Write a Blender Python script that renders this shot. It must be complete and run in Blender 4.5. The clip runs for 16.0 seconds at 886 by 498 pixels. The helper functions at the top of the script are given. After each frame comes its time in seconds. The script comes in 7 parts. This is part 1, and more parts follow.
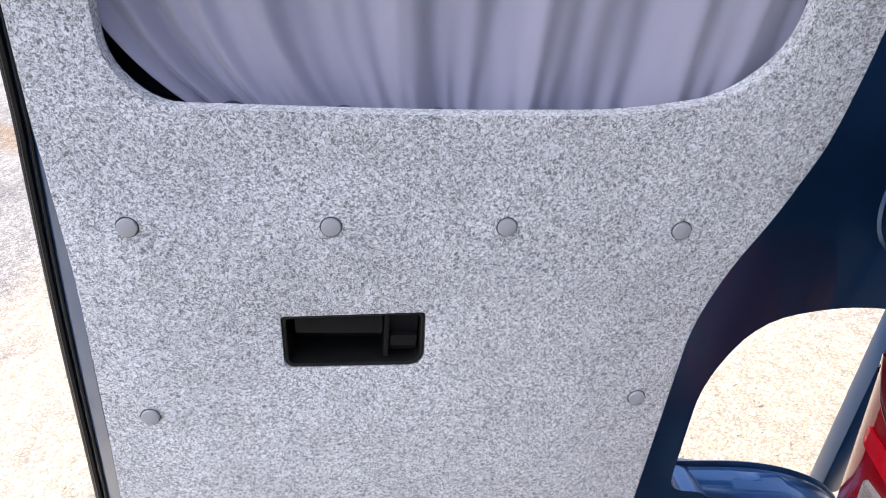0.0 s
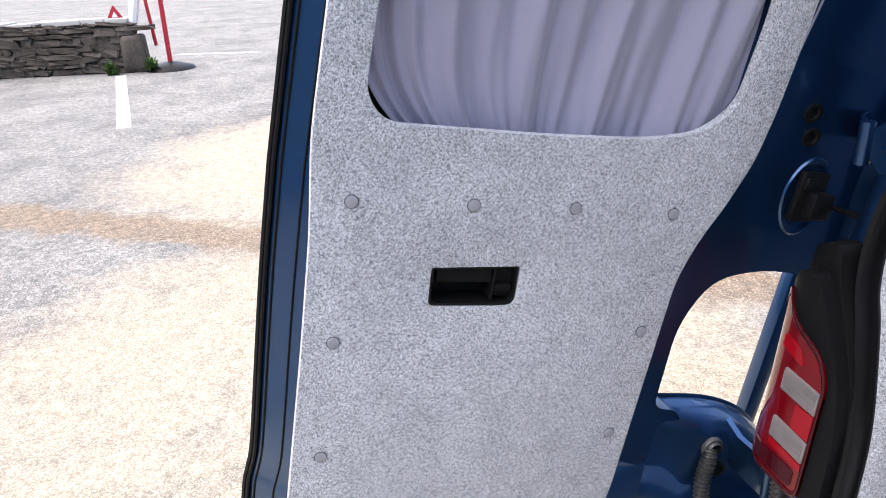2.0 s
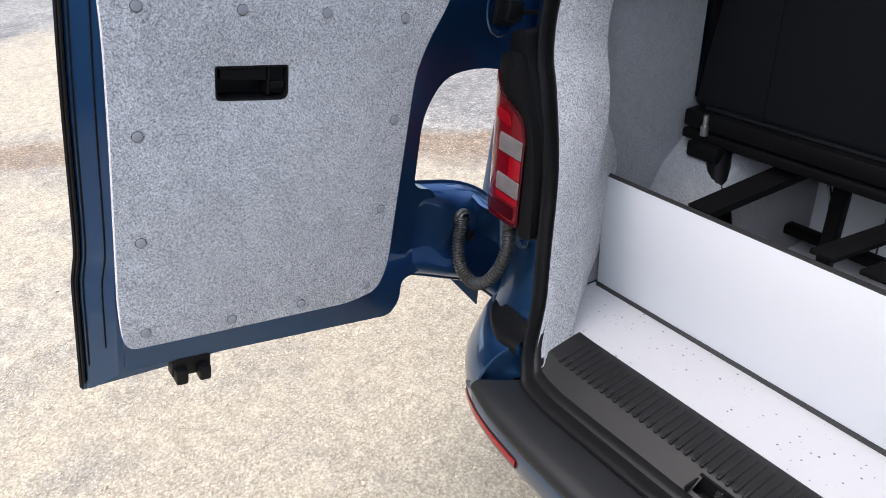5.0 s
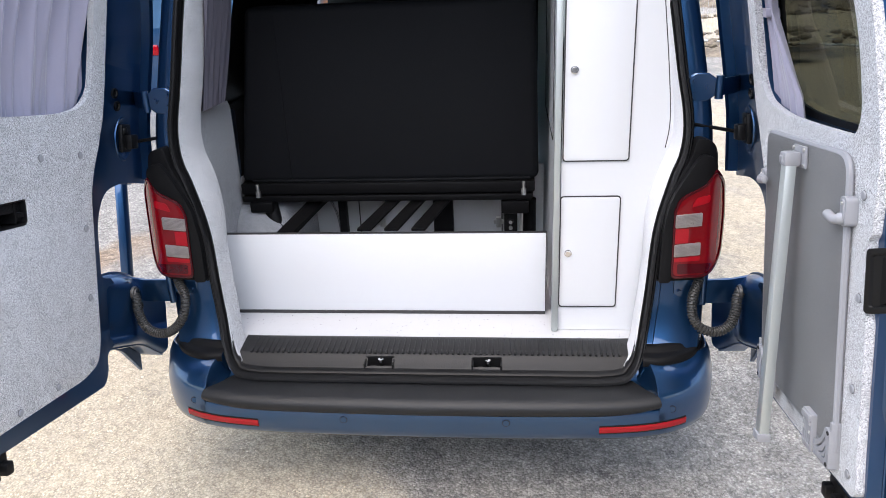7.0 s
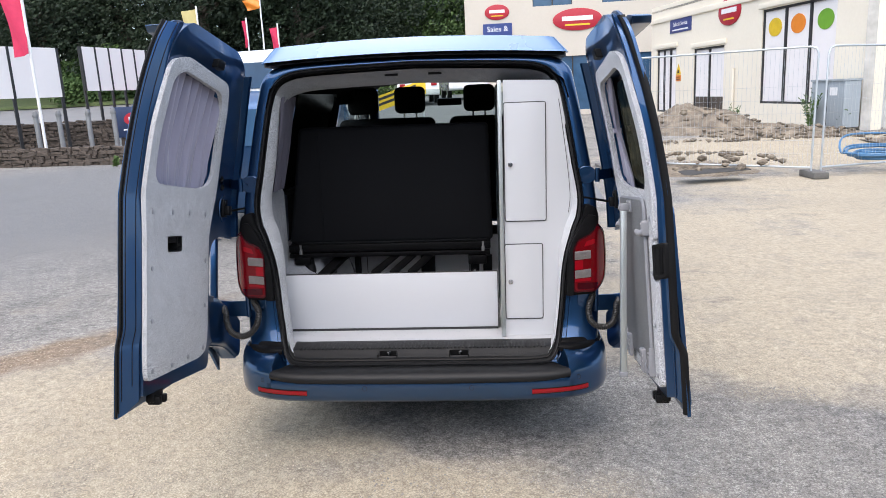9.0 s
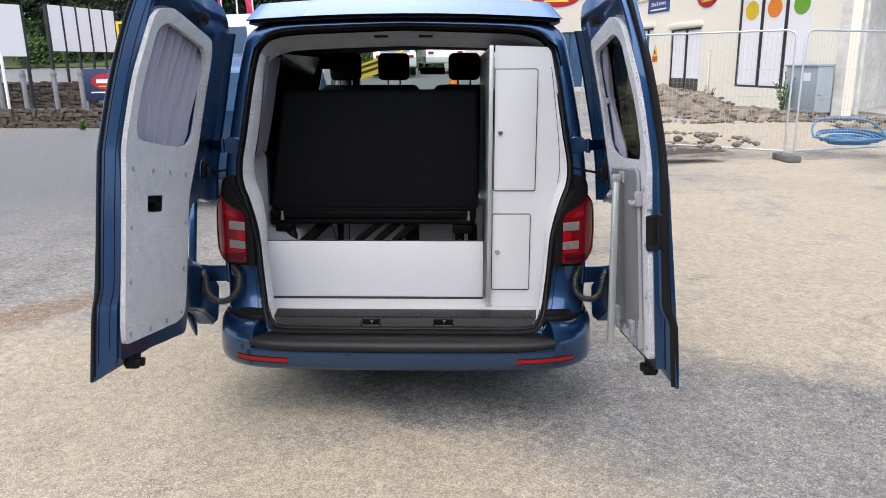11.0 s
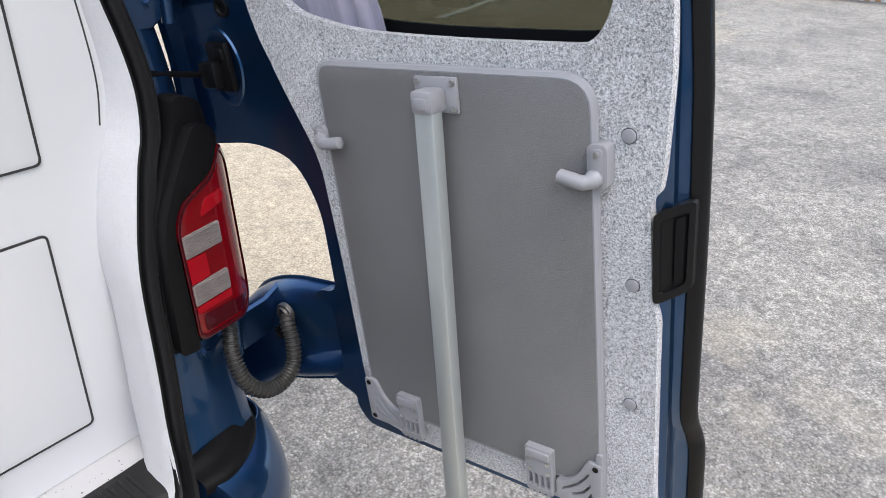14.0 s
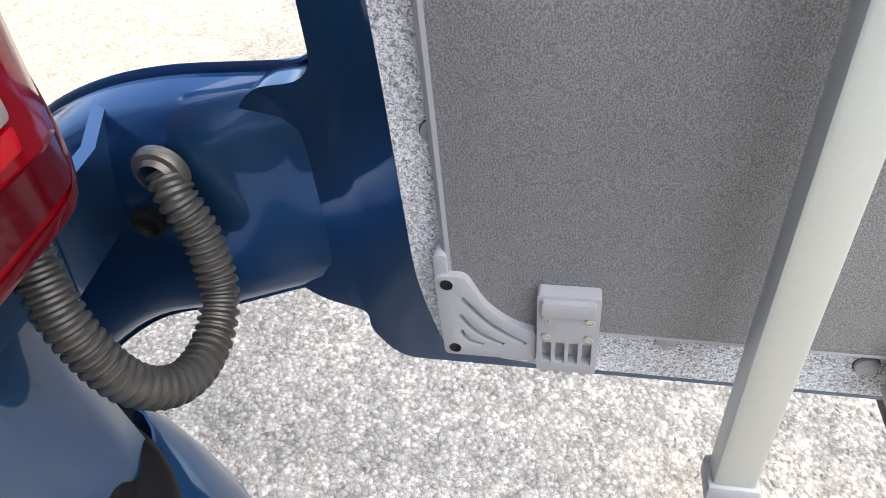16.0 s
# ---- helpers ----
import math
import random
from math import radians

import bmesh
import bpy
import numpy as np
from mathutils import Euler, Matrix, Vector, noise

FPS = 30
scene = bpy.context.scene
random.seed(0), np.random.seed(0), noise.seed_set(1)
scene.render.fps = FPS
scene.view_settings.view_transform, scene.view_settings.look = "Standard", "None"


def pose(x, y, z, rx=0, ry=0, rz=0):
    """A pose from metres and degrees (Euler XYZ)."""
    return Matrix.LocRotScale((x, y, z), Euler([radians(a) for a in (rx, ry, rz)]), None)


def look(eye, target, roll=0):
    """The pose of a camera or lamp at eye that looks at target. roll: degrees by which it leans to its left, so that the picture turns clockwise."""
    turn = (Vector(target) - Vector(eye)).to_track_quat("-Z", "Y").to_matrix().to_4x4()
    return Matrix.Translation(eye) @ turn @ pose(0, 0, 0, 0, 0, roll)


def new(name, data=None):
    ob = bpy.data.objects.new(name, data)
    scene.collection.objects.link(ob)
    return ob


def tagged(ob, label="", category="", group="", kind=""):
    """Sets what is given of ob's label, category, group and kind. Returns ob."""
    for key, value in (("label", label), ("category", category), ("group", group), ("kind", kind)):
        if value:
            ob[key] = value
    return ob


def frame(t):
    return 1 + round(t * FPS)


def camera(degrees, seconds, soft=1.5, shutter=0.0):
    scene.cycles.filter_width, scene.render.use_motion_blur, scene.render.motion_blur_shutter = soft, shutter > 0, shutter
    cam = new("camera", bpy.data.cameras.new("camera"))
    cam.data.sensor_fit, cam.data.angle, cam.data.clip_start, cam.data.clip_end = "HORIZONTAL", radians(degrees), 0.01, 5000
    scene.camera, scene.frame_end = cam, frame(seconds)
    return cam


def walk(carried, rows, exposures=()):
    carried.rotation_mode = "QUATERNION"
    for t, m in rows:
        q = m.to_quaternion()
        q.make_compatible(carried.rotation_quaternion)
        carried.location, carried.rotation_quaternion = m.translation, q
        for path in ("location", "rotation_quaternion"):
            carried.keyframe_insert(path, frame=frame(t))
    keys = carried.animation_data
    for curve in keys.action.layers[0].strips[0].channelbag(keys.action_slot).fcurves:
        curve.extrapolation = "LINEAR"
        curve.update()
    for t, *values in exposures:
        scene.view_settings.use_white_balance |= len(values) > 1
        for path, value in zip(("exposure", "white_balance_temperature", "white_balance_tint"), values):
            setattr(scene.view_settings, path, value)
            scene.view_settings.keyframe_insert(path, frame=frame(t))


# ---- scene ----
cam = camera(63.3, 16.0, soft=0.9)
PATH = [
    (0, (-0.398, -0.225, 1.673), (-2.152, -0.133, 0.716), -7.6),
    (0.5, (-0.405, -0.235, 1.685), (-2.231, -0.23, 0.872), -7.5),
    (1, (-0.396, -0.258, 1.692), (-2.237, -0.161, 0.915), -6.4),
    (1.5, (-0.288, -0.429, 1.707), (-2.119, -0.139, 0.958), -4.7),
    (2, (-0.036, -0.626, 1.737), (-1.816, -0.14, 0.965), -2.9),
    (2.5, (0.31, -0.699, 1.756), (-1.419, -0.106, 0.944), -1.8),
    (3, (0.379, -0.699, 1.739), (-1.307, -0.048, 0.882), -1.6),
    (3.2, (0.353, -0.716, 1.738), (-1.291, -0.008, 0.846), -1.1),
    (5.3, (0.349, -0.788, 1.619), (-1.014, 0.265, 0.602), -3.1),
    (5.5, (0.364, -0.837, 1.621), (-0.859, 0.374, 0.602), -3.2),
    (6, (0.325, -1.148, 1.711), (-0.411, 0.404, 0.685), -4.3),
    (6.5, (0.293, -1.592, 1.716), (-0.048, 0.165, 0.824), -3.3),
    (7, (0.298, -1.994, 1.79), (0.093, -0.142, 1.063), -2.5),
    (7.5, (0.323, -2.434, 1.824), (0.174, -0.527, 1.24), -2.5),
    (8, (0.394, -2.766, 1.822), (0.255, -0.833, 1.327), -2.6),
    (8.2, (0.425, -2.923, 1.807), (0.272, -0.983, 1.346), -2.6),
    (10.3, (0.259, -3.649, 1.84), (0.176, -1.689, 1.448), -0.8),
    (10.5, (0.258, -3.617, 1.831), (0.176, -1.662, 1.42), -0.6),
    (11, (0.29, -3.353, 1.77), (0.236, -1.411, 1.295), -0.2),
    (11.5, (0.334, -2.913, 1.746), (0.37, -0.988, 1.203), 0.2),
    (12, (0.267, -2.459, 1.73), (0.497, -0.565, 1.131), 0.6),
    (12.5, (0.228, -1.965, 1.698), (0.798, -0.162, 1.045), 1.4),
    (13, (0.233, -1.512, 1.69), (1.145, 0.124, 0.99), 1.9),
    (13.5, (0.152, -1.123, 1.658), (1.391, 0.238, 0.876), 1.8),
    (14, (0.132, -0.823, 1.607), (1.59, 0.203, 0.7), 1.4),
    (14.5, (0.228, -0.538, 1.512), (1.778, 0.154, 0.453), 1.3),
    (15, (0.353, -0.281, 1.395), (1.888, 0.136, 0.183), 2.1),
    (15.5, (0.442, -0.12, 1.162), (1.993, 0.182, -0.064), 2.2),
    (16, (0.587, -0.079, 1.121), (2.068, 0.121, -0.208), 3.6),
]
EXPOSURE = [(0.0, 1.98, 6750, 14), (2.0, 1.77, 6650, 13), (3.2, 1.54, 6600, 11), (5.4, 1.52, 6500, 10), (6.5, 1.73, 6500, 10), (7.0, 1.72, 6550, 10), (8.0, 1.42, 6550, 10), (10.5, 1.11, 6700, 10), (11.5, 1.09, 6700, 10), (12.5, 1.37, 6650, 10), (14.0, 1.35, 6650, 8), (14.5, 1.45, 6700, 7), (15.0, 1.68, 6700, 6), (15.5, 1.83, 6700, 6), (16.0, 2.1, 6800, 8)]
walk(cam, [(t, look(eye, target, roll)) for t, eye, target, roll in PATH], EXPOSURE)

# ---------------------------------------------------------------- light and sky
world = bpy.data.worlds.new("overcast")
scene.world = world
world.use_nodes = True
wn, wl = world.node_tree.nodes, world.node_tree.links
sky = wn.new("ShaderNodeTexSky")
sky.sky_type, sky.sun_disc = "NISHITA", False
sky.sun_elevation, sky.sun_rotation = radians(62), radians(196)
sky.air_density, sky.dust_density, sky.ozone_density = 1.0, 2.5, 1.0
wl.new(sky.outputs[0], wn["Background"].inputs[0])
wn["Background"].inputs[1].default_value = 0.15
sun = new("sun", bpy.data.lights.new("sun", "SUN"))
sun.data.energy, sun.data.angle, sun.data.color = 1.5, radians(120), (1.0, 0.975, 0.94)
sun.matrix_world = look((-4, -14, 40), (0, 0, 0))


# ---------------------------------------------------------------- materials
def material(name, base, rough=0.6, metal=0.0, second=None, scale=6.0, fine=60.0, amount=0.5, bump=0.0, bump_scale=None,
             coat=0.0, detail=6.0, transmission=0.0, spec=0.5, sheen=0.0, rough_var=0.08):
    """A procedural surface: two colours mixed by a coarse and a fine noise, uneven roughness, and a fine relief."""
    m = bpy.data.materials.new(name)
    m.use_nodes = True
    n, l = m.node_tree.nodes, m.node_tree.links
    b = n["Principled BSDF"]
    co = n.new("ShaderNodeTexCoord")
    second = second or tuple(c * 0.8 for c in base)
    n1, n2 = n.new("ShaderNodeTexNoise"), n.new("ShaderNodeTexNoise")
    for q, s in ((n1, scale), (n2, fine)):
        q.inputs["Scale"].default_value, q.inputs["Detail"].default_value = s, detail
        l.new(co.outputs["Object"], q.inputs["Vector"])
    mix = n.new("ShaderNodeMath")
    mix.operation = "MULTIPLY_ADD"
    l.new(n1.outputs[0], mix.inputs[0])
    mix.inputs[1].default_value = 0.6
    half = n.new("ShaderNodeMath")
    half.operation = "MULTIPLY"
    half.inputs[1].default_value = 0.4
    l.new(n2.outputs[0], half.inputs[0])
    l.new(half.outputs[0], mix.inputs[2])
    ramp = n.new("ShaderNodeMapRange")
    ramp.inputs["From Min"].default_value, ramp.inputs["From Max"].default_value = 0.5 - 0.25 / max(amount, 0.01) * 0.5, 0.5 + 0.25 / max(amount, 0.01) * 0.5
    l.new(mix.outputs[0], ramp.inputs["Value"])
    col = n.new("ShaderNodeMix")
    col.data_type = "RGBA"
    col.inputs["A"].default_value, col.inputs["B"].default_value = (*base, 1), (*second, 1)
    l.new(ramp.outputs[0], col.inputs["Factor"])
    l.new(col.outputs["Result"], b.inputs["Base Color"])
    rr = n.new("ShaderNodeMapRange")
    rr.inputs["To Min"].default_value, rr.inputs["To Max"].default_value = max(0.02, rough - rough_var), min(1, rough + rough_var)
    l.new(n1.outputs[0], rr.inputs["Value"])
    l.new(rr.outputs[0], b.inputs["Roughness"])
    b.inputs["Metallic"].default_value = metal
    b.inputs["Coat Weight"].default_value = coat
    b.inputs["Coat Roughness"].default_value = 0.04
    b.inputs["Specular IOR Level"].default_value = spec
    b.inputs["Transmission Weight"].default_value = transmission
    b.inputs["Sheen Weight"].default_value = sheen
    if bump:
        bp = n.new("ShaderNodeBump")
        bp.inputs["Strength"].default_value, bp.inputs["Distance"].default_value = min(1, bump), 0.004
        src = n2
        if bump_scale:
            src = n.new("ShaderNodeTexNoise")
            src.inputs["Scale"].default_value, src.inputs["Detail"].default_value = bump_scale, 4
            l.new(co.outputs["Object"], src.inputs["Vector"])
        l.new(src.outputs[0], bp.inputs["Height"])
        l.new(bp.outputs[0], b.inputs["Normal"])
    return m


# lighter copy of the body blue; the lid's sky reflection is in its colour
SKYLITBLUE = material("sky_lit_blue_paint", (0.060, 0.155, 0.32), 0.28, 0.3, (0.053, 0.14, 0.295), 2, 300, 0.4, coat=1.0)
BLUE = material("blue_metallic_paint", (0.0195, 0.073, 0.180), 0.36, 0.92, (0.016, 0.061, 0.152), 3, 1400, 0.5, coat=1.0, rough_var=0.03)
SEAL = material("black_rubber", (0.0045, 0.0045, 0.005), 0.42, 0, (0.0065, 0.0065, 0.007), 8, 120, 0.5, bump=0.08, spec=0.2)
TRIM = material("black_grained_plastic", (0.004, 0.004, 0.0045), 0.45, 0, (0.007, 0.007, 0.0075), 5, 500, 0.5, bump=0.2, bump_scale=900, spec=0.1)
PAD = material("dark_grey_bumper_plastic", (0.0095, 0.0100, 0.0112), 0.40, 0, (0.0125, 0.0130, 0.0142), 4, 500, 0.5, bump=0.2, bump_scale=900, spec=0.26)
SILL = material("charcoal_sill_plastic", (0.0085, 0.0085, 0.0092), 0.38, 0, (0.012, 0.012, 0.0128), 5, 500, 0.5, bump=0.2, bump_scale=900, spec=0.3)
WHITE = material("white_laminate", (0.585, 0.60, 0.625), 0.3, 0, (0.575, 0.59, 0.615), 1.5, 80, 0.15, rough_var=0.02)
EDGE = material("dark_edging", (0.03, 0.03, 0.032), 0.5)
ALU = material("silver_aluminium", (0.47, 0.505, 0.505), 0.40, 0.6, (0.42, 0.455, 0.455), 4, 300, 0.4, bump=0.05)
GREYPL = material("grey_plastic", (0.27, 0.275, 0.295), 0.42, 0, (0.245, 0.25, 0.27), 6, 200, 0.4, bump=0.08)
CHROME = material("chrome", (0.75, 0.75, 0.76), 0.12, 1.0)
COLLAR = material("dull_grey_metal", (0.10, 0.095, 0.09), 0.42, 0.6, (0.05, 0.047, 0.045), 30, 300, 0.5, bump=0.1)
STEEL = material("zinc_steel", (0.55, 0.55, 0.55), 0.3, 0.9)
BLACKMETAL = material("black_powder_coat", (0.004, 0.004, 0.0045), 0.45, 0, (0.006, 0.006, 0.0065), 8, 300, 0.5, bump=0.1, spec=0.07)
VINYL = material("black_vinyl", (0.006, 0.0065, 0.0078), 0.65, 0, (0.008, 0.0085, 0.010), 3, 700, 0.5, bump=0.3, bump_scale=1200, spec=0.07)
CURTAIN = material("lilac_grey_curtain_cloth", (0.30, 0.285, 0.36), 0.85, 0, (0.26, 0.25, 0.32), 5, 900, 0.5, bump=0.12, bump_scale=1500, sheen=0.3)
HOSE = material("dark_rubber_hose", (0.018, 0.018, 0.0175), 0.42, 0, (0.042, 0.039, 0.035), 14, 90, 0.6, bump=0.1)
REDREF = material("red_reflector", (0.27, 0.0015, 0.007), 0.15, 0, (0.22, 0.001, 0.005), 30, 400, 0.4, coat=0.3, spec=0.3)


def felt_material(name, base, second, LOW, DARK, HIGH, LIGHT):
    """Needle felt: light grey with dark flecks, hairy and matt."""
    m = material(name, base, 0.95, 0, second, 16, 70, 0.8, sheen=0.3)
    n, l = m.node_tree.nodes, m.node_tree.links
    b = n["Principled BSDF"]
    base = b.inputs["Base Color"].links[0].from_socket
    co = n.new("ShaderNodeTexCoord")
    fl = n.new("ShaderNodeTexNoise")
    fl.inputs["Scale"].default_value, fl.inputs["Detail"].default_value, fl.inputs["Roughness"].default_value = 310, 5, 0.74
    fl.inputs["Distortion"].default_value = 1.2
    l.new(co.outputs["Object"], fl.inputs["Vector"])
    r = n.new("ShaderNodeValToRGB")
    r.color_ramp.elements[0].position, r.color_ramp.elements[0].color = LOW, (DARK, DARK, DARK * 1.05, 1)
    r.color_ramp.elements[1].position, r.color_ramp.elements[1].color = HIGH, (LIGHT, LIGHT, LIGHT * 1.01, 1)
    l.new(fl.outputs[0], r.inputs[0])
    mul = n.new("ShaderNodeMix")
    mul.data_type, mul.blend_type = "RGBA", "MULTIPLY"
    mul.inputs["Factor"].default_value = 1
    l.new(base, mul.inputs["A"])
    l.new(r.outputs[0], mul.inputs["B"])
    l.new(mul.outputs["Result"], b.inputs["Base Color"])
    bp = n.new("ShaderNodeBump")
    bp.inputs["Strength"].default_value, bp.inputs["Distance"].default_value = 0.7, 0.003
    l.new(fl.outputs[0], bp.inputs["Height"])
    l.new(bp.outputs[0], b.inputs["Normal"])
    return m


# darker copy of the grey felt, with the interior's shade in its colour
SHADEDFELT = felt_material("shaded_needle_felt", (0.27, 0.28, 0.295), (0.22, 0.228, 0.24), 0.36, 0.5, 0.60, 1.25)
FELT = felt_material("grey_needle_felt", (0.575, 0.587, 0.602), (0.455, 0.464, 0.476), 0.405, 0.22, 0.58, 1.34)
PALEFELT = felt_material("pale_needle_felt", (0.595, 0.605, 0.62), (0.565, 0.575, 0.59), 0.34, 0.90, 0.60, 1.05)


def ground_material():
    """Worn tarmac and stone chippings, with wide drifts of pale sandy dust over it."""
    m = bpy.data.materials.new("dusty_gravel_tarmac")
    m.use_nodes = True
    n, l = m.node_tree.nodes, m.node_tree.links
    b = n["Principled BSDF"]
    co = n.new("ShaderNodeTexCoord")

    def tex(kind, scale, detail=5, vec=None):
        q = n.new(kind)
        q.inputs["Scale"].default_value = scale
        if kind == "ShaderNodeTexNoise":
            q.inputs["Detail"].default_value = detail
        l.new(vec or co.outputs["Object"], q.inputs["Vector"])
        return q

    def ramp(src, lo, hi, c0, c1):
        r = n.new("ShaderNodeValToRGB")
        r.color_ramp.elements[0].position, r.color_ramp.elements[0].color = lo, (*c0, 1)
        r.color_ramp.elements[1].position, r.color_ramp.elements[1].color = hi, (*c1, 1)
        l.new(src, r.inputs[0])
        return r.outputs[0]

    def mixed(f, a, c, blend="MIX"):
        x = n.new("ShaderNodeMix")
        x.data_type, x.blend_type = "RGBA", blend
        if isinstance(f, float):
            x.inputs["Factor"].default_value = f
        else:
            l.new(f, x.inputs["Factor"])
        l.new(a, x.inputs["A"])
        l.new(c, x.inputs["B"])
        return x.outputs["Result"]

    chips = tex("ShaderNodeTexVoronoi", 105)
    big = tex("ShaderNodeTexNoise", 0.55, 6)
    mid = tex("ShaderNodeTexNoise", 3.0, 8)
    fine = tex("ShaderNodeTexNoise", 420, 3)
    lumps = tex("ShaderNodeTexVoronoi", 34)
    rough = tex("ShaderNodeTexNoise", 17, 6)
    sep = n.new("ShaderNodeSeparateColor")
    l.new(chips.outputs["Color"], sep.inputs[0])
    sep2 = n.new("ShaderNodeSeparateColor")
    l.new(lumps.outputs["Color"], sep2.inputs[0])
    stone = ramp(sep.outputs[0], 0.1, 0.95, (0.205, 0.197, 0.182), (0.375, 0.36, 0.335))
    sand = ramp(sep.outputs[1], 0.0, 1.0, (0.37, 0.318, 0.24), (0.465, 0.408, 0.315))
    # the drifts lie ahead on both sides of the car; the yard behind it is bare
    xyz = n.new("ShaderNodeSeparateXYZ")
    l.new(co.outputs["Object"], xyz.inputs[0])

    def math_(op, a, c, d=None):
        q = n.new("ShaderNodeMath")
        q.operation = op
        for i, v in enumerate((a, c, d)):
            if v is None:
                continue
            if isinstance(v, (int, float)):
                q.inputs[i].default_value = v
            else:
                l.new(v, q.inputs[i])
        return q.outputs[0]

    def blob(cx, cy, rx, ry, edge=0.7):
        dx = math_("MULTIPLY", math_("SUBTRACT", xyz.outputs[0], cx), 1 / rx)
        dy = math_("MULTIPLY", math_("SUBTRACT", xyz.outputs[1], cy), 1 / ry)
        r = math_("SQRT", math_("ADD", math_("MULTIPLY", dx, dx), math_("MULTIPLY", dy, dy)), 0)
        q = n.new("ShaderNodeMapRange")
        q.inputs["From Min"].default_value, q.inputs["From Max"].default_value = 1 + edge / 2, 1 - edge / 2
        l.new(r, q.inputs["Value"])
        return q.outputs[0]

    mask = math_("MULTIPLY", blob(-2.3, -0.5, 2.3, 2.3), 0.88)
    mask = math_("MAXIMUM", mask, math_("MULTIPLY", blob(-.4, -.9, 1.7, 1.0), 0.85))
    for cx, cy, rx, ry in ((5.2, 5.2, 3.6, 3.4), (4.2, 2.6, 2.2, 1.3), (-0.6, -2.2, 1.1, .7), (8.8, 4.4, 3.4, 2.4), (7.8, 10.2, 3.6, 2.4), (-4.6, 0.6, 1.6, 1.2), (2.5, 2.9, 1.4, 1.1), (2.6, 1.9, 1.4, 1.2), (.4, -1.5, 1.4, .7), (8.5, 16.5, 4.5, 3.6), (-6.6, 0.4, 2.2, 2.0)):
        mask = math_("MAXIMUM", mask, blob(cx, cy, rx, ry))
    wob = math_("MULTIPLY_ADD", big.outputs[0], 1.6, -0.8)
    wob2 = math_("MULTIPLY_ADD", mid.outputs[0], 1.0, -0.5)
    edge = math_("ADD", math_("ADD", mask, wob), wob2)
    fac = n.new("ShaderNodeMapRange")
    fac.inputs["From Min"].default_value, fac.inputs["From Max"].default_value = 0.25, 0.85
    l.new(edge, fac.inputs["Value"])
    stone = mixed(1.0, stone, ramp(mid.outputs[0], 0.3, 0.65, (0.74, 0.74, 0.755), (1.10, 1.09, 1.075)), "MULTIPLY")
    patch = tex("ShaderNodeTexNoise", 0.9, 9)
    stone = mixed(1.0, stone, ramp(patch.outputs[0], 0.34, 0.56, (0.80, 0.80, 0.81), (1.06, 1.06, 1.05)), "MULTIPLY")
    sand = mixed(1.0, sand, ramp(mid.outputs[0], 0.3, 0.65, (0.93, 0.93, 0.935), (1.03, 1.03, 1.02)), "MULTIPLY")
    colour = mixed(fac.outputs[0], stone, sand)
    dist = math_("ADD", math_("MULTIPLY", math_("ADD", xyz.outputs[0], 4.36), -0.82), math_("MULTIPLY", math_("ADD", xyz.outputs[1], 0.16), 0.572))
    dist = math_("ABSOLUTE", math_("ADD", dist, math_("MULTIPLY", wob2, 0.5)), 0)
    strip = n.new("ShaderNodeMapRange")
    strip.inputs["From Min"].default_value, strip.inputs["From Max"].default_value = 0.30, 0.14
    l.new(dist, strip.inputs["Value"])
    left = n.new("ShaderNodeMapRange")
    left.inputs["From Min"].default_value, left.inputs["From Max"].default_value = -2.0, -2.6
    l.new(xyz.outputs[0], left.inputs["Value"])
    red = ramp(sep.outputs[2], 0.0, 1.0, (0.18, 0.132, 0.092), (0.35, 0.275, 0.205))
    colour = mixed(math_("MULTIPLY", strip.outputs[0], left.outputs[0]), colour, red)
    grit = mixed(fac.outputs[0], ramp(fine.outputs[0], 0.3, 0.7, (0.60, 0.60, 0.60), (1.36, 1.36, 1.36)), ramp(fine.outputs[0], 0.3, 0.7, (0.74, 0.74, 0.74), (1.20, 1.20, 1.20)))
    colour = mixed(1.0, colour, grit, "MULTIPLY")
    # dark gaps between the chippings, single lighter and darker stones, and trodden patches
    gaps = mixed(fac.outputs[0], ramp(chips.outputs["Distance"], 0.30, 0.72, (1.10, 1.10, 1.10), (0.74, 0.735, 0.73)), ramp(chips.outputs["Distance"], 0.30, 0.75, (1.09, 1.09, 1.09), (0.72, 0.71, 0.70)))
    colour = mixed(1.0, colour, gaps, "MULTIPLY")
    single = mixed(fac.outputs[0], ramp(sep2.outputs[0], 0.0, 1.0, (0.86, 0.86, 0.865), (1.12, 1.12, 1.11)), ramp(sep2.outputs[0], 0.0, 1.0, (0.93, 0.93, 0.93), (1.06, 1.06, 1.05)))
    colour = mixed(1.0, colour, single, "MULTIPLY")
    trodden = mixed(fac.outputs[0], ramp(rough.outputs[0], 0.36, 0.64, (0.79, 0.79, 0.80), (1.14, 1.14, 1.13)), ramp(rough.outputs[0], 0.34, 0.66, (0.85, 0.85, 0.855), (1.09, 1.09, 1.08)))
    colour = mixed(1.0, colour, trodden, "MULTIPLY")
    # broken tarmac with dark open cracks beside the second door
    crack = n.new("ShaderNodeTexVoronoi")
    crack.feature = "DISTANCE_TO_EDGE"
    crack.inputs["Scale"].default_value = 1.15
    bent = n.new("ShaderNodeMix")
    bent.data_type, bent.blend_type = "RGBA", "LINEAR_LIGHT"
    bent.inputs["Factor"].default_value = 0.22
    l.new(co.outputs["Object"], bent.inputs["A"])
    l.new(tex("ShaderNodeTexNoise", 4.0, 7).outputs["Color"], bent.inputs["B"])
    l.new(bent.outputs["Result"], crack.inputs["Vector"])
    broken = n.new("ShaderNodeMapRange")
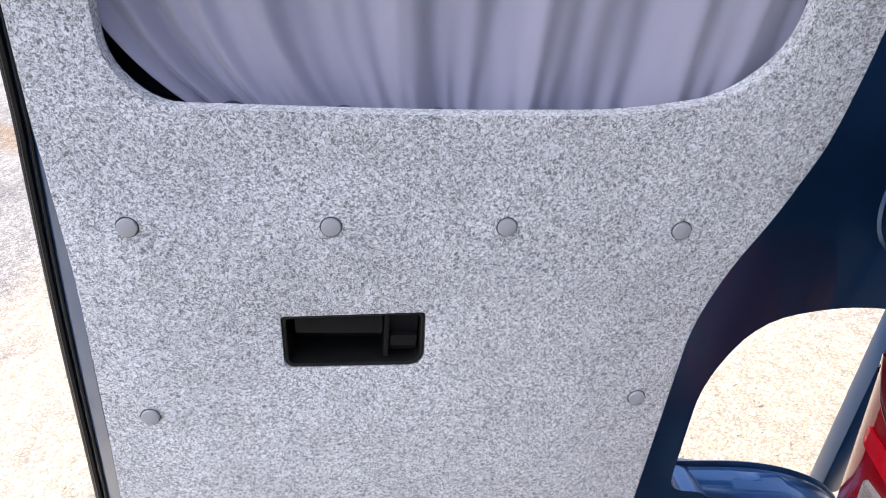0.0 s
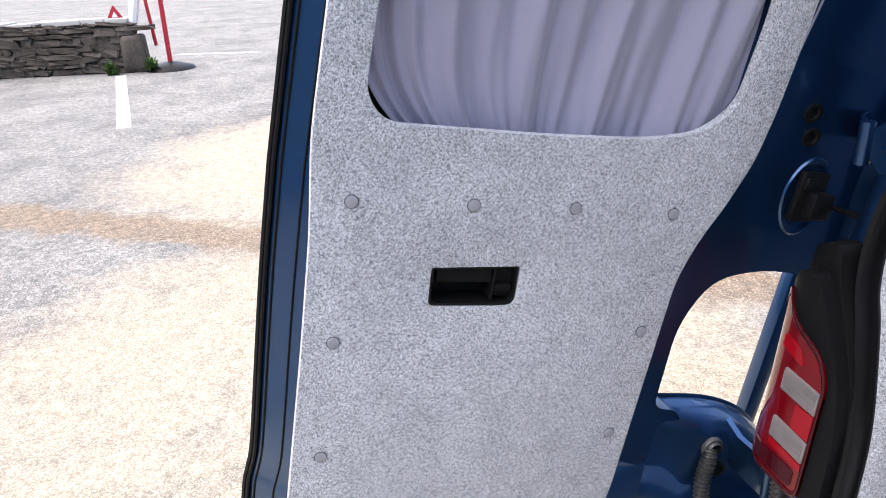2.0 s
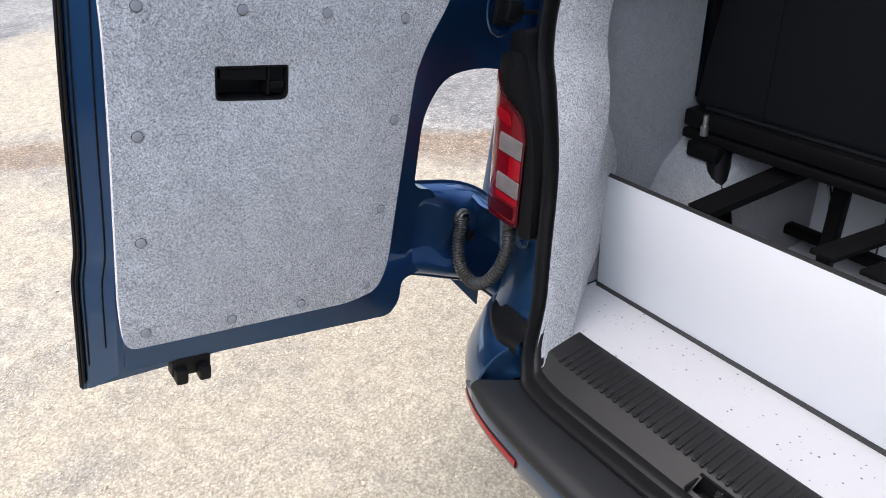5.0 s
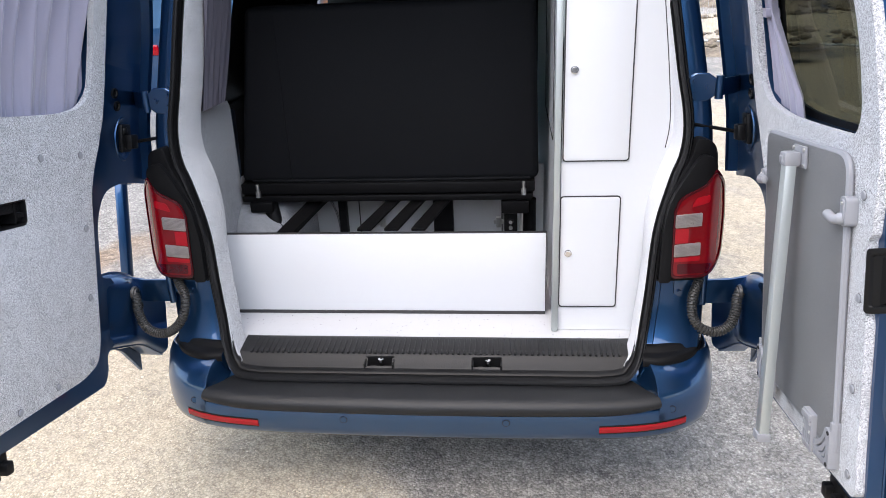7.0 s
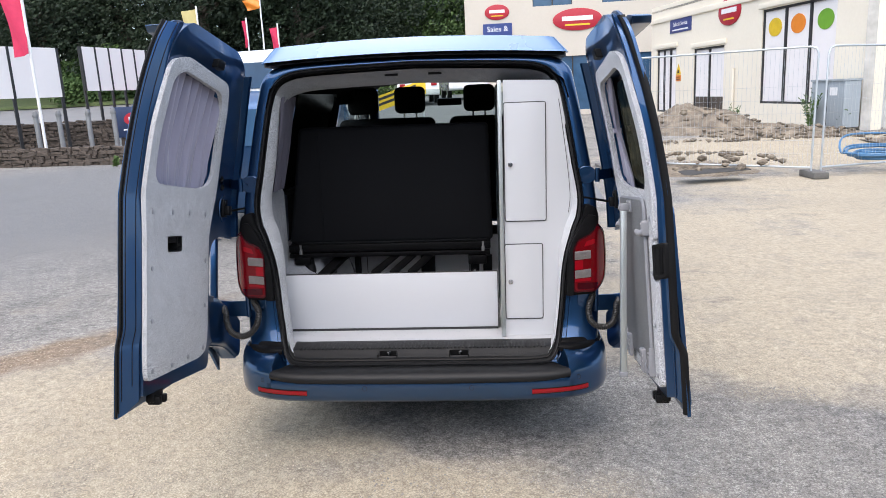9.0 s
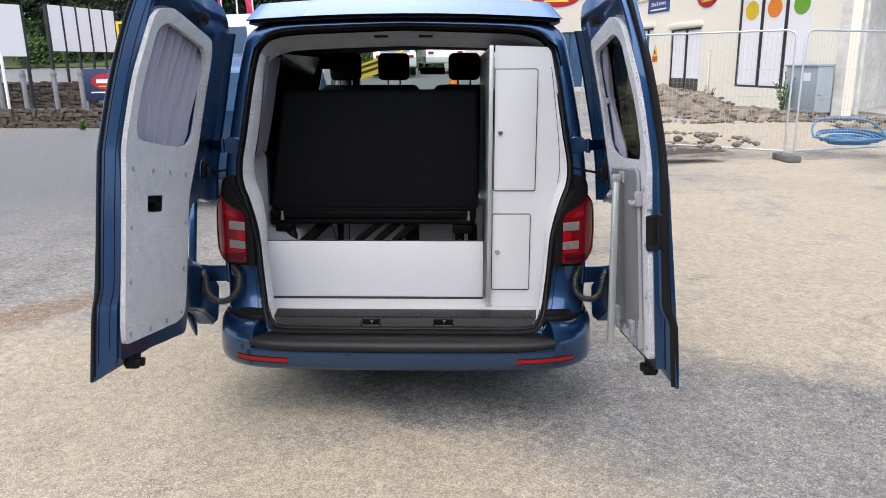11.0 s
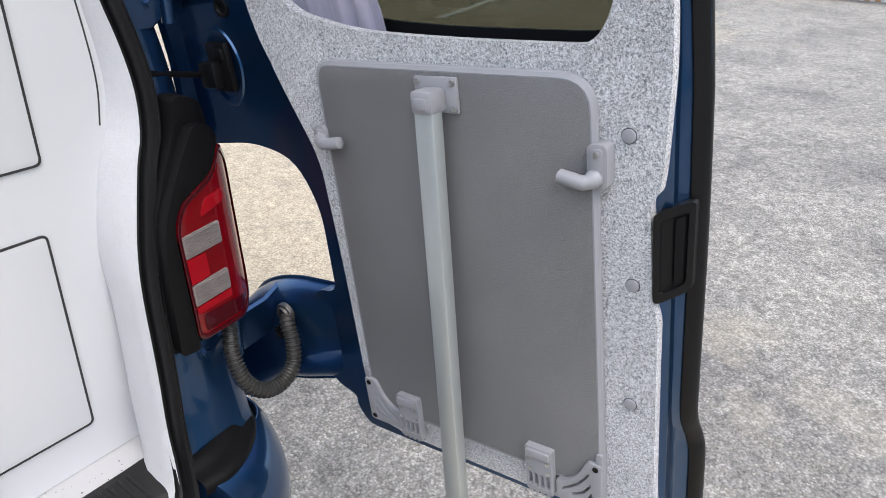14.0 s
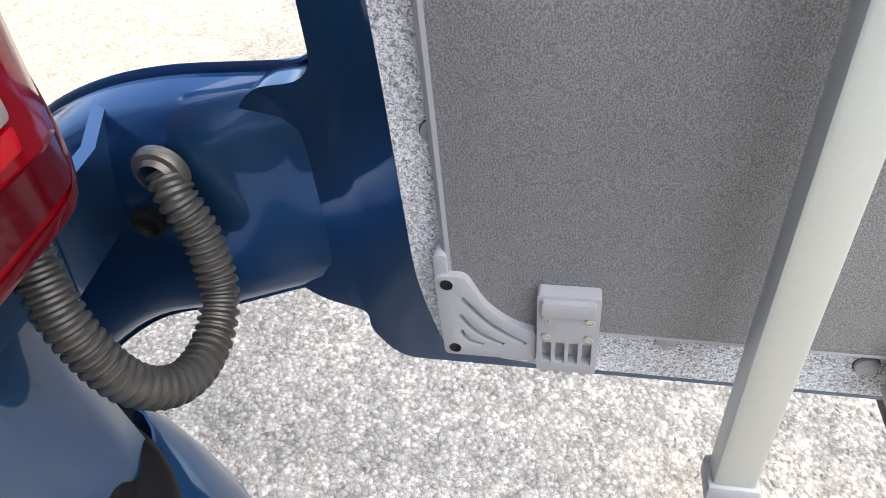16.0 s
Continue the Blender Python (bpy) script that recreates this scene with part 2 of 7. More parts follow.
    broken.inputs["From Min"].default_value, broken.inputs["From Max"].default_value = 0.055, 0.012
    l.new(crack.outputs["Distance"], broken.inputs["Value"])
    worn = n.new("ShaderNodeMapRange")
    worn.inputs["From Min"].default_value, worn.inputs["From Max"].default_value = 0.42, 0.60
    l.new(math_("ADD", math_("MULTIPLY", rough.outputs[0], 0.5), math_("MULTIPLY", mid.outputs[0], 0.5)), worn.inputs["Value"])
    where = math_("MULTIPLY", math_("MULTIPLY", broken.outputs[0], worn.outputs[0]), math_("MAXIMUM", blob(4.6, .9, 1.6, 1.3), blob(3.2, -1.6, 1.4, .8)))
    colour = mixed(math_("MULTIPLY", where, 0.85), colour, ramp(sep.outputs[1], 0.0, 1.0, (0.03, 0.03, 0.031), (0.11, 0.108, 0.105)))
    # newer, darker tarmac towards the road wall
    fresh = math_("ADD", blob(-9.0, 12.5, 8.0, 8.5, 0.6), math_("MULTIPLY", wob2, 0.5))
    tar = ramp(sep.outputs[0], 0.1, 0.95, (0.105, 0.107, 0.11), (0.22, 0.222, 0.221))
    clampf = n.new("ShaderNodeClamp")
    l.new(fresh, clampf.inputs[0])
    colour = mixed(clampf.outputs[0], colour, tar)
    # old dark tarmac along the steel fence
    old = n.new("ShaderNodeClamp")
    l.new(math_("ADD", blob(11.4, 10.0, 3.0, 2.2, 0.7), math_("ADD", math_("MULTIPLY", wob2, 0.7), math_("MULTIPLY", wob, 0.4))), old.inputs[0])
    colour = mixed(old.outputs[0], colour, ramp(sep.outputs[1], 0.1, 0.95, (0.055, 0.055, 0.057), (0.15, 0.148, 0.145)))
    l.new(colour, b.inputs["Base Color"])
    b.inputs["Roughness"].default_value = 0.95
    b.inputs["Specular IOR Level"].default_value = 0.25
    bp = n.new("ShaderNodeBump")
    bp.inputs["Distance"].default_value = 0.006
    l.new(math_("MULTIPLY_ADD", fac.outputs[0], -0.55, 0.85), bp.inputs["Strength"])
    h = math_("MULTIPLY_ADD", fine.outputs[0], 0.4, math_("SUBTRACT", 1.0, chips.outputs["Distance"]))
    l.new(h, bp.inputs["Height"])
    l.new(bp.outputs[0], b.inputs["Normal"])
    return m


GROUND = ground_material()


# ---------------------------------------------------------------- mesh helpers
def part(name, bm, mat, parent=None, label="", smooth=40):
    """Links a bmesh as one mesh object, under a thing or under a part."""
    bmesh.ops.recalc_face_normals(bm, faces=bm.faces)
    me = bpy.data.meshes.new(name)
    for f in bm.faces:
        f.smooth = smooth > 0
    bm.to_mesh(me)
    bm.free()
    if smooth > 0:
        me.set_sharp_from_angle(angle=radians(smooth))
    me.materials.append(mat)
    ob = new(name, me)
    if parent is not None:
        ob.parent = parent
        ob.matrix_parent_inverse = world_of(parent).inverted()
    if label:
        ob["label"] = label
    return ob


def world_of(ob):
    m = ob.matrix_basis.copy()
    if ob.parent is not None:
        m = world_of(ob.parent) @ ob.matrix_parent_inverse @ m
    return m


def thing(name, at, label, category, group="", kind=""):
    """An Empty at a thing's base, which carries its parts."""
    ob = new(name)
    ob.empty_display_size = 0.1
    ob.matrix_basis = Matrix.Translation(at)
    return tagged(ob, label, category, group, kind)


def box(bm, x0, x1, y0, y1, z0, z1, bevel=0.0, seg=2):
    vs = bmesh.ops.create_cube(bm, size=1)["verts"]
    for v in vs:
        v.co = Vector(((x0 + x1) / 2 + v.co.x * (x1 - x0), (y0 + y1) / 2 + v.co.y * (y1 - y0), (z0 + z1) / 2 + v.co.z * (z1 - z0)))
    if bevel:
        es = list({e for v in vs for e in v.link_edges})
        bmesh.ops.bevel(bm, geom=es, offset=bevel, segments=seg, affect="EDGES", profile=0.5)
    return bm


def boxed(x0, x1, y0, y1, z0, z1, bevel=0.0, seg=2):
    return box(bmesh.new(), x0, x1, y0, y1, z0, z1, bevel, seg)


def tube(bm, pts, r, seg=10, cap=True, radii=None):
    """A round bar along points."""
    pts = [Vector(p) for p in pts]
    rings, prev = [], None
    for i, p in enumerate(pts):
        d = (pts[min(i + 1, len(pts) - 1)] - pts[max(i - 1, 0)]).normalized()
        if prev is None:
            a = d.orthogonal().normalized()
        else:
            a = (prev - d * prev.dot(d)).normalized()
        prev, b = a, d.cross(a)
        rr = radii[i] if radii else r
        rings.append([bm.verts.new(p + (a * math.cos(k * 2 * math.pi / seg) + b * math.sin(k * 2 * math.pi / seg)) * rr) for k in range(seg)])
    for u, w in zip(rings, rings[1:]):
        for k in range(seg):
            bm.faces.new((u[k], u[(k + 1) % seg], w[(k + 1) % seg], w[k]))
    if cap:
        bm.faces.new(rings[0][::-1])
        bm.faces.new(rings[-1])
    return bm


def loft(bm, rows, closed=False, cap=False):
    """Faces between rows of points."""
    vs = [[bm.verts.new(p) for p in row] for row in rows]
    for a, b in zip(vs, vs[1:]):
        k = len(a)
        for i in range(k if closed else k - 1):
            j = (i + 1) % k
            bm.faces.new((a[i], a[j], b[j], b[i]))
    if cap:
        bm.faces.new(vs[0][::-1])
        bm.faces.new(vs[-1])
    return bm


def rounded(pts, r=0.03, seg=5):
    """A closed outline with its corners rounded; a point may carry a radius of its own."""
    out, k = [], len(pts)
    for i in range(k):
        p, a, b = (Vector(pts[j % k][:2]) for j in (i, i - 1, i + 1))
        rad = pts[i][2] if len(pts[i]) > 2 else r
        d1, d2 = (a - p), (b - p)
        cut = min(rad, d1.length * 0.45, d2.length * 0.45)
        s, e = p + d1.normalized() * cut, p + d2.normalized() * cut
        for j in range(seg + 1):
            t = j / seg
            out.append(tuple((1 - t) ** 2 * s + 2 * t * (1 - t) * p + t * t * e))
    return out


def curve(pts, n=6, closed=False):
    """Catmull-Rom through points of any dimension."""
    P = [Vector(p) for p in pts]
    k, out = len(P), []
    for i in range(k if closed else k - 1):
        p0, p1, p2, p3 = (P[j % k] if closed else P[max(0, min(k - 1, j))] for j in (i - 1, i, i + 1, i + 2))
        for j in range(n):
            t = j / n
            out.append(0.5 * ((2 * p1) + (p2 - p0) * t + (2 * p0 - 5 * p1 + 4 * p2 - p3) * t * t + (3 * p1 - p0 - 3 * p2 + p3) * t ** 3))
    if not closed:
        out.append(P[-1])
    return out


def slab(outline, holes, d0, d1, place, bevel=0.0, cuts=(), seg=2, dome=None):
    """A flat piece with outline and holes in its own u, v plane, from depth d0 to d1, laid into the world by place(u, v, d)."""
    bm = bmesh.new()
    edges = []
    for ring in (outline, *holes):
        vs = [bm.verts.new((p[0], p[1], d1)) for p in ring]
        edges += [bm.edges.new((a, b)) for a, b in zip(vs, vs[1:] + vs[:1])]
    bmesh.ops.triangle_fill(bm, use_beauty=True, use_dissolve=False, edges=edges)
    for axis, at in cuts:
        no = (1, 0, 0) if axis == "u" else (0, 1, 0)
        co = (at, 0, 0) if axis == "u" else (0, at, 0)
        bmesh.ops.bisect_plane(bm, geom=bm.verts[:] + bm.edges[:] + bm.faces[:], plane_co=co, plane_no=no)
    top = bm.faces[:]
    rim = [e for e in bm.edges if e.is_boundary]
    ext = bmesh.ops.extrude_face_region(bm, geom=top)
    moved = [g for g in ext["geom"] if isinstance(g, bmesh.types.BMVert)]
    for v in moved:
        v.co.z = d0
    for f in top:
        f.normal_update()
    bmesh.ops.recalc_face_normals(bm, faces=bm.faces)
    if bevel:
        es = [e for e in bm.edges if len(e.link_faces) == 2 and all(abs(v.co.z - d1) < 1e-6 for v in e.verts)
              and any(any(abs(v.co.z - d0) < 1e-6 for v in f.verts) for f in e.link_faces)]
        bmesh.ops.bevel(bm, geom=es, offset=bevel, segments=seg, affect="EDGES", profile=0.5, clamp_overlap=True)
    for v in bm.verts:
        d = v.co.z + (dome(v.co.x, v.co.y) if dome else 0)
        v.co = place(v.co.x, v.co.y, d)
    return bm


def lerp_table(table, z):
    """Piecewise linear look-up."""
    for (a, x), (b, y) in zip(table, table[1:]):
        if z <= b:
            return x + (y - x) * max(0, (z - a)) / (b - a)
    return table[-1][1]


# ---------------------------------------------------------------- the van: shell
OPENING = [(0, .492), (.4, .492), (.635, .494), (.682, .512), (.708, .555), (.726, .64), (.742, .77), (.755, .92), (.768, 1.0), (.787, 1.07),
           (.812, 1.15), (.832, 1.2), (.843, 1.27), (.838, 1.35), (.818, 1.46), (.78, 1.7), (.748, 1.85), (.715, 1.92), (.65, 1.96), (.5, 1.98), (0, 1.997)]
OUTER = [(0, .40), (.4, .40), (.70, .40), (.85, .42), (.925, .5), (.945, .6), (.955, .77), (.960, .92), (.960, 1.0), (.960, 1.07),
         (.956, 1.15), (.952, 1.2), (.947, 1.27), (.938, 1.35), (.92, 1.46), (.878, 1.7), (.845, 1.87), (.815, 1.965), (.72, 2.025), (.5, 2.045), (0, 2.055)]


def rear_y(z):
    if z < 0.66:
        return 0.105 + 0.1006 * max(0.0, (z - 0.492) / 0.168) ** 0.6
    return 0.18 + 0.16 * (z - 0.5)


XC = -0.012  # the car's middle line


def mirrored(half):
    return [(x, z) for x, z in half] + [(-x, z) for x, z in half[-2:0:-1]]


def smooth_half(half):
    return [(p.x, p.z) for p in curve([(x, 0, z) for x, z in half], 3)]


def ring(half, off=0.0, y=None, back=0.0):
    """A closed ring of points; off widens (+) or narrows (-) it about the opening."""
    pts = mirrored(smooth_half(half))
    out = []
    for i, (x, z) in enumerate(pts):
        a, b = Vector(pts[i - 1]), Vector(pts[(i + 1) % len(pts)])
        t = (b - a).normalized()
        n = Vector((t.y, -t.x))
        x2, z2 = x + n.x * off, z + n.y * off
        out.append(Vector((x2 + XC, (rear_y(z) if y is None else y) + back, z2)))
    return out


def blend(a, b, t, dy=0.0):
    return [p.lerp(q, t) + Vector((0, dy, 0)) for p, q in zip(a, b)]


# dark headlining cloth; also paints the shade on the upper side linings
HEADSHADE = material("black_headlining_and_shade", (0.008, 0.008, 0.009), 0.9, 0, (0.013, 0.013, 0.014), 8, 200, 0.5, bump=0.2, spec=0.1)
van = thing("camper_van", (0, 2.3, 0), "metallic blue camper van with both rear doors wide open", "van")

r_open, r_out = ring(OPENING, 0.0, back=0.025), ring(OUTER, 0.0, back=0.0)
bm = bmesh.new()
r_out_in = blend(r_open, r_out, 0.72, 0.03)
r_out_mid = blend(r_open, r_out, 0.88, 0.05)
r_out_far = blend(r_open, r_out, 0.965, 0.09)
loft(bm, [r_open, blend(r_open, r_out, 0.10, 0.004), blend(r_open, r_out, 0.20, 0.006), blend(r_open, r_out, 0.225, 0.017), blend(r_open, r_out, 0.40, 0.017), r_out_in, r_out_mid, r_out_far, [p + Vector((0, 0.15, 0)) for p in r_out],
          [Vector((p.x, 0.62, p.z)) for p in r_out]], closed=True)
part("rear_frame", bm, BLUE, van)

for s in (1, -1):
    low = [(s * x, z) for x, z in OUTER[2:13]]
    bm = loft(bmesh.new(), [[Vector((x, y, z)) for x, z in low] for y in (0.62, 1.2, 2.4, 3.6, 4.5, 4.9)])
    part("side_panel", bm, BLUE, van)
    high = [(s * x, z) for x, z in OUTER[12:17]]
    for y0, y1 in ((0.62, 0.80), (1.95, 2.15), (3.15, 3.4)):
        bm = loft(bmesh.new(), [[Vector((x, y, z)) for x, z in high] for y in (y0, y1)])
        loft(bm, [[Vector((x - s * 0.06, y, z)) for x, z in high] for y in (y0, y1)])
        part("window_pillar", bm, BLUE, van)
roof = [(x, z) for x, z in OUTER[16:]]
roof = roof + [(-x, z) for x, z in roof[-2::-1]]
bm = loft(bmesh.new(), [[Vector((x, y, z)) for x, z in roof] for y in (0.62, 1.5, 3.0, 3.75)])
part("roof_panel", bm, BLUE, van)
bm = loft(bmesh.new(), [[Vector((x * 0.93, y, z - 0.065)) for x, z in roof] for y in (0.36, 1.5, 3.0, 3.75)])
part("headlining", bm, HEADSHADE, van, "dark headlining")
def lid_place(u, v, d):
    k = (d - 2.062) / .078
    return Vector((u * (1 - .085 * max(0, k)) + XC, v + (.035 * k if v < 1 else 0), d - .028 * (u / .8) ** 2))


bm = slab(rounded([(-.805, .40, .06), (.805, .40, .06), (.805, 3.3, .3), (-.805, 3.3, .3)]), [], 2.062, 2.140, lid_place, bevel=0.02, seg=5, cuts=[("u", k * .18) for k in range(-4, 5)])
part("pop_top_lid", bm, SKYLITBLUE, van, "blue pop-top roof lid, closed, sky reflection in its colour")
bm = slab(rounded([(-.795, .43, .06), (.795, .43, .06), (.795, 3.2, .3), (-.795, 3.2, .3)]), [], 2.044, 2.0625, lid_place, cuts=[("u", k * .18) for k in range(-4, 5)])
part("roof_seal", bm, SEAL, van)
for k in range(2):
    part("roof_bar", boxed(-.25, .25, 1.2 + k * 1.0, 1.28 + k * 1.0, 2.138, 2.150, 0.004), SEAL, van)

# rubber seal round the opening
bm = bmesh.new()
section = [(-.004, 0.046), (-.004, 0.030), (0.000, 0.022), (0.004, 0.019), (0.008, 0.020), (0.0095, 0.014), (0.008, 0.006), (0.008, -0.004), (0.012, -0.012), (0.019, -0.014), (0.024, -0.008), (0.0255, -0.003), (0.030, -0.005), (0.036, 0.004), (0.037, 0.03)]
loft(bm, [ring(OPENING, off * .85 - 0.008, back=dy) for off, dy in section], closed=True)
part("door_seal", bm, SEAL, van, "black rubber door seal")

# felt reveal inside the seal
bm = bmesh.new()
section = [(-.008, -.008, .02, .02), (-.014, -.014, .035, .035), (-.022, -.012, .06, .06), (-.028, -.012, .10, .09), (-.030, -.010, .14, .125), (-.026, .0, .165, .150), (-.012, .03, .174, .175), (.10, .14, .182, .33)]


def upper(high, low, dy, dy_low):
    """The lining lies deeper low down, where it runs straight to the floor, and hangs lower under the roof."""
    out = []
    for p, q in zip(ring(OPENING, high), ring(OPENING, 0)):
        k = max(0.0, min(1.0, (1.15 - p.z) / 0.3))
        k = k * k * (3 - 2 * k)
        side = 1 if q.x > XC else -1
        q = Vector((q.x + side * low, q.y, max(.514, q.z)))
        p = p.lerp(q, k)
        p.y += dy + (dy_low - dy) * k
        p.x = max(-.862, min(.85, p.x))
        p.z -= .055 * max(0.0, min(1.0, (p.z - 1.80) / .12)) * min(1.0, dy / .14)
        out.append(p)
    return out


rows = [upper(*q) for q in section]
base_ring = ring(OPENING, 0)
right = [i for i, p in enumerate(base_ring) if p.z > 0.512 and p.x > XC - .001]
left = [i for i, p in enumerate(base_ring) if p.z > 0.512 and p.x < XC + .001]
head = [i for i, p in enumerate(base_ring) if p.z > 1.86]
right = [i for i in right if base_ring[i].z < 1.885]
left = [i for i in left if base_ring[i].z < 1.885]
part("felt_reveal", loft(bmesh.new(), [[r[i] for i in right] for r in rows]), PALEFELT, van, "pale felt lining beside the cabinet")
part("felt_reveal", loft(bmesh.new(), [[r[i] for i in left] for r in rows]), FELT, van, "pale grey felt lining round the opening")
# separate strip, so the underside's shade can sit in its felt colour
part("felt_header", loft(bmesh.new(), [[r[i] + Vector((0, -.0015, -.0015)) for i in head] for r in rows]), SHADEDFELT, van, "felt header under the roof, its shade put in the colour")

for x in (-.13, .10):
    part("header_slot", boxed(x - .035, x + .035, .458, .50, 1.948, 1.960, .002), SEAL, van)

# floor, load sill
bm = boxed(-.862, .80, 0.29, 3.4, 0.44, 0.535)
SPECK = material("white_speckled_vinyl_floor", (0.475, 0.48, 0.50), 0.45, 0, (0.44, 0.445, 0.465), 4, 90, 0.4)


def speckle(m):
    n, l = m.node_tree.nodes, m.node_tree.links
    b = n["Principled BSDF"]
    base = b.inputs["Base Color"].links[0].from_socket
    v = n.new("ShaderNodeTexVoronoi")
    v.inputs["Scale"].default_value, v.inputs["Randomness"].default_value = 75, 1
    co = n.new("ShaderNodeTexCoord")
    l.new(co.outputs["Object"], v.inputs["Vector"])
    sep = n.new("ShaderNodeSeparateColor")
    l.new(v.outputs["Color"], sep.inputs[0])
    thr = n.new("ShaderNodeMath")
    thr.operation = "MULTIPLY"
    l.new(sep.outputs[0], thr.inputs[0])
    thr.inputs[1].default_value = 0.0042
    sub = n.new("ShaderNodeMath")
    sub.operation = "SUBTRACT"
    l.new(thr.outputs[0], sub.inputs[0])
    sub.inputs[1].default_value = 0.0014
    less = n.new("ShaderNodeMath")
    less.operation = "LESS_THAN"
    l.new(v.outputs["Distance"], less.inputs[0])
    sc = n.new("ShaderNodeMath")
    sc.operation = "MULTIPLY"
    l.new(sub.outputs[0], sc.inputs[0])
    sc.inputs[1].default_value = 75
    l.new(sc.outputs[0], less.inputs[1])
    mx = n.new("ShaderNodeMix")
    mx.data_type = "RGBA"
    mx.inputs["B"].default_value = (0.12, 0.12, 0.14, 1)
    l.new(less.outputs[0], mx.inputs["Factor"])
    l.new(base, mx.inputs["A"])
    l.new(mx.outputs["Result"], b.inputs["Base Color"])


speckle(SPECK)
part("floor_panel", bm, SPECK, van, "white vinyl floor with dark speckles")

# ribbed sill plate with two latch recesses
sill = bmesh.new()
prof = [(0.318, 0.536), (0.312, 0.541), (0.290, 0.541), (0.212, 0.534), (0.200, 0.530), (0.193, 0.523), (0.160, 0.507), (0.150, 0.500), (0.146, 0.478)]

cols = []
steps = 81
for i in range(steps):
    f = -1 + 2 * i / (steps - 1)
    cols.append([Vector((f * (0.704 if y > 0.3 else 0.703 - (0.3 - y) * 0.05), y + 0.05 * max(0, abs(f) - 0.8) * 2 * (0.315 - y), z + 0.03 * max(0, abs(f) - 0.93))) for y, z in prof])
vs = [[sill.verts.new(p) for p in c] for c in cols]
for a, b, i in zip(vs, vs[1:], range(steps)):
    xm = (a[0].co.x + b[0].co.x) / 2
    for j in range(len(prof) - 1):
        if j in (5,) and 0.138 < abs(xm - .005) < 0.238:
            continue
        sill.faces.new((a[j], b[j], b[j + 1], a[j + 1]))
sill_plate = part("sill_plate", sill, SILL, van, "black ribbed plastic load sill plate")
rib = bmesh.new()
box(rib, -0.003, 0.003, -0.040, 0.046, -0.001, 0.0014, 0.0007, 1)
box(rib, -0.0042, 0.0042, -0.050, -0.026, -0.004, 0.0045, 0.0018, 1)
rib_mesh = part("rib", rib, SILL, sill_plate)
places = [-0.655 + i * 0.0197 for i in range(67)]
for i, x in enumerate(places):
    ob = rib_mesh if i == 0 else rib_mesh.copy()
    if i:
        scene.collection.objects.link(ob)
    ob.matrix_basis = pose(x, 0.250, 0.5378, 5.0, 0, 0)
for x in (-0.183, 0.193):
    bm = bmesh.new()
    box(bm, x - .05, x + .05, .158, .195, .470, .478)
    box(bm, x - .052, x - .047, .148, .196, .475, .519)
    box(bm, x + .047, x + .052, .148, .196, .475, .519)
    box(bm, x - .05, x + .05, .190, .197, .475, .526)
    box(bm, x - .034, x - .012, .164, .180, .478, .500, 0.004)
    box(bm, x + .012, x + .034, .164, .180, .478, .500, 0.004)
    part("latch_recess", bm, SEAL, van)
    bm = tube(bmesh.new(), [(x + .004, .178, .483), (x + .004, .178, .519)], .006, 12)
    tube(bm, [(x + .004, .178, .513), (x + .004, .178, .524)], .0095, 12)
    part("striker_pin", bm, CHROME, van, "chrome striker pin")

# bumper: swept along a plan curve
PLAN = curve([(0, 0), (.3, .004), (.575, .014), (.745, .034), (.862, .078), (.943, .150), (.982, .25), (.991, .42), (.987, .62)], 6)
PLAN = [(-p.x + XC, p.y) for p in PLAN[:0:-1]] + [(p.x + XC, p.y) for p in PLAN]


FACE = [(.12, .30), (.06, .302), (.025, .310), (.008, .328), (.001, .352), (-.001, .385), (-.001, .412)]
CREST = [(.0, .440), (.006, .466), (.016, .486), (.030, .506), (.046, .524), (.068, .538), (.088, .548), (.104, .553)]
n_plan = len(PLAN)


def plan_row(x, y, t, profile):
    """Points set in from the bumper's plan line; the ledge narrows along the car's sides."""
    n = Vector((-t.y, t.x))
    k = max(0.0, min(1.0, (y - .09) / .16))
    k = 1 - .72 * k * k * (3 - 2 * k)
    return [Vector((x + n.x * d * (k if z > .43 else 1), y + n.y * d * (k if z > .43 else 1), z)) for d, z in profile]


def plan_at(i):
    q, p = PLAN[min(i + 1, n_plan - 1)], PLAN[max(i - 1, 0)]
    return PLAN[i][0], PLAN[i][1], Vector((q[0] - p[0], q[1] - p[1])).normalized()


bm = bmesh.new()
mid_i = [i for i, p in enumerate(PLAN) if abs(p[0] - XC) < .79]
loft(bm, [plan_row(*plan_at(i), FACE + [(.004, .425), (.02, .428), (.10, .428)]) for i in mid_i])
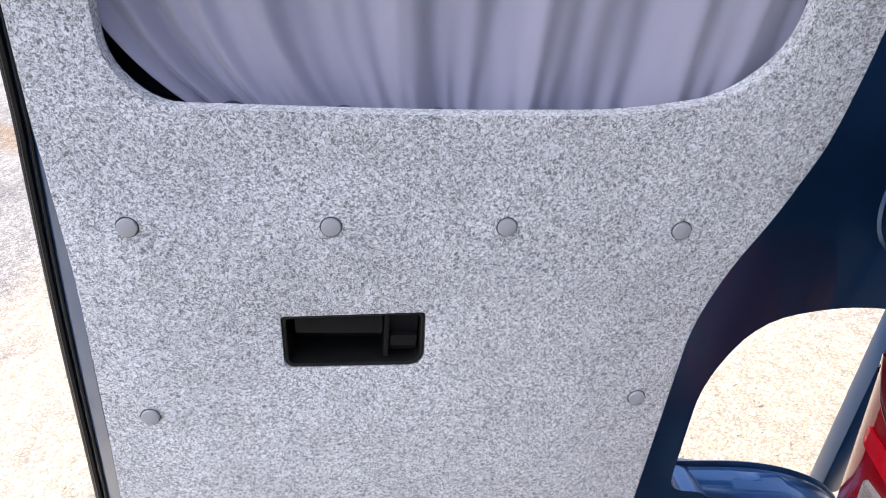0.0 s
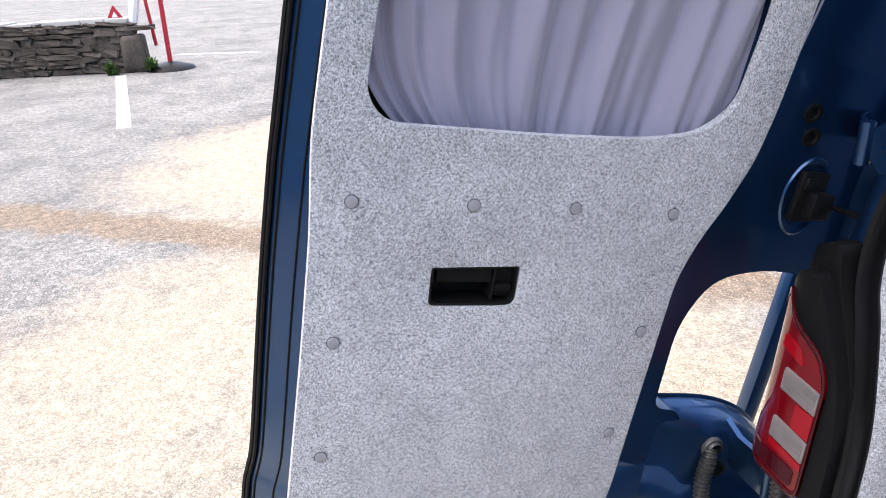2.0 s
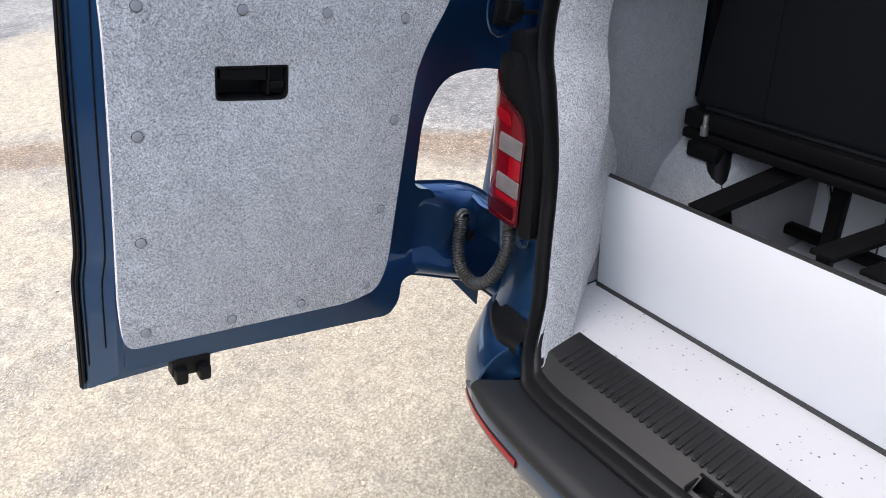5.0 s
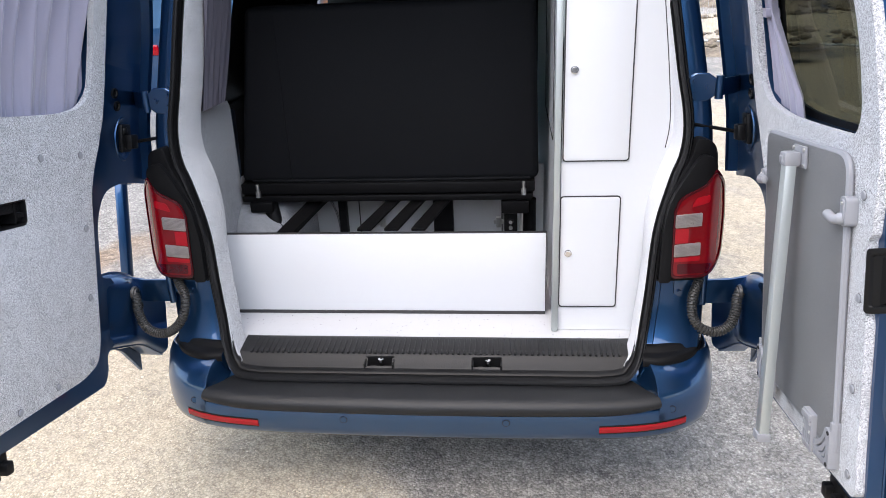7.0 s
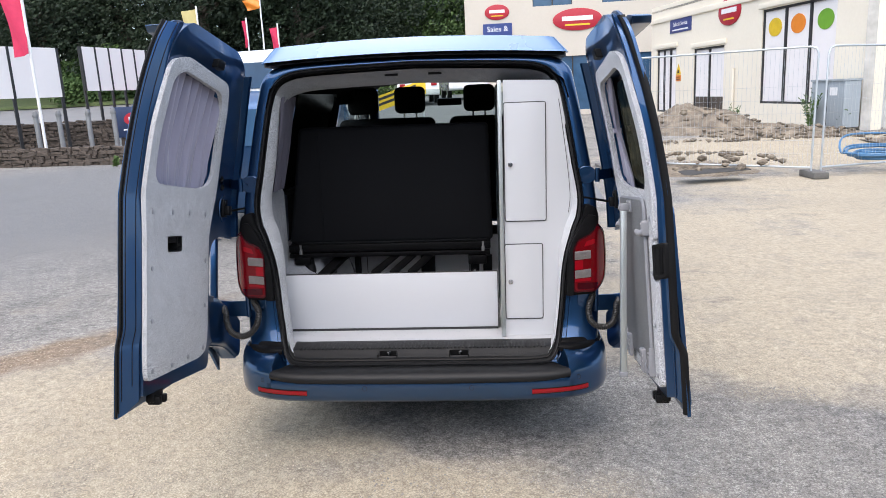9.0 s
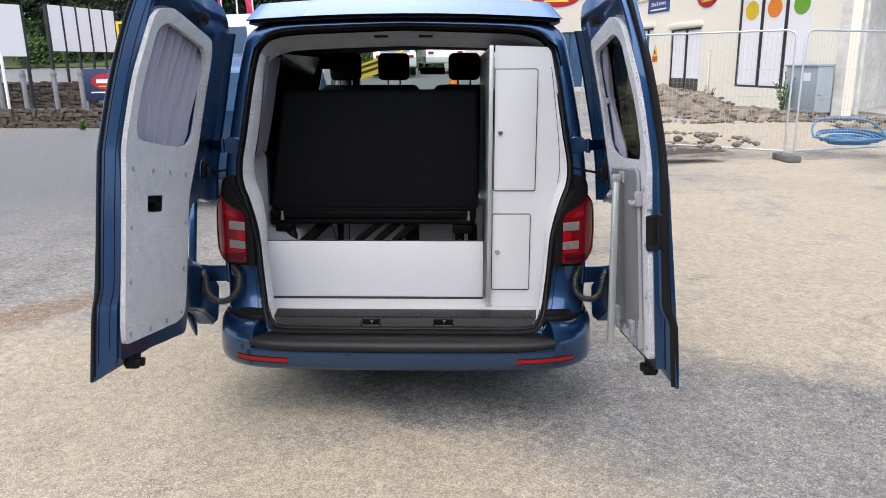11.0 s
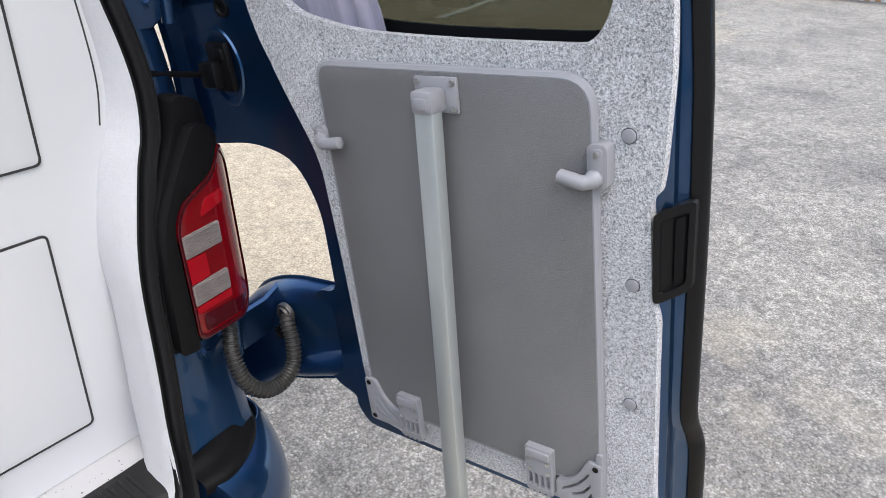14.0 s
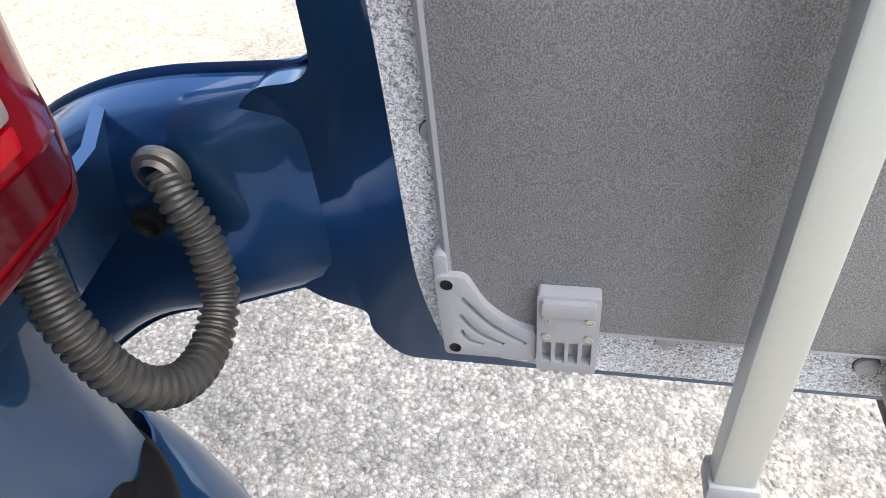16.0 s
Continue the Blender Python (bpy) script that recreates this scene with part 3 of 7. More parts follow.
for s in (1, -1):
    idx = [i for i, p in enumerate(PLAN) if s * (p[0] - XC) > .765]
    idx = idx if s > 0 else idx[::-1]
    rows = [plan_row(*plan_at(i), FACE + CREST + [(.112, .552), (.118, .540), (.120, .50)]) for i in idx]
    loft(bm, rows)
    # the facet that falls from the corner's crest to the end of the step pad
    crest = rows[0][len(FACE):len(FACE) + len(CREST)]
    foot_a, foot_b = crest[0] + Vector((-s * .002, .004, .0)), Vector((XC + s * .712, .150, .470))
    low_line = [foot_a.lerp(foot_b, k / (len(crest) - 1)) for k in range(len(crest))]
    loft(bm, [crest, [p.lerp(q, .06) + Vector((-s * .002, 0, -.002)) for p, q in zip(crest, low_line)], [p.lerp(q, .5) + Vector((s * .006, .004, -.004)) for p, q in zip(crest, low_line)], low_line])
    end_a, end_b = crest[-1], low_line[-1]
    loft(bm, [[end_a, end_b], [Vector((XC + s * .722, .186, .540)), Vector((XC + s * .694, .180, .485))], [Vector((XC + s * .715, .25, .495)), Vector((XC + s * .68, .24, .46))]])
part("bumper_cover", bm, BLUE, van, "body-coloured blue rear bumper")

pad_rows = []
for i, p in enumerate(PLAN):
    if abs(p[0] - XC) > .772:
        continue
    ax = abs(p[0] - XC)
    e = max(0.0, (ax - .55) / .22)
    up = .020 * e * e
    prof_ = [(.004, .416 + up), (-.006, .419 + up), (-.012, .428 + up), (-.0125, .440 + up * .8), (-.008, .452 + up * .6), (.003, .463 + up * .5), (.020, .4695 + up * .3), (.050, .473), (.085, .4755), (.100, .476), (.112, .468)]
    row = plan_row(*plan_at(i), prof_)
    for q, (d, z) in zip(row, prof_):
        q.x = XC + (q.x - XC) * (1 - .075 * max(0.0, d) / .112)
    pad_rows.append(row)
first = [p.lerp(pad_rows[0][5], .12) + Vector((0, .006, -.004)) for p in pad_rows[0]]
last = [p.lerp(pad_rows[-1][5], .12) + Vector((0, .006, -.004)) for p in pad_rows[-1]]
part("bumper_pad", loft(bmesh.new(), [first] + pad_rows + [last]), PAD, van, "black grained plastic step pad on the bumper")
part("pad_gap", tube(bmesh.new(), [r[0] + Vector((0, -.002, -.001)) for r in pad_rows], .0022, 6), SEAL, van)
for s in (1, -1):
    idx = [i for i, p in enumerate(PLAN) if 0.555 <= s * p[0] <= 0.865]
    lo = lambda x: .352 + .022 * max(0, x - .57)
    rr = [(.003, -.001), (-.0035, .001), (-.0045, .006), (-.0045, .017), (-.0035, .022), (.003, .024)]
    rows = [plan_row(*plan_at(i), [(d, lo(abs(PLAN[i][0])) + z) for d, z in rr]) for i in idx]
    ends = [[q.lerp(sum(r, Vector()) / len(r), .9) for q in r] for r in (rows[0], rows[-1])]
    part("bumper_reflector", loft(bmesh.new(), [ends[0]] + rows + [ends[1]]), REDREF, van, "long red bumper reflector")
    part("reflector_gap", loft(bmesh.new(), [plan_row(*plan_at(i), [(d, lo(abs(PLAN[i][0])) + z) for d, z in ((.001, -.005), (-.0022, -.004), (-.0022, .027), (.001, .028))]) for i in idx]), SEAL, van)
    for x, y, z in ((0.810, 0.052, 0.425), (0.272, 0.001, 0.392)):
        bm = tube(bmesh.new(), [(s * x + XC, y + .01, z), (s * x + XC, y - .0012, z)], .0105, 20)
        part("parking_sensor", bm, BLUE, van)
        bm = bmesh.new()
        loft(bm, [[(s * x + XC + r * math.cos(k * math.pi / 12), y - h, z + r * math.sin(k * math.pi / 12)) for k in range(24)] for r, h in ((.0128, .0), (.0128, .0014), (.0110, .0014))], closed=True)
        part("sensor_gap", bm, SEAL, van)
    # black ledge that runs round the corner between bumper and body
    outer_edge = curve([(.722, .128), (.77, .123), (.81, .132), (.86, .158), (.905, .195), (.935, .250), (.950, .33), (.955, .46)], 5)
    inner_edge = curve([(.722, .186), (.77, .186), (.81, .194), (.85, .206), (.89, .238), (.922, .302), (.935, .375), (.942, .48)], 5)
    rows = []
    for p, q in zip(outer_edge, inner_edge):
        rows.append([Vector((XC + s * (p.x + (q.x - p.x) * k), p.y + (q.y - p.y) * k, z)) for k, z in ((.04, .535), (.0, .549), (.02, .556), (.09, .561), (.22, .5645), (.40, .566), (.62, .567), (.74, .570), (.86, .577), (1.0, .582), (1.2, .583))])
    part("bumper_corner_trim", loft(bmesh.new(), rows), TRIM, van, "black plastic ledge between bumper and body")

bm = boxed(-.80, .80, .35, 4.6, .29, .42, .02)
part("underbody", bm, SEAL, van)
for sx in (-1, 1):
    for yw in (1.05, 4.05):
        bm = tube(bmesh.new(), [(sx * .72, yw, .33), (sx * .725, yw, .33), (sx * .90, yw, .33), (sx * .905, yw, .33)], .33, 32, radii=[.28, .33, .33, .28])
        w = part("wheel", bm, SEAL, van)
        bm = tube(bmesh.new(), [(sx * .885, yw, .33), (sx * .908, yw, .33), (sx * .912, yw, .33), (sx * .900, yw, .33)], .2, 28, radii=[.215, .215, .19, .05])
        part("rim", bm, STEEL, w, "silver wheel rim")


# ---------------------------------------------------------------- rear lamps
def lamp_glass(name, base, rough):
    m = material(name, base, rough, 0, tuple(c * .75 for c in base), 20, 200, 0.4, coat=0.45, spec=0.3)
    return m


RED = lamp_glass("red_lamp_lens", (0.15, 0.0006, 0.003), 0.12)
BRIGHTRED = lamp_glass("bright_red_lamp_lens", (0.31, 0.002, 0.008), 0.12)
DEEPRED = lamp_glass("deep_red_lamp_lens", (0.05, 0.0005, 0.003), 0.10)
CLEAR = material("clear_ribbed_lens", (0.30, 0.265, 0.255), 0.3, 0.3, (0.18, 0.155, 0.15), 30, 300, 0.6, coat=0.3)


def lamp_place(s):
    def place(u, v, d):
        side = max(0.0, u - 0.90)
        y = 0.208 + 0.10 * (v - 0.95) + side * side * 11.0 - d + 0.25 * max(0, 0.80 - u)
        return Vector((s * (u - 0.25 * max(0, y - 0.30)) + XC, y, v))
    return place


for s in (1, -1):
    place = lamp_place(s)
    cuts = [("u", a) for a in (.86, .885, .905, .92, .935)]
    lamp = part("tail_lamp", slab(rounded([(.804, .824, .02), (.925, .832, .035), (.972, .89, .03), (.978, 1.02, .05), (.966, 1.13, .02), (.930, 1.178, .012), (.898, 1.128, .03), (.824, 1.092, .03), (.804, 1.05, .03)], .02), [], -.06, 0, place, bevel=.008, cuts=cuts), RED, van, "red tail lamp with two clear bands")
    outline = rounded([(.804, .824, .02), (.925, .832, .035), (.972, .89, .03), (.978, 1.02, .05), (.966, 1.13, .02), (.930, 1.178, .012), (.898, 1.128, .03), (.824, 1.092, .03), (.804, 1.05, .03)], .02)
    inner_line = [(.884 + (p[0] - .884) * .93, .985 + (p[1] - .985) * .945) for p in outline]
    part("lens_border", slab(outline, [inner_line], -.012, .0025, place, bevel=.002, cuts=cuts), DEEPRED, lamp, "deep red lens border")
    for lo, hi, top in ((.992, 1.034, 1.042), (.897, .937, .946)):
        part("clear_lens", slab(rounded([(.810, lo), (.891, lo + .008), (.891, top), (.810, hi)], .004, 3), [], -.01, .004, place, bevel=.002, cuts=cuts), CLEAR, lamp, "clear ribbed lens")
        for k in range(8):
            z = lo + .008 + k * (hi - lo - .008) / 8
            part("lens_rib", slab([(.814, z), (.887, z + .008), (.887, z + .0098), (.814, z + .0018)], [], 0, .0055, place, cuts=cuts), CLEAR, lamp)
    part("bright_lens", slab(rounded([(.811, .941), (.852, .945), (.852, .991), (.811, .989)], .003, 3), [], -.01, .0026, place, cuts=cuts), BRIGHTRED, lamp, "bright red lens field")
    part("bright_lens", slab(rounded([(.811, .880), (.890, .886), (.891, .901), (.811, .893)], .003, 3), [], -.01, .0026, place, cuts=cuts), BRIGHTRED, lamp, "bright red lens strip")
    part("bright_lens", slab(rounded([(.856, 1.058), (.912, 1.075), (.912, 1.100), (.870, 1.088)], .008, 3), [], -.01, .0024, place, cuts=cuts), BRIGHTRED, lamp, "bright red lens field")
    part("dark_lens", slab(rounded([(.822, .840), (.918, .846), (.930, .876), (.822, .874)], .008, 3), [], -.01, .0022, place, cuts=cuts), DEEPRED, lamp, "deep red lens band")
    # black housing between lamp and seal
    part("lamp_rim", slab(rounded([(.768, .805, .01), (.804, .808, .01), (.810, .90, .02), (.808, 1.045, .02), (.828, 1.093, .03), (.90, 1.125, .03), (.938, 1.182, .02), (.915, 1.215, .03), (.880, 1.22, .03), (.840, 1.16, .04), (.79, 1.07, .04), (.774, .96, .02)], .02), [], -.05, -.003, place, bevel=.005, cuts=cuts, seg=3), TRIM, van, "black plastic rim round the tail lamp")
    part("lamp_housing", slab(rounded([(.764, .80, .01), (.92, .812, .02), (.93, 1.14, .02), (.94, 1.20, .02), (.925, 1.255, .03), (.868, 1.27, .02), (.858, 1.21, .05), (.825, 1.15, .05), (.785, 1.06, .05), (.772, .96, .02)]), [], -.07, -.028, place, bevel=.012, cuts=cuts), TRIM, van, "black plastic lamp surround")


# ---------------------------------------------------------------- rear doors
def door_frame(s):
    """Each door stands open at a right angle, on a hinge line that leans with the car's tail. u: from hinge to free edge, v: up the hinge line, d: towards the inside."""
    a = radians(11.0 if s < 0 else 7.0)
    o = Vector((-1.049, 0.061, 1.294)) if s < 0 else Vector((1.016, 0.048, 1.269))
    eu, ev = Vector((0, -math.cos(a), math.sin(a))), Vector((0, math.sin(a), math.cos(a)))
    lean = 0.03 if s < 0 else 0.05

    def place(u, v, d):
        w = max(0.0, v - 0.06)
        return o + eu * u + ev * v + Vector((s * lean * max(0.0, 0.06 - v) - s * (d + 0.12 * w + 0.14 * w * w), 0, 0))
    return place


# the steel pressing without its lower hinge arm, which is a pressing of its own
STEEL_OUT = [(.602, -.775, .012), (.602, -.45, .1), (.602, -.18, .1), (.600, .08, .05), (.596, .45, .1), (.56, .74, .08), (.46, .82, .05), (-.10, .83, .05), (-.26, .775, .08), (-.34, .56, .1),
             (-.393, .36, .1), (-.408, .12, .05), (-.417, -.122, .012), (-.36, -.115, .02), (-.248, -.103, .06), (-.140, -.126, .06), (-.092, -.22, .08), (-.092, -.409, .050), (-.150, -.416, .02), (-.172, -.455, .02), (-.172, -.615, .02), (-.140, -.652, .02), (-.090, -.668, .03), (-.092, -.73, .03), (-.066, -.772, .03)]
ARM_TOP = [(p.x, p.y) for p in curve([(-.43, -.520), (-.40, -.485), (-.36, -.455), (-.30, -.430), (-.235, -.416), (-.16, -.411), (-.085, -.408), (-.06, -.408)], 5)]
ARM_BOTTOM = [(p.x, p.y) for p in curve([(-.43, -.79), (-.40, -.77), (-.34, -.728), (-.288, -.705), (-.21, -.686), (-.15, -.676), (-.085, -.670), (-.06, -.670)], 5)]


def skin_outline(free, foot):
    return [(free + .008, -.848 + foot, .004), (free + .006, -.60, .02), (free - .004, -.54, .03), (free, -.18, .1), (free - .003, .08, .05), (free - .02, .45, .1), (.60, .75, .08), (.48, .83, .05)] + STEEL_OUT[7:17] + [
        (-.092, -.415, .05), (-.238, -.436, .06), (-.36, -.478, .03), (-.415, -.545, .04), (-.418, -.70, .03), (-.432, -.850 + foot, .004), (-.288, -.715 + foot, .06), (-.168, -.690 + foot, .08), (-.094, -.680 + foot, .02), (-.096, -.735 + foot, .03), (-.07, -.785 + foot, .02)]


WINDOW_HOLE = [(.556, .158, .04), (.520, .119, .03), (.268, .121, .08), (.085, .129, .08), (-.010, .148, .05), (-.060, .200, .06), (-.058, .34, .05), (-.02, .56, .05), (.03, .60, .04), (.44, .615, .04), (.525, .57, .05), (.556, .30, .06)]
WINDOW_HOLE_R = [(.532, .150, .03), (.500, .098, .03), (.268, .105, .08), (.085, .117, .08), (-.040, .148, .05), (-.083, .200, .06), (-.076, .34, .05), (-.04, .56, .05), (.01, .60, .04), (.42, .610, .04), (.50, .57, .05), (.538, .30, .06)]
LINING = [(.613, -.62, .05), (.604, -.712, .03), (.39, -.706, .05), (.074, -.696, .03), (-.006, -.672, .03), (-.028, -.60, .04), (-.036, -.334, .08), (-.043, -.12, .06), (-.066, -.045, .06), (-.104, .030, .06), (-.128, .10, .06),
          (-.134, .20, .06), (-.126, .337, .06), (-.10, .55, .05), (-.05, .655, .05), (.44, .675, .05), (.575, .63, .05), (.618, .36, .06), (.624, .088, .05), (.614, -.062, .05), (.612, -.26, .05)]
LINING_R = [(.590, -.62, .05), (.596, -.702, .03), (.39, -.708, .05), (.074, -.705, .03), (-.010, -.690, .02), (-.030, -.60, .04), (-.034, -.34, .08), (-.046, -.11, .06), (-.090, -.02, .06), (-.118, .04, .06), (-.146, .12, .06),
            (-.150, .20, .06), (-.135, .337, .06), (-.10, .55, .05), (-.05, .655, .05), (.44, .675, .05), (.565, .63, .05), (.604, .36, .06), (.604, .08, .05), (.594, -.06, .03), (.589, -.094, .008), (.577, -.105, .008), (.582, -.262, .008), (.591, -.29, .02), (.590, -.40, .05)]
BEND = [("v", .03), ("v", .06), ("v", .10), ("v", .30)]
STUDS = [(.558, -.002), (.366, .002), (.189, .005), (.001, .004), (.564, -.240), (.001, -.224), (.565, -.462), (.010, -.446), (.562, -.675), (.028, -.655), (.205, -.672), (.375, -.680)]


def stud(place, u, v, parent):
    bm = bmesh.new()
    rows = []
    for r, h in ((.0098, .0), (.0100, .0022), (.0092, .0034), (.006, .0042), (.0001, .0044)):
        rows.append([place(u + r * math.cos(k * math.pi / 10), v + r * math.sin(k * math.pi / 10), .008 + h) for k in range(20)])
    loft(bm, rows, closed=True)
    part("stud", bm, GREYPL, parent, "grey plastic trim button")
    # flat dark ring drawn on the felt as shade round the button
    bm = bmesh.new()
    loft(bm, [[place(u + r * math.cos(k * math.pi / 10), v + r * math.sin(k * math.pi / 10), .0083) for k in range(20)] for r in (.0112, .0099)], closed=True)
    part("stud_shadow_gap", bm, EDGE, parent)


def pleated(place, path0, path1, folds, depth, rows=12, fold=.012, n=None, shape=None, crease=.5, pucker=0.0):
    """Hanging cloth between a top line and a bottom line in u, v, with soft uneven folds; shape narrows it by height."""
    n = n or folds * 8
    rng = random.Random(5 + folds)
    ph = [rng.uniform(-.5, .5) for _ in range(folds + 2)]
    am = [rng.uniform(.55, 1.3) for _ in range(folds + 2)]
    grid = []
    for j in range(rows + 1):
        t = j / rows
        row = []
        for i in range(n + 1):
            f = i / n
            k = int(f * folds)
            g = f * folds - k
            a = am[k] * (1 - g) + am[k + 1] * g
            p = ph[k] * (1 - g) + ph[k + 1] * g
            w = math.sin(2 * math.pi * f * folds + 1.2 * p + t * .5 * p) * a
            q0, q1 = path0(f), path1(f)
            u, v = q0[0] * (1 - t) + q1[0] * t, q0[1] * (1 - t) + q1[1] * t
            if shape:
                u = shape(u, t)
            w += crease * math.sin(2 * math.pi * f * folds * 2.3 + 4 * p) * max(0, t - .55) * 2
            w += 1.3 * max(0, 1 - min(f, 1 - f) / .16) * math.sin(2 * math.pi * f * folds * 2.1 + 2 * t) * (.3 + t)
            w += pucker * math.sin(2 * math.pi * f * folds * 3.1 + 5 * p) * max(0, (t - .86) / .14)
            row.append(place(u, v, depth + fold * w * (0.6 + 0.4 * math.cos(3 * t)) + fold * .35 * math.sin(31 * f + 3 * t)))
        grid.append(row)
    return loft(bmesh.new(), grid)


def corrugated(points, r, pitch, seg=14):
    """A corrugated hose along a smooth line."""
    pts = curve(points, 40)
    dist, out, rad = 0.0, [], []
    acc = [0.0]
    for a, b in zip(pts, pts[1:]):
        acc.append(acc[-1] + (b - a).length)
    total, k = acc[-1], 0
    steps = int(total / pitch * 4)
    for i in range(steps + 1):
        d = total * i / steps
        while k < len(acc) - 2 and acc[k + 1] < d:
            k += 1
        f = (d - acc[k]) / max(1e-6, acc[k + 1] - acc[k])
        out.append(pts[k].lerp(pts[k + 1], f))
        rad.append(r * (.94, 1.16, 1.16, .94)[i % 4])
    return tube(bmesh.new(), out, r, seg, True, rad)


def pane_material(name, tint, gloss):
    """Thin flat glass: lets tinted light straight through, and mirrors more the flatter it is seen."""
    m = bpy.data.materials.new(name)
    m.use_nodes = True
    n, l = m.node_tree.nodes, m.node_tree.links
    n.remove(n["Principled BSDF"])
    clear, shine, mix, lw, p = (n.new("ShaderNode" + k) for k in ("BsdfTransparent", "BsdfGlossy", "MixShader", "LayerWeight", "Math"))
    clear.inputs["Color"].default_value = (*tint, 1)
    shine.inputs["Roughness"].default_value = 0.01
    p.operation = "POWER"
    l.new(lw.outputs["Facing"], p.inputs[0])
    p.inputs[1].default_value = 4.0
    s_ = n.new("ShaderNodeMath")
    s_.operation = "MULTIPLY_ADD"
    l.new(p.outputs[0], s_.inputs[0])
    s_.inputs[1].default_value, s_.inputs[2].default_value = gloss, 0.02
    l.new(s_.outputs[0], mix.inputs[0])
    l.new(clear.outputs[0], mix.inputs[1])
    l.new(shine.outputs[0], mix.inputs[2])
    l.new(mix.outputs[0], n["Material Output"].inputs[0])
    return m


GLASS = pane_material("tinted_glass", (0.30, 0.31, 0.275), 0.3)
CLEARGLASS = pane_material("clear_glass", (0.55, 0.62, 0.58), 0.3)

def local_boxes(place, boxes):
    bm = bmesh.new()
    for u0, u1, v0, v1, d0, d1, bev in boxes:
        b2 = boxed(u0, u1, v0, v1, d0, d1, bev)
        for v in b2.verts:
            v.co = place(*v.co)
        me = bpy.data.meshes.new("tmp")
        b2.to_mesh(me)
        b2.free()
        bm.from_mesh(me)
        bpy.data.meshes.remove(me)
    return bm


for s in (-1, 1):
    place = door_frame(s)
    WINDOW = WINDOW_HOLE if s < 0 else WINDOW_HOLE_R
    hole = rounded(WINDOW, .04)
    recess = [rounded([(.262, -.174, .02), (.416, -.176, .012), (.419, -.106, .006), (.265, -.100, .006)], .01)] if s < 0 else []
    steel_hole = rounded([(u + (.012 if u > .2 else -.012), v + (.01 if v > .3 else -.01), r) for u, v, r in WINDOW], .04)
    back, free, foot = (-.070, .674, .0) if s < 0 else (-.050, .634, .042)
    outline = [(u, v + (foot * .85 if v < -.72 else 0), r) for u, v, r in STEEL_OUT]
    steel = slab(rounded(outline, .03), [steel_hole] + recess, back + .0005, -.012, place, bevel=.016, cuts=BEND, seg=4)
    door = part("rear_door", steel, BLUE, van, "blue steel rear door, wide open, lined with grey felt")

    def kick(v):
        """The foot of the outer skin swings out below the bumper line."""
        k = max(0.0, min(1.0, (-.47 - v) / .09))
        return -(.012 if s < 0 else .028) * k * k * (3 - 2 * k)

    def outer(u, v, d):
        return place(u, v, d + kick(v))

    low_cuts = BEND + [("v", -.47 - k * .018) for k in range(6)]
    skin = slab(rounded(skin_outline(free, foot), .03), [steel_hole], back - .014, back - .001, outer, cuts=low_cuts, bevel=.003)
    part("door_skin", skin, BLUE, door)
    swell = slab(rounded([(free - .045, -.78, .02), (free - .045, .03, .03), (-.33, .05, .03), (-.35, -.10, .01), (-.13, -.10, .05), (-.07, -.22, .05), (-.07, -.43, .05), (-.34, -.48, .03), (-.37, -.70, .02), (-.28, -.69, .05), (-.06, -.66, .02), (-.04, -.75, .02)], .03), [], back - .032, back - .0145, outer, bevel=.012)
    part("outer_panel", swell, BLUE, door)
    # sloping flange from the lining down to the free edge
    edge = curve([(0, -.842 + foot), (0, -.70), (0, -.58), (-.004, -.54), (-.008, -.47), (-.006, -.18), (-.008, .02), (-.010, .08), (-.024, .45), (-.05, .68), (-.09, .79)], 6)
    if s < 0:
        flange = [(.598, -.0125), (.614, -.0135), (.618, -.018), (.630, -.029), (.645, -.042), (.658, -.054), (.668, -.063), (.673, -.0705)]
    else:
        flange = [(.578, -.0125), (.592, -.0130), (.596, -.016), (.606, -.027), (.615, -.036), (.622, -.0415), (.626, -.0455), (.628, -.0505)]
    part("edge_flange", loft(bmesh.new(), [[outer(u + p.x * (.35 if u < .6 else 1), max(p.y, -.775 + foot * .85 - (u - .6) * 1.05), d) for p in edge] for u, d in flange]), BLUE, door)
    if s < 0:
        for eu_, ed, rr, mm, low_end in ((.6800, -.0745, .0055, SEAL, -.85), (.6760, -.0665, .0035, SEAL, -.83), (.6650, -.0590, .0018, SEAL, -.78), (.6340, -.0310, .0016, SEAL, -.74)):
            part("edge_moulding", tube(bmesh.new(), [outer(eu_ + p.x, p.y, ed) for p in edge if p.y > low_end], rr, 6), mm, door)
    # lower hinge arm: a wide bevel along its top edge, a flat face, and a folded lip all round
    bm, rows_ = bmesh.new(), []
    for k in range(29):
        u = -.112 - .308 * k / 28
        vt, vb = lerp_table(ARM_TOP, u), lerp_table(ARM_BOTTOM, u) + foot * .5
        k_ = max(0.0, min(1.0, (-.100 - u) / .15))
        proud = (.026 if s < 0 else .032) * k_ * k_ * (3 - 2 * k_)
        bent = max(0.0, (-.29 - u) / .13)
        proud += (.022 if s < 0 else .042) * bent * bent
        low = back - .002
        fall = .020 + .030 * max(0.0, min(1.0, (-.13 - u) / .15))
        face = -.0125 + proud
        prof_ = [(vt - .004, low), (vt, low + .003), (vt + .001, low + .006), (vt - .002, low + .009), (vt - .007, low + .010), (vt - .009, low + .013), (vt - .007, low + .017)]
        for f in (.25, .5, .7, .85, .94):
            prof_.append((vt - .009 - fall * f ** 2.2, low + .017 + (face - .004 - low - .017) * f))
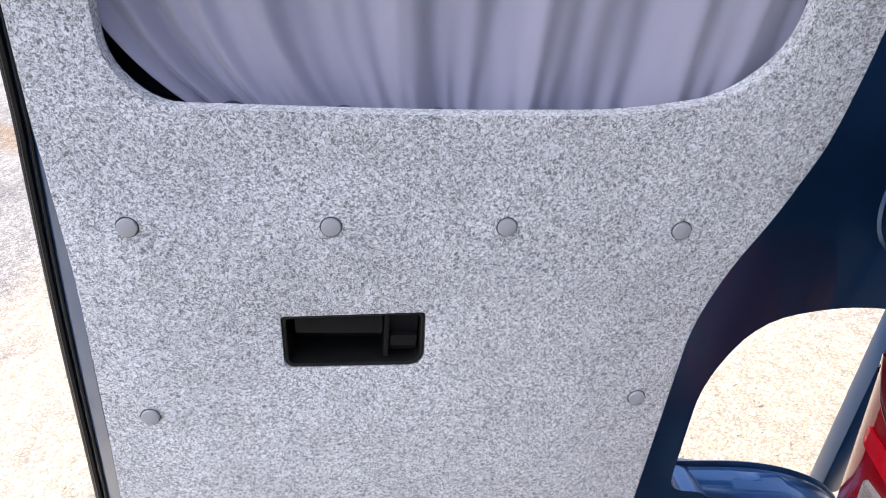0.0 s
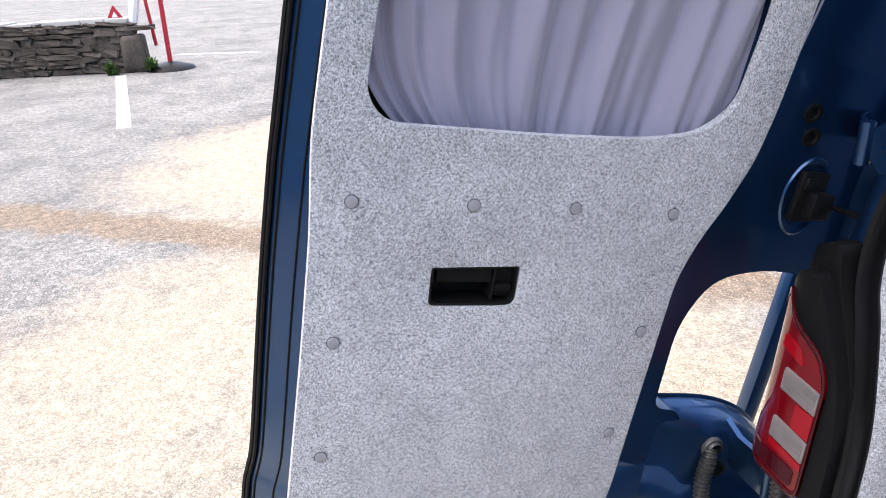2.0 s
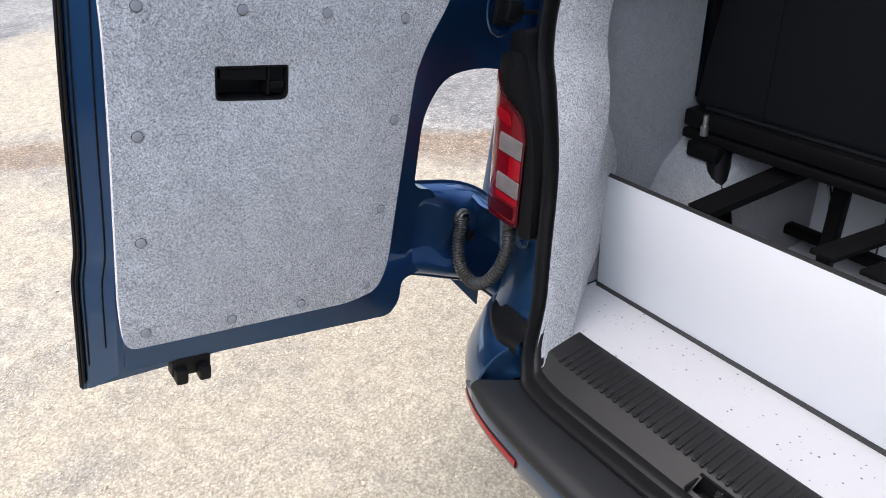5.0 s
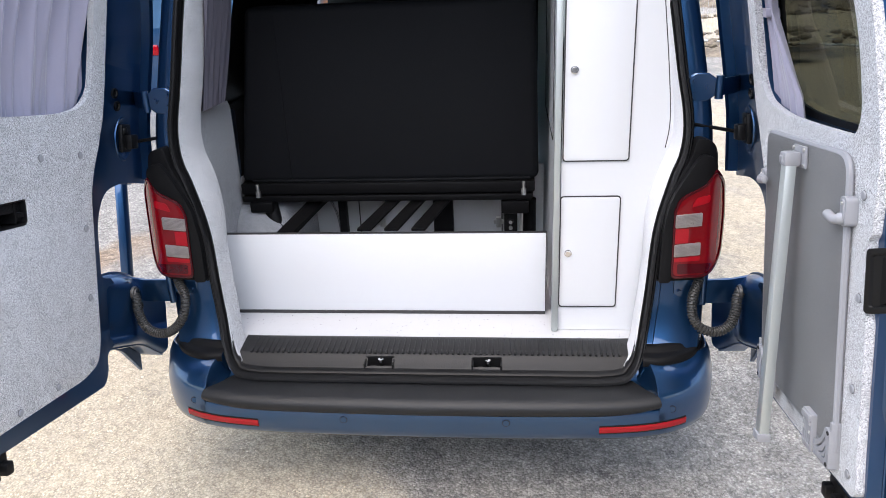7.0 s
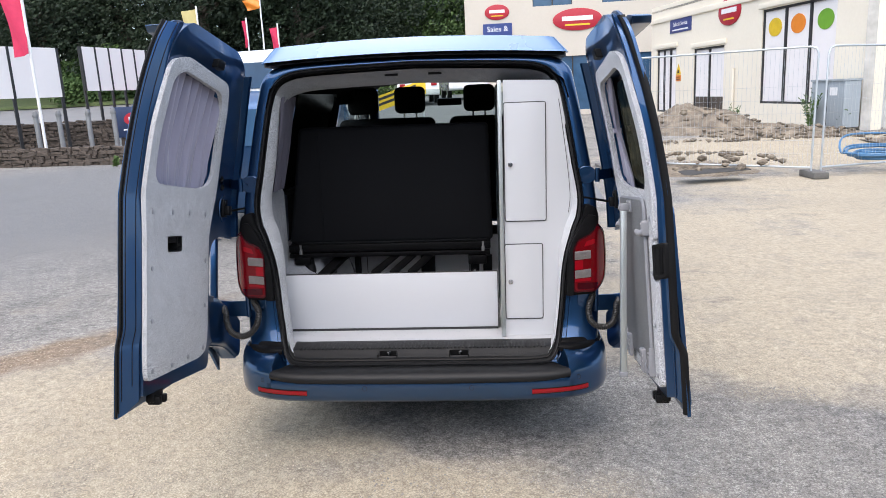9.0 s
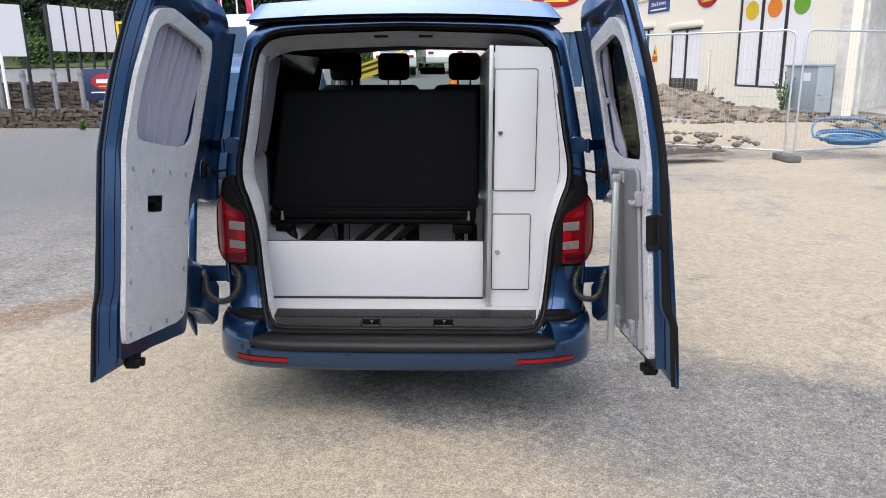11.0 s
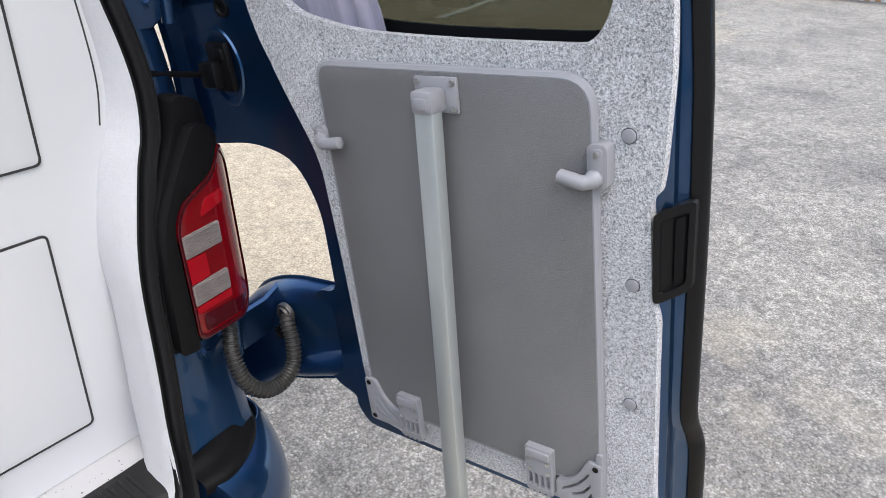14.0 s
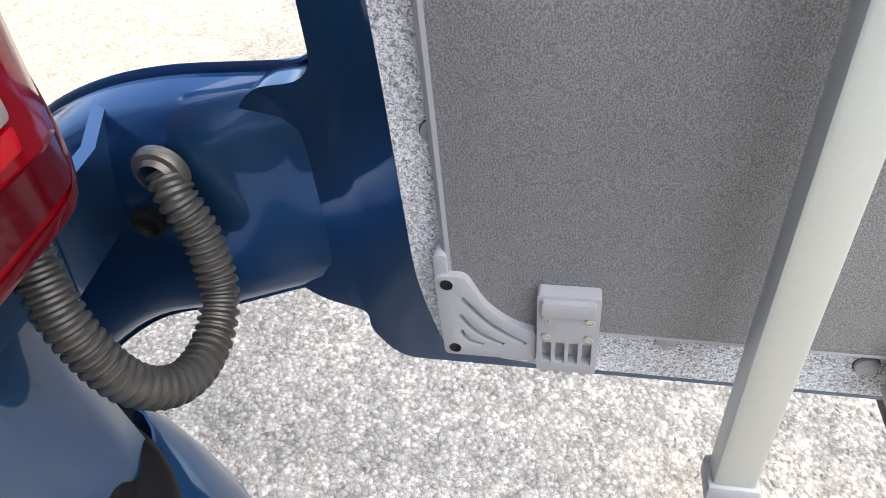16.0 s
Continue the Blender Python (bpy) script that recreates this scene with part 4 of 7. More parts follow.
        prof_ += [(vt - .013 - fall, face - .002), (vt - .024 - fall, face - .0004), (vt - .045 - fall, face), ((vt + vb) / 2 - .02, face), (vb + .050, face - .0005), (vb + .032, face - .0025), (vb + .020, face - .008), (vb + .012, face - .017),
                  (vb + .008, face - .0245), (vb + .0055, face - .0255), (vb + .003, face - .023), (vb, face - .027), (vb, low)]
        rows_.append([place(u, v, d) for v, d in prof_])
    rows_.append([place(-.424, v, (d + low) / 2) for v, d in prof_])
    rows_.append([place(-.425, v, low) for v, d in prof_])
    part("hinge_arm", loft(bm, rows_), BLUE, door, "blue pressed steel hinge arm")
    part("lining", slab(rounded(LINING if s < 0 else LINING_R, .04), [hole] + recess, -.012, .008, place, bevel=.009, cuts=BEND, seg=3), FELT, door, "pale grey felt lining panel")
    part("window_pane", slab(rounded([(u + (.03 if u > .2 else -.03), v + (.03 if v > .3 else -.03), r) for u, v, r in WINDOW], .05), [], -.074, -.070, place, cuts=BEND), GLASS, door, "tinted door window")
    part("window_seal", slab(rounded([(u + (.016 if u > .2 else -.016), v + (.015 if v > .3 else -.015), r) for u, v, r in WINDOW], .05),
                             [rounded([(u - (.010 if u > .2 else -.010), v - (.008 if v > .3 else -.008), r) for u, v, r in WINDOW], .05)], -.068, -.06, place, cuts=BEND), SEAL, door)
    # rubber strip along the free edge of the second door
    if s > 0:
        strip = ((.620, -.0400), (.6225, -.0375), (.628, -.0385), (.635, -.0435), (.6405, -.0515), (.642, -.060), (.640, -.0655), (.632, -.0655))
        part("edge_rubber", loft(bmesh.new(), [[outer(u + p.x, p.y, d) for p in edge] for u, d in strip]), SEAL, door, "black rubber closing strip")
    # folded lip round the lamp notch
    rim_pts = rounded([(u - (.004 if u < -.05 else 0), v, r) for u, v, r in outline], .03)
    part("edge_hem", tube(bmesh.new(), [place(p[0], p[1], back + .003) for p in rim_pts] + [place(*rim_pts[0][:2], back + .003)], .0042, 8, cap=False), BLUE, door)
    # outer strip that closes the lamp notch along the hinge edge, and the flange beside the pillar
    if s < 0:
        part("hinge_strip", local_boxes(place, [(-.455, -.415, -.53, -.07, -.135, -.100, .008)]), BLUE, door)
    edge_line = curve([(-.414, -.105), (-.412, .0), (-.405, .12), (-.392, .36), (-.34, .55), (-.27, .74)], 6)
    part("hinge_flange", loft(bmesh.new(), [[place(p.x + a, p.y, d) for p in edge_line] for a, d in ((-.004, -.085), (-.008, -.02), (-.006, .022), (.002, .026), (.012, .018), (.014, -.012))]), BLUE, door)
    part("top_lip", slab(rounded([(-.05, .772, .01), (.52, .760, .01), (.56, .782, .01), (.50, .800, .01), (-.05, .806, .01)], .01), [], -.165, -.09, place, bevel=.008), BLUE, door, "blue lip along the top of the door")
    # rubber plugs and the check strap in its dish
    for pu, v in ((-.224, .198), (-.242, .156)):
        bm = bmesh.new()
        loft(bm, [[place(pu + r * math.cos(k * math.pi / 8), v + r * math.sin(k * math.pi / 8), h) for k in range(16)] for r, h in ((.017, -.012), (.017, -.006), (.012, -.006), (.010, -.011), (.0002, -.011))], closed=True)
        part("rubber_plug", bm, SEAL, door)
    bm = bmesh.new()
    loft(bm, [[place(-.282 + r * math.cos(k * math.pi / 14), .045 + 1.55 * r * math.sin(k * math.pi / 14), h) for k in range(28)] for r, h in ((.050, -.0125), (.047, -.0085), (.044, -.0085), (.038, -.0118))], closed=True)
    part("strap_dish", bm, BLUE, door)
    bm = bmesh.new()
    for u0, u1, v0, v1, d0, d1 in ((-.312, -.252, .0, .095, -.012, .004), (-.317, -.272, .01, .06, 0, .028), (-.282, -.257, .06, .085, 0, .012)):
        b2 = boxed(u0, u1, v0, v1, d0, d1, .006)
        for v in b2.verts:
            v.co = place(*v.co)
        me = bpy.data.meshes.new("tmp")
        b2.to_mesh(me)
        b2.free()
        bm.from_mesh(me)
        bpy.data.meshes.remove(me)
    part("check_strap_housing", bm, SEAL, door)
    end = Vector((s * .845, .335, 1.30))
    part("check_strap", tube(bmesh.new(), [place(-.32, .035, .018), place(-.32, .035, .018).lerp(end, .5), end], .006, 8), SEAL, door)
    # hinges
    for pb, hv in ((Vector((s * .885 + XC, .362, 1.41)), .155), (Vector((s * .868 + XC, .262, .775)), -.47)):
        pd = place(-.40 if hv > 0 else -.30, hv, -.03)
        pd.z = pb.z
        plate = [(-.040, -.030), (-.040, .030), (-.018, .044), (.022, .044), (.046, .026), (.046, -.026), (.022, -.044), (-.018, -.044)]
        bm = loft(bmesh.new(), [[pb + Vector((s * dx * k, dy, dz * k)) for dx, dz in plate] for dy, k in ((.004, 1), (-.008, 1), (-.011, .93))], closed=True, cap=True)
        hk = .036 if hv > 0 else .066
        b2 = tube(bmesh.new(), [pb + Vector((s * .056, -.012, -hk)), pb + Vector((s * .056, -.012, hk))], .0125, 14)
        k0 = pb + Vector((s * .056, -.012, 0))
        hh, top = (.026, 1) if hv > 0 else (.062, .35)
        loft(b2, [[q + Vector((0, dy, dz)) for dy, dz in ((-.006, -hh), (-.006, hh * top), (.006, hh * top), (.006, -hh))] for q in (k0, k0.lerp(pd, .5) + Vector((s * .01, -.01, 0)), pd)], closed=True, cap=True)
        for dx, dz in ((-.020, .022), (-.020, -.022), (.022, 0)):
            tube(b2, [pb + Vector((s * dx, -.010, dz)), pb + Vector((s * dx, -.0125, dz))], .0125, 14)
            tube(b2, [pb + Vector((s * dx, -.012, dz)), pb + Vector((s * dx, -.019, dz))], .0085, 6)
        me = bpy.data.meshes.new("tmp")
        b2.to_mesh(me)
        b2.free()
        bm.from_mesh(me)
        bpy.data.meshes.remove(me)
        part("hinge", bm, BLUE, door, "body-coloured bolted door hinge")
    # cable hose from lamp corner to door
    hu, hv, hd = (-.240, -.493, .024) if s < 0 else (-.225, -.475, .032)
    if s < 0:
        line = [(-.905, .262, .850), (-.902, .243, .800), (-.870, .212, .750), (-.872, .180, .690), (-.905, .163, .645), (-.955, .158, .628), (-1.005, .160, .650), (-1.032, .174, .700), (-1.040, .190, .745)]
    else:
        line = [(.905, .262, .850), (.895, .245, .800), (.872, .215, .745), (.872, .185, .690), (.900, .165, .658), (.945, .160, .652), (.985, .165, .675), (1.002, .180, .720), (1.008, .198, .754)]
    pts = [Vector(p) for p in line] + [place(hu, hv, hd - .012) + Vector((-s * .004, -.004, -.002))]
    part("cable_hose", corrugated(pts, .0150, .0085), HOSE, door, "ribbed dark rubber cable hose")
    bm = bmesh.new()
    loft(bm, [[place(hu + r * math.cos(k * math.pi / 10), hv + r * math.sin(k * math.pi / 10), h + hd) for k in range(20)] for r, h in ((.024, -.012), (.024, -.006), (.0215, -.002), (.017, -.001), (.014, .004))], closed=True)
    part("hose_collar", bm, COLLAR, door, "grey metal hose collar")
    bm = bmesh.new()
    loft(bm, [[place(hu - .034 + r * math.cos(k * math.pi / 10), hv - .058 + r * math.sin(k * math.pi / 10), h + hd) for k in range(20)] for r, h in ((.016, -.012), (.016, -.005), (.011, -.004), (.010, -.008), (.0002, -.008))], closed=True)
    part("rubber_plug", bm, SEAL, door)
    # bottom latch
    bm = bmesh.new()
    for u0, u1, v0, v1, d0, d1 in ((.415, .505, -.822, -.765, -.05, -.012), (.42, .448, -.832, -.795, -.045, .010), (.472, .500, -.832, -.795, -.045, .010)):
        b2 = boxed(u0, u1, v0, v1, d0, d1, .006)
        for v in b2.verts:
            v.co = place(v.co.x, v.co.y + foot * .9, v.co.z)
        me = bpy.data.meshes.new("tmp")
        b2.to_mesh(me)
        b2.free()
        bm.from_mesh(me)
        bpy.data.meshes.remove(me)
    part("door_latch", bm, SEAL, door, "black bottom door latch")
    bm = boxed(-.02, .02, -.02, .02, -.02, .02, .005)
    for v in bm.verts:
        v.co = place(.12 + v.co.x * 2.2, .715 + v.co.y, .0 + v.co.z)
    part("top_latch", bm, SEAL, door)
    if s < 0:
        for u, v in STUDS:
            stud(place, u, v, door)
        # inner release handle in a recess
        ho = rounded([(.263, -.173, .02), (.415, -.175, .012), (.418, -.107, .006), (.266, -.101, .006)], .01)
        hi = rounded([(.268, -.168, .016), (.411, -.170, .010), (.413, -.111, .005), (.270, -.105, .005)], .01)
        part("handle_frame", slab(ho, [hi], -.045, .0055, place, bevel=.002), SEAL, door, "black recessed inner door handle")
        part("handle_cup", slab(ho, [], -.050, -.0455, place), SEAL, door)
        part("release_lever", slab(rounded([(.310, -.134), (.404, -.134), (.405, -.108), (.311, -.108)], .003), [], -.03, -.002, place, bevel=.003), TRIM, door)
        part("handle_divider", slab([(.303, -.164), (.3085, -.164), (.3085, -.106), (.303, -.106)], [], -.045, .002, place, bevel=.001), TRIM, door)
        part("lock_slider", slab(rounded([(.272, -.150), (.301, -.150), (.301, -.136), (.272, -.136)], .003), [], -.03, .0, place, bevel=.002), TRIM, door)
        part("lock_plate", slab(rounded([(.271, -.162), (.302, -.162), (.302, -.107), (.271, -.107)], .003), [], -.045, -.010, place), TRIM, door)
        # closed curtain
        def drawn(u, t):
            u = min(u, .570 + .027 * min(1.0, t / .4))
            return .22 + (u - .22) * (1 - (.30 * t ** 6 if u > .22 else .04 * t ** 3))
        def hung(u, v, d):
            """The cloth is bunched against the lining at both ends."""
            return place(u, v, d + .016 * max(0.0, min(1.0, (.06 - u) / .10)) + .012 * max(0.0, min(1.0, (u - .48) / .08)))
        bm = pleated(hung, lambda f: (.597 - .745 * f, .62), lambda f: (.597 - .745 * f, .10), 11, -.039, rows=40, fold=.019, n=330, crease=.55, shape=drawn, pucker=.5)
        part("curtain", bm, CURTAIN, door, "lilac-grey curtain drawn across the door window")
    else:
        for u, v in ((.547, -.018), (.553, -.239), (.550, -.450), (.553, -.660), (.001, -.438), (.193, -.651), (.36, -.665)):
            stud(place, u, v, door)
        # pull handle let into the sloping flange
        def slope(u, v, d):
            return place(u, v, d + .009 - .95 * max(0.0, u - .584))
        ho = rounded([(.583, -.122, .008), (.627, -.108, .010), (.626, -.246, .012), (.584, -.264, .012)], .01)
        hi = rounded([(.590, -.134, .006), (.620, -.124, .006), (.619, -.234, .008), (.591, -.248, .008)], .01)
        part("pull_handle", slab(ho, [hi], -.02, .004, slope, bevel=.003), SEAL, door, "black recessed pull handle")
        part("handle_cup", slab(hi, [], -.022, -.003, slope), SEAL, door)
        part("handle_grip", slab(rounded([(.606, -.134), (.616, -.130), (.615, -.230), (.606, -.236)], .004), [], -.004, .003, slope, bevel=.002), TRIM, door)
        # curtain tied back at the hinge side
        def waist(u, t):
            c = -.085 + .06 * abs(t - .45)
            k = .30 + 1.9 * abs(t - .45) ** 1.2
            return c + (u - c) * min(1.0, k)
        bm = pleated(place, lambda f: (.10 - .26 * f, .62), lambda f: (.13 - .27 * f, .10), 7, -.03, rows=24, fold=.009, shape=waist)
        part("curtain", bm, CURTAIN, door, "lilac-grey curtain gathered with a tie-back")
        bm = slab(rounded([(-.125, .375), (-.045, .368), (-.045, .392), (-.125, .40)], .008), [], -.05, -.012, place, bevel=.004)
        part("tie_back", bm, CURTAIN, door)

# ---------------------------------------------------------------- folding table on the inner side of the door
PR = door_frame(1)


def stippled(name, dark, light, scale):
    """A hammered two-tone plastic skin."""
    m = bpy.data.materials.new(name)
    m.use_nodes = True
    n, l = m.node_tree.nodes, m.node_tree.links
    co, tx, wide = n.new("ShaderNodeTexCoord"), n.new("ShaderNodeTexNoise"), n.new("ShaderNodeTexNoise")
    tx.inputs["Scale"].default_value, tx.inputs["Detail"].default_value = scale, 1.5
    wide.inputs["Scale"].default_value, wide.inputs["Detail"].default_value = 5, 5
    r, tone, mul = n.new("ShaderNodeValToRGB"), n.new("ShaderNodeValToRGB"), n.new("ShaderNodeMix")
    r.color_ramp.elements[0].position, r.color_ramp.elements[0].color = .38, (*dark, 1)
    r.color_ramp.elements[1].position, r.color_ramp.elements[1].color = .64, (*light, 1)
    tone.color_ramp.elements[0].position, tone.color_ramp.elements[0].color = .3, (.9, .9, .9, 1)
    tone.color_ramp.elements[1].position, tone.color_ramp.elements[1].color = .7, (1.08, 1.08, 1.08, 1)
    mul.data_type, mul.blend_type = "RGBA", "MULTIPLY"
    mul.inputs["Factor"].default_value = 1.0
    bp, b = n.new("ShaderNodeBump"), n["Principled BSDF"]
    bp.inputs["Strength"].default_value, bp.inputs["Distance"].default_value = .5, .0012
    for q in (tx, wide):
        l.new(co.outputs["Object"], q.inputs["Vector"])
    l.new(tx.outputs[0], r.inputs[0])
    l.new(wide.outputs[0], tone.inputs[0])
    l.new(r.outputs[0], mul.inputs["A"])
    l.new(tone.outputs[0], mul.inputs["B"])
    l.new(mul.outputs["Result"], b.inputs["Base Color"])
    l.new(tx.outputs[0], bp.inputs["Height"])
    l.new(bp.outputs[0], b.inputs["Normal"])
    b.inputs["Roughness"].default_value = .5
    return m


TABLE = stippled("grey_stippled_table_top", (.098, .100, .104), (.192, .195, .20), 760)
table = thing("folding_table", PR(.26, -.66, .02), "dark grey folding camp table stowed inside the rear door", "table")
tab_out = [(.006, .064, .03), (.500, .057, .045), (.504, -.634, .010), (.008, -.628, .010)]
top = part("tabletop", slab(rounded(tab_out, .03), [], .010, .026, PR, bevel=.003), TABLE, table, "dark grey stippled table board")
rim = rounded(tab_out, .03)
bm = tube(bmesh.new(), [PR(u, v, .018) for u, v in rim] + [PR(*rim[0], .018)], .0085, 8, cap=False)
part("edge_strip", bm, GREYPL, table, "grey plastic edge strip")
def leg_box(v0, v1, w, t, bevel):
    """A square bar along the hanging leg, which swings a little clear of the board at its foot."""
    bm = boxed(-w, w, v0, v1, -t, t, bevel)
    for q in bm.verts:
        k = (.02 - q.co.y) / .755
        q.co = PR(.257 - .007 * k + q.co.x, q.co.y, .056 + .042 * k + q.co.z)
    return bm


leg = part("folding_leg", leg_box(-.722, .012, .0175, .0135, .004), ALU, table, "silver aluminium folding leg")
part("leg_foot", leg_box(-.742, -.718, .0215, .0175, .004), GREYPL, leg, "grey plastic foot cap")
part("leg_joint", local_boxes(PR, [(.237, .277, .004, .040, .034, .074, .007), (.246, .268, .012, .030, .072, .077, .002)]), GREYPL, leg, "grey plastic leg joint")
part("leg_bracket", local_boxes(PR, [(.217, .295, .000, .054, .0262, .034, .003)]), GREYPL, table, "grey leg bracket")
for u, v in ((.224, .046), (.288, .046), (.288, .008)):
    bm = bmesh.new()
    loft(bm, [[PR(u + r * math.cos(k * math.pi / 6), v + r * math.sin(k * math.pi / 6), h) for k in range(12)] for r, h in ((.005, .034), (.0045, .037), (.0002, .0372))], closed=True)
    part("screw", bm, STEEL, table)


def turn_catch(u0, u1, v0, v1, lever, tip, vl):
    """A turn-button: rounded base with a recessed face, and a lever that bends over the board."""
    base = part("catch", slab(rounded([(u0, v0), (u1, v0), (u1, v1), (u0, v1)], .011), [], .0085, .034, PR, bevel=.004, seg=3), GREYPL, table, "grey turn-button catch")
    m = (u0 + u1) / 2
    part("catch_face", slab(rounded([(u0 + .006, v0 + .010), (u1 - .006, v0 + .010), (u1 - .006, v1 - .006), (u0 + .006, v1 - .006)], .006), [], .033, .0365, PR, bevel=.0015), GREYPL, base)
    line = curve([(m, vl + .004, .030), (m + (lever - m) * .4, vl - .002, .044), (lever, vl + .001, .046), (tip, vl + .004, .0445)], 5)
    part("lever", tube(bmesh.new(), [PR(*p) for p in line], .009, 12, radii=[.013] * 4 + [.0105] * (len(line) - 5) + [.006]), GREYPL, base)
    bm = bmesh.new()
    loft(bm, [[PR(m + r * math.cos(k * math.pi / 6), v1 - .014 + r * math.sin(k * math.pi / 6), h) for k in range(12)] for r, h in ((.0045, .0365), (.004, .0385), (.0002, .0388))], closed=True)
    part("screw", bm, STEEL, base)


turn_catch(.498, .527, -.090, -.026, .480, .460, -.076)
turn_catch(-.020, .008, -.082, -.040, .034, .053, -.066)
for u, v0 in ((.080, -.672), (.370, -.679)):
    v1 = v0 + .098
    h = part("bottom_hinge", slab(rounded([(u, v0), (u + .052, v0), (u + .052, v1), (u, v1)], .004), [[(u + .0045 + k * .0115, v0 + .012), (u + .0125 + k * .0115, v0 + .012), (u + .0125 + k * .0115, v0 + .040), (u + .0045 + k * .0115, v0 + .040)] for k in range(4)], .0262, .040, PR, bevel=.003), GREYPL, table, "grey plastic table hinge")
    part("hinge_back", slab([(u + .002, v0 + .008), (u + .050, v0 + .008), (u + .050, v0 + .045), (u + .002, v0 + .045)], [], .0235, .0300, PR), GREYPL, h)
    part("hinge_ridge", slab(rounded([(u + .004, v1 - .020), (u + .048, v1 - .020), (u + .048, v1 - .004), (u + .004, v1 - .004)], .003), [], .0395, .0455, PR, bevel=.002), GREYPL, h)
    for k in range(4):
        part("tooth", slab([(u + .004 + k * .0115, v0 - .006), (u + .009 + k * .0115, v0 - .006), (u + .0105 + k * .0115, v0 + .001), (u + .0025 + k * .0115, v0 + .001)], [], .027, .038, PR), GREYPL, h)
    for du in (.008, .044):
        for v in (v0 + .070, v0 + .048):
            bm = bmesh.new()
            loft(bm, [[PR(u + du + r * math.cos(k * math.pi / 6), v + r * math.sin(k * math.pi / 6), hh) for k in range(12)] for r, hh in ((.0044, .040), (.0042, .0415), (.003, .0418), (.0026, .0408), (.0002, .0408))], closed=True)
            part("screw", bm, STEEL, h)


def corner_bracket(flip, u0, v0):
    """A quarter-round bracket with three curved slots."""
    f = -1 if flip else 1
    pts = [(0, 0, .006), (-.002, .101, .005), (.024, .102, .008), (.040, .066, .03), (.062, .046, .03), (.083, .039, .004), (.083, 0, .004)]
    q = [(u0 + f * a, v0 + b, r) for a, b, r in pts]
    holes = []
    for p0, p1 in (((.020, .076), (.074, .022)), ((.017, .054), (.054, .019)), ((.017, .034), (.036, .017))):
        p0, p1 = Vector(p0), Vector(p1)
        mid = (p0 + p1) / 2 - Vector((.0040, .0045))
        w = Vector((.0016, .0018))
        line = [p0, p0.lerp(mid, .5) - w * .4, mid, p1.lerp(mid, .5) - w * .4, p1]
        holes.append([(u0 + f * (p.x + w.x), v0 + p.y + w.y) for p in line] + [(u0 + f * (p.x - w.x), v0 + p.y - w.y) for p in line[::-1]])
    return slab(rounded(q, .01), holes, .0085, .034, PR, bevel=.002)


for flip, u0, v0 in ((False, -.004, -.667), (True, .509, -.678)):
    br = part("corner_bracket", corner_bracket(flip, u0, v0), GREYPL, table, "grey slotted corner bracket")
    f = -1 if flip else 1
    part("bracket_stop", slab(rounded([(u0 - f * .002, v0 + .094), (u0 + f * .009, v0 + .094), (u0 + f * .009, v0 + .122), (u0 - f * .002, v0 + .122)], .004), [], .0085, .030, PR, bevel=.003), GREYPL, br)
    for a, b in ((.008, .092), (.010, .010)):
        bm = bmesh.new()
        loft(bm, [[PR(u0 + f * a + r * math.cos(k * math.pi / 6), v0 + b + r * math.sin(k * math.pi / 6), hh) for k in range(12)] for r, hh in ((.0055, .034), (.0055, .0352), (.0042, .0346), (.0002, .0346))], closed=True)
        part("screw", bm, SEAL, br)


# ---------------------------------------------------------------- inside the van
# dimmed copy of the door curtain cloth, interior shade in its colour
SHADECURTAIN = material("shaded_lilac_curtain_cloth", (0.10, 0.096, 0.122), 0.85, 0, (0.082, 0.078, 0.10), 5, 900, 0.5, bump=0.1, spec=0.2)
# darker still, with the deeper shade further forward put into the colour
DARKCURTAIN = material("deep_shaded_curtain_cloth", (0.018, 0.017, 0.022), 0.9, 0, (0.026, 0.025, 0.031), 6, 900, 0.5, bump=0.1, spec=0.1)
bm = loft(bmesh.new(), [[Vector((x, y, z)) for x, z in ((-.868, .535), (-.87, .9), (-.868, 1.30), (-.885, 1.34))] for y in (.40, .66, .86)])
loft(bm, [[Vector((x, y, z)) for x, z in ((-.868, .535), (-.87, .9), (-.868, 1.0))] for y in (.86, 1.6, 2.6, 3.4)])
part("side_lining", bm, SHADEDFELT, van, "grey felt side wall lining")
# upper side wall coloured black in place of the interior's shade
bm = loft(bmesh.new(), [[Vector((x, y, z)) for x, z in ((-.868, 1.0), (-.86, 1.02), (-.85, 1.28), (-.88, 1.30))] for y in (.86, 1.6, 2.6, 3.4)])
part("shaded_side_wall", bm, HEADSHADE, van, "side wall above the felt, painted black for shade")
bm = loft(bmesh.new(), [[Vector((x, y, z)) for x, z in ((.86, .535), (.865, .9), (.86, 1.28), (.88, 1.30), (.80, 1.9))] for y in (.55, .9, 1.6, 2.6, 3.4)])
part("side_lining", bm, FELT, van, "grey felt side wall lining")
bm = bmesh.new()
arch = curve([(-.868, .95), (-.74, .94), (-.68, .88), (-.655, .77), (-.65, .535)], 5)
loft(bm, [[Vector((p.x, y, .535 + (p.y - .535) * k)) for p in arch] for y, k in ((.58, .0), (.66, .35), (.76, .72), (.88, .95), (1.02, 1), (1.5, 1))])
part("wheel_arch", bm, SHADEDFELT, van, "felt-covered wheel arch")
# opaque panes, added to shut daylight out of the side windows
OPAQUEPANE = material("opaque_black_pane", (0.004, 0.004, 0.0045), 0.15, spec=0.12)
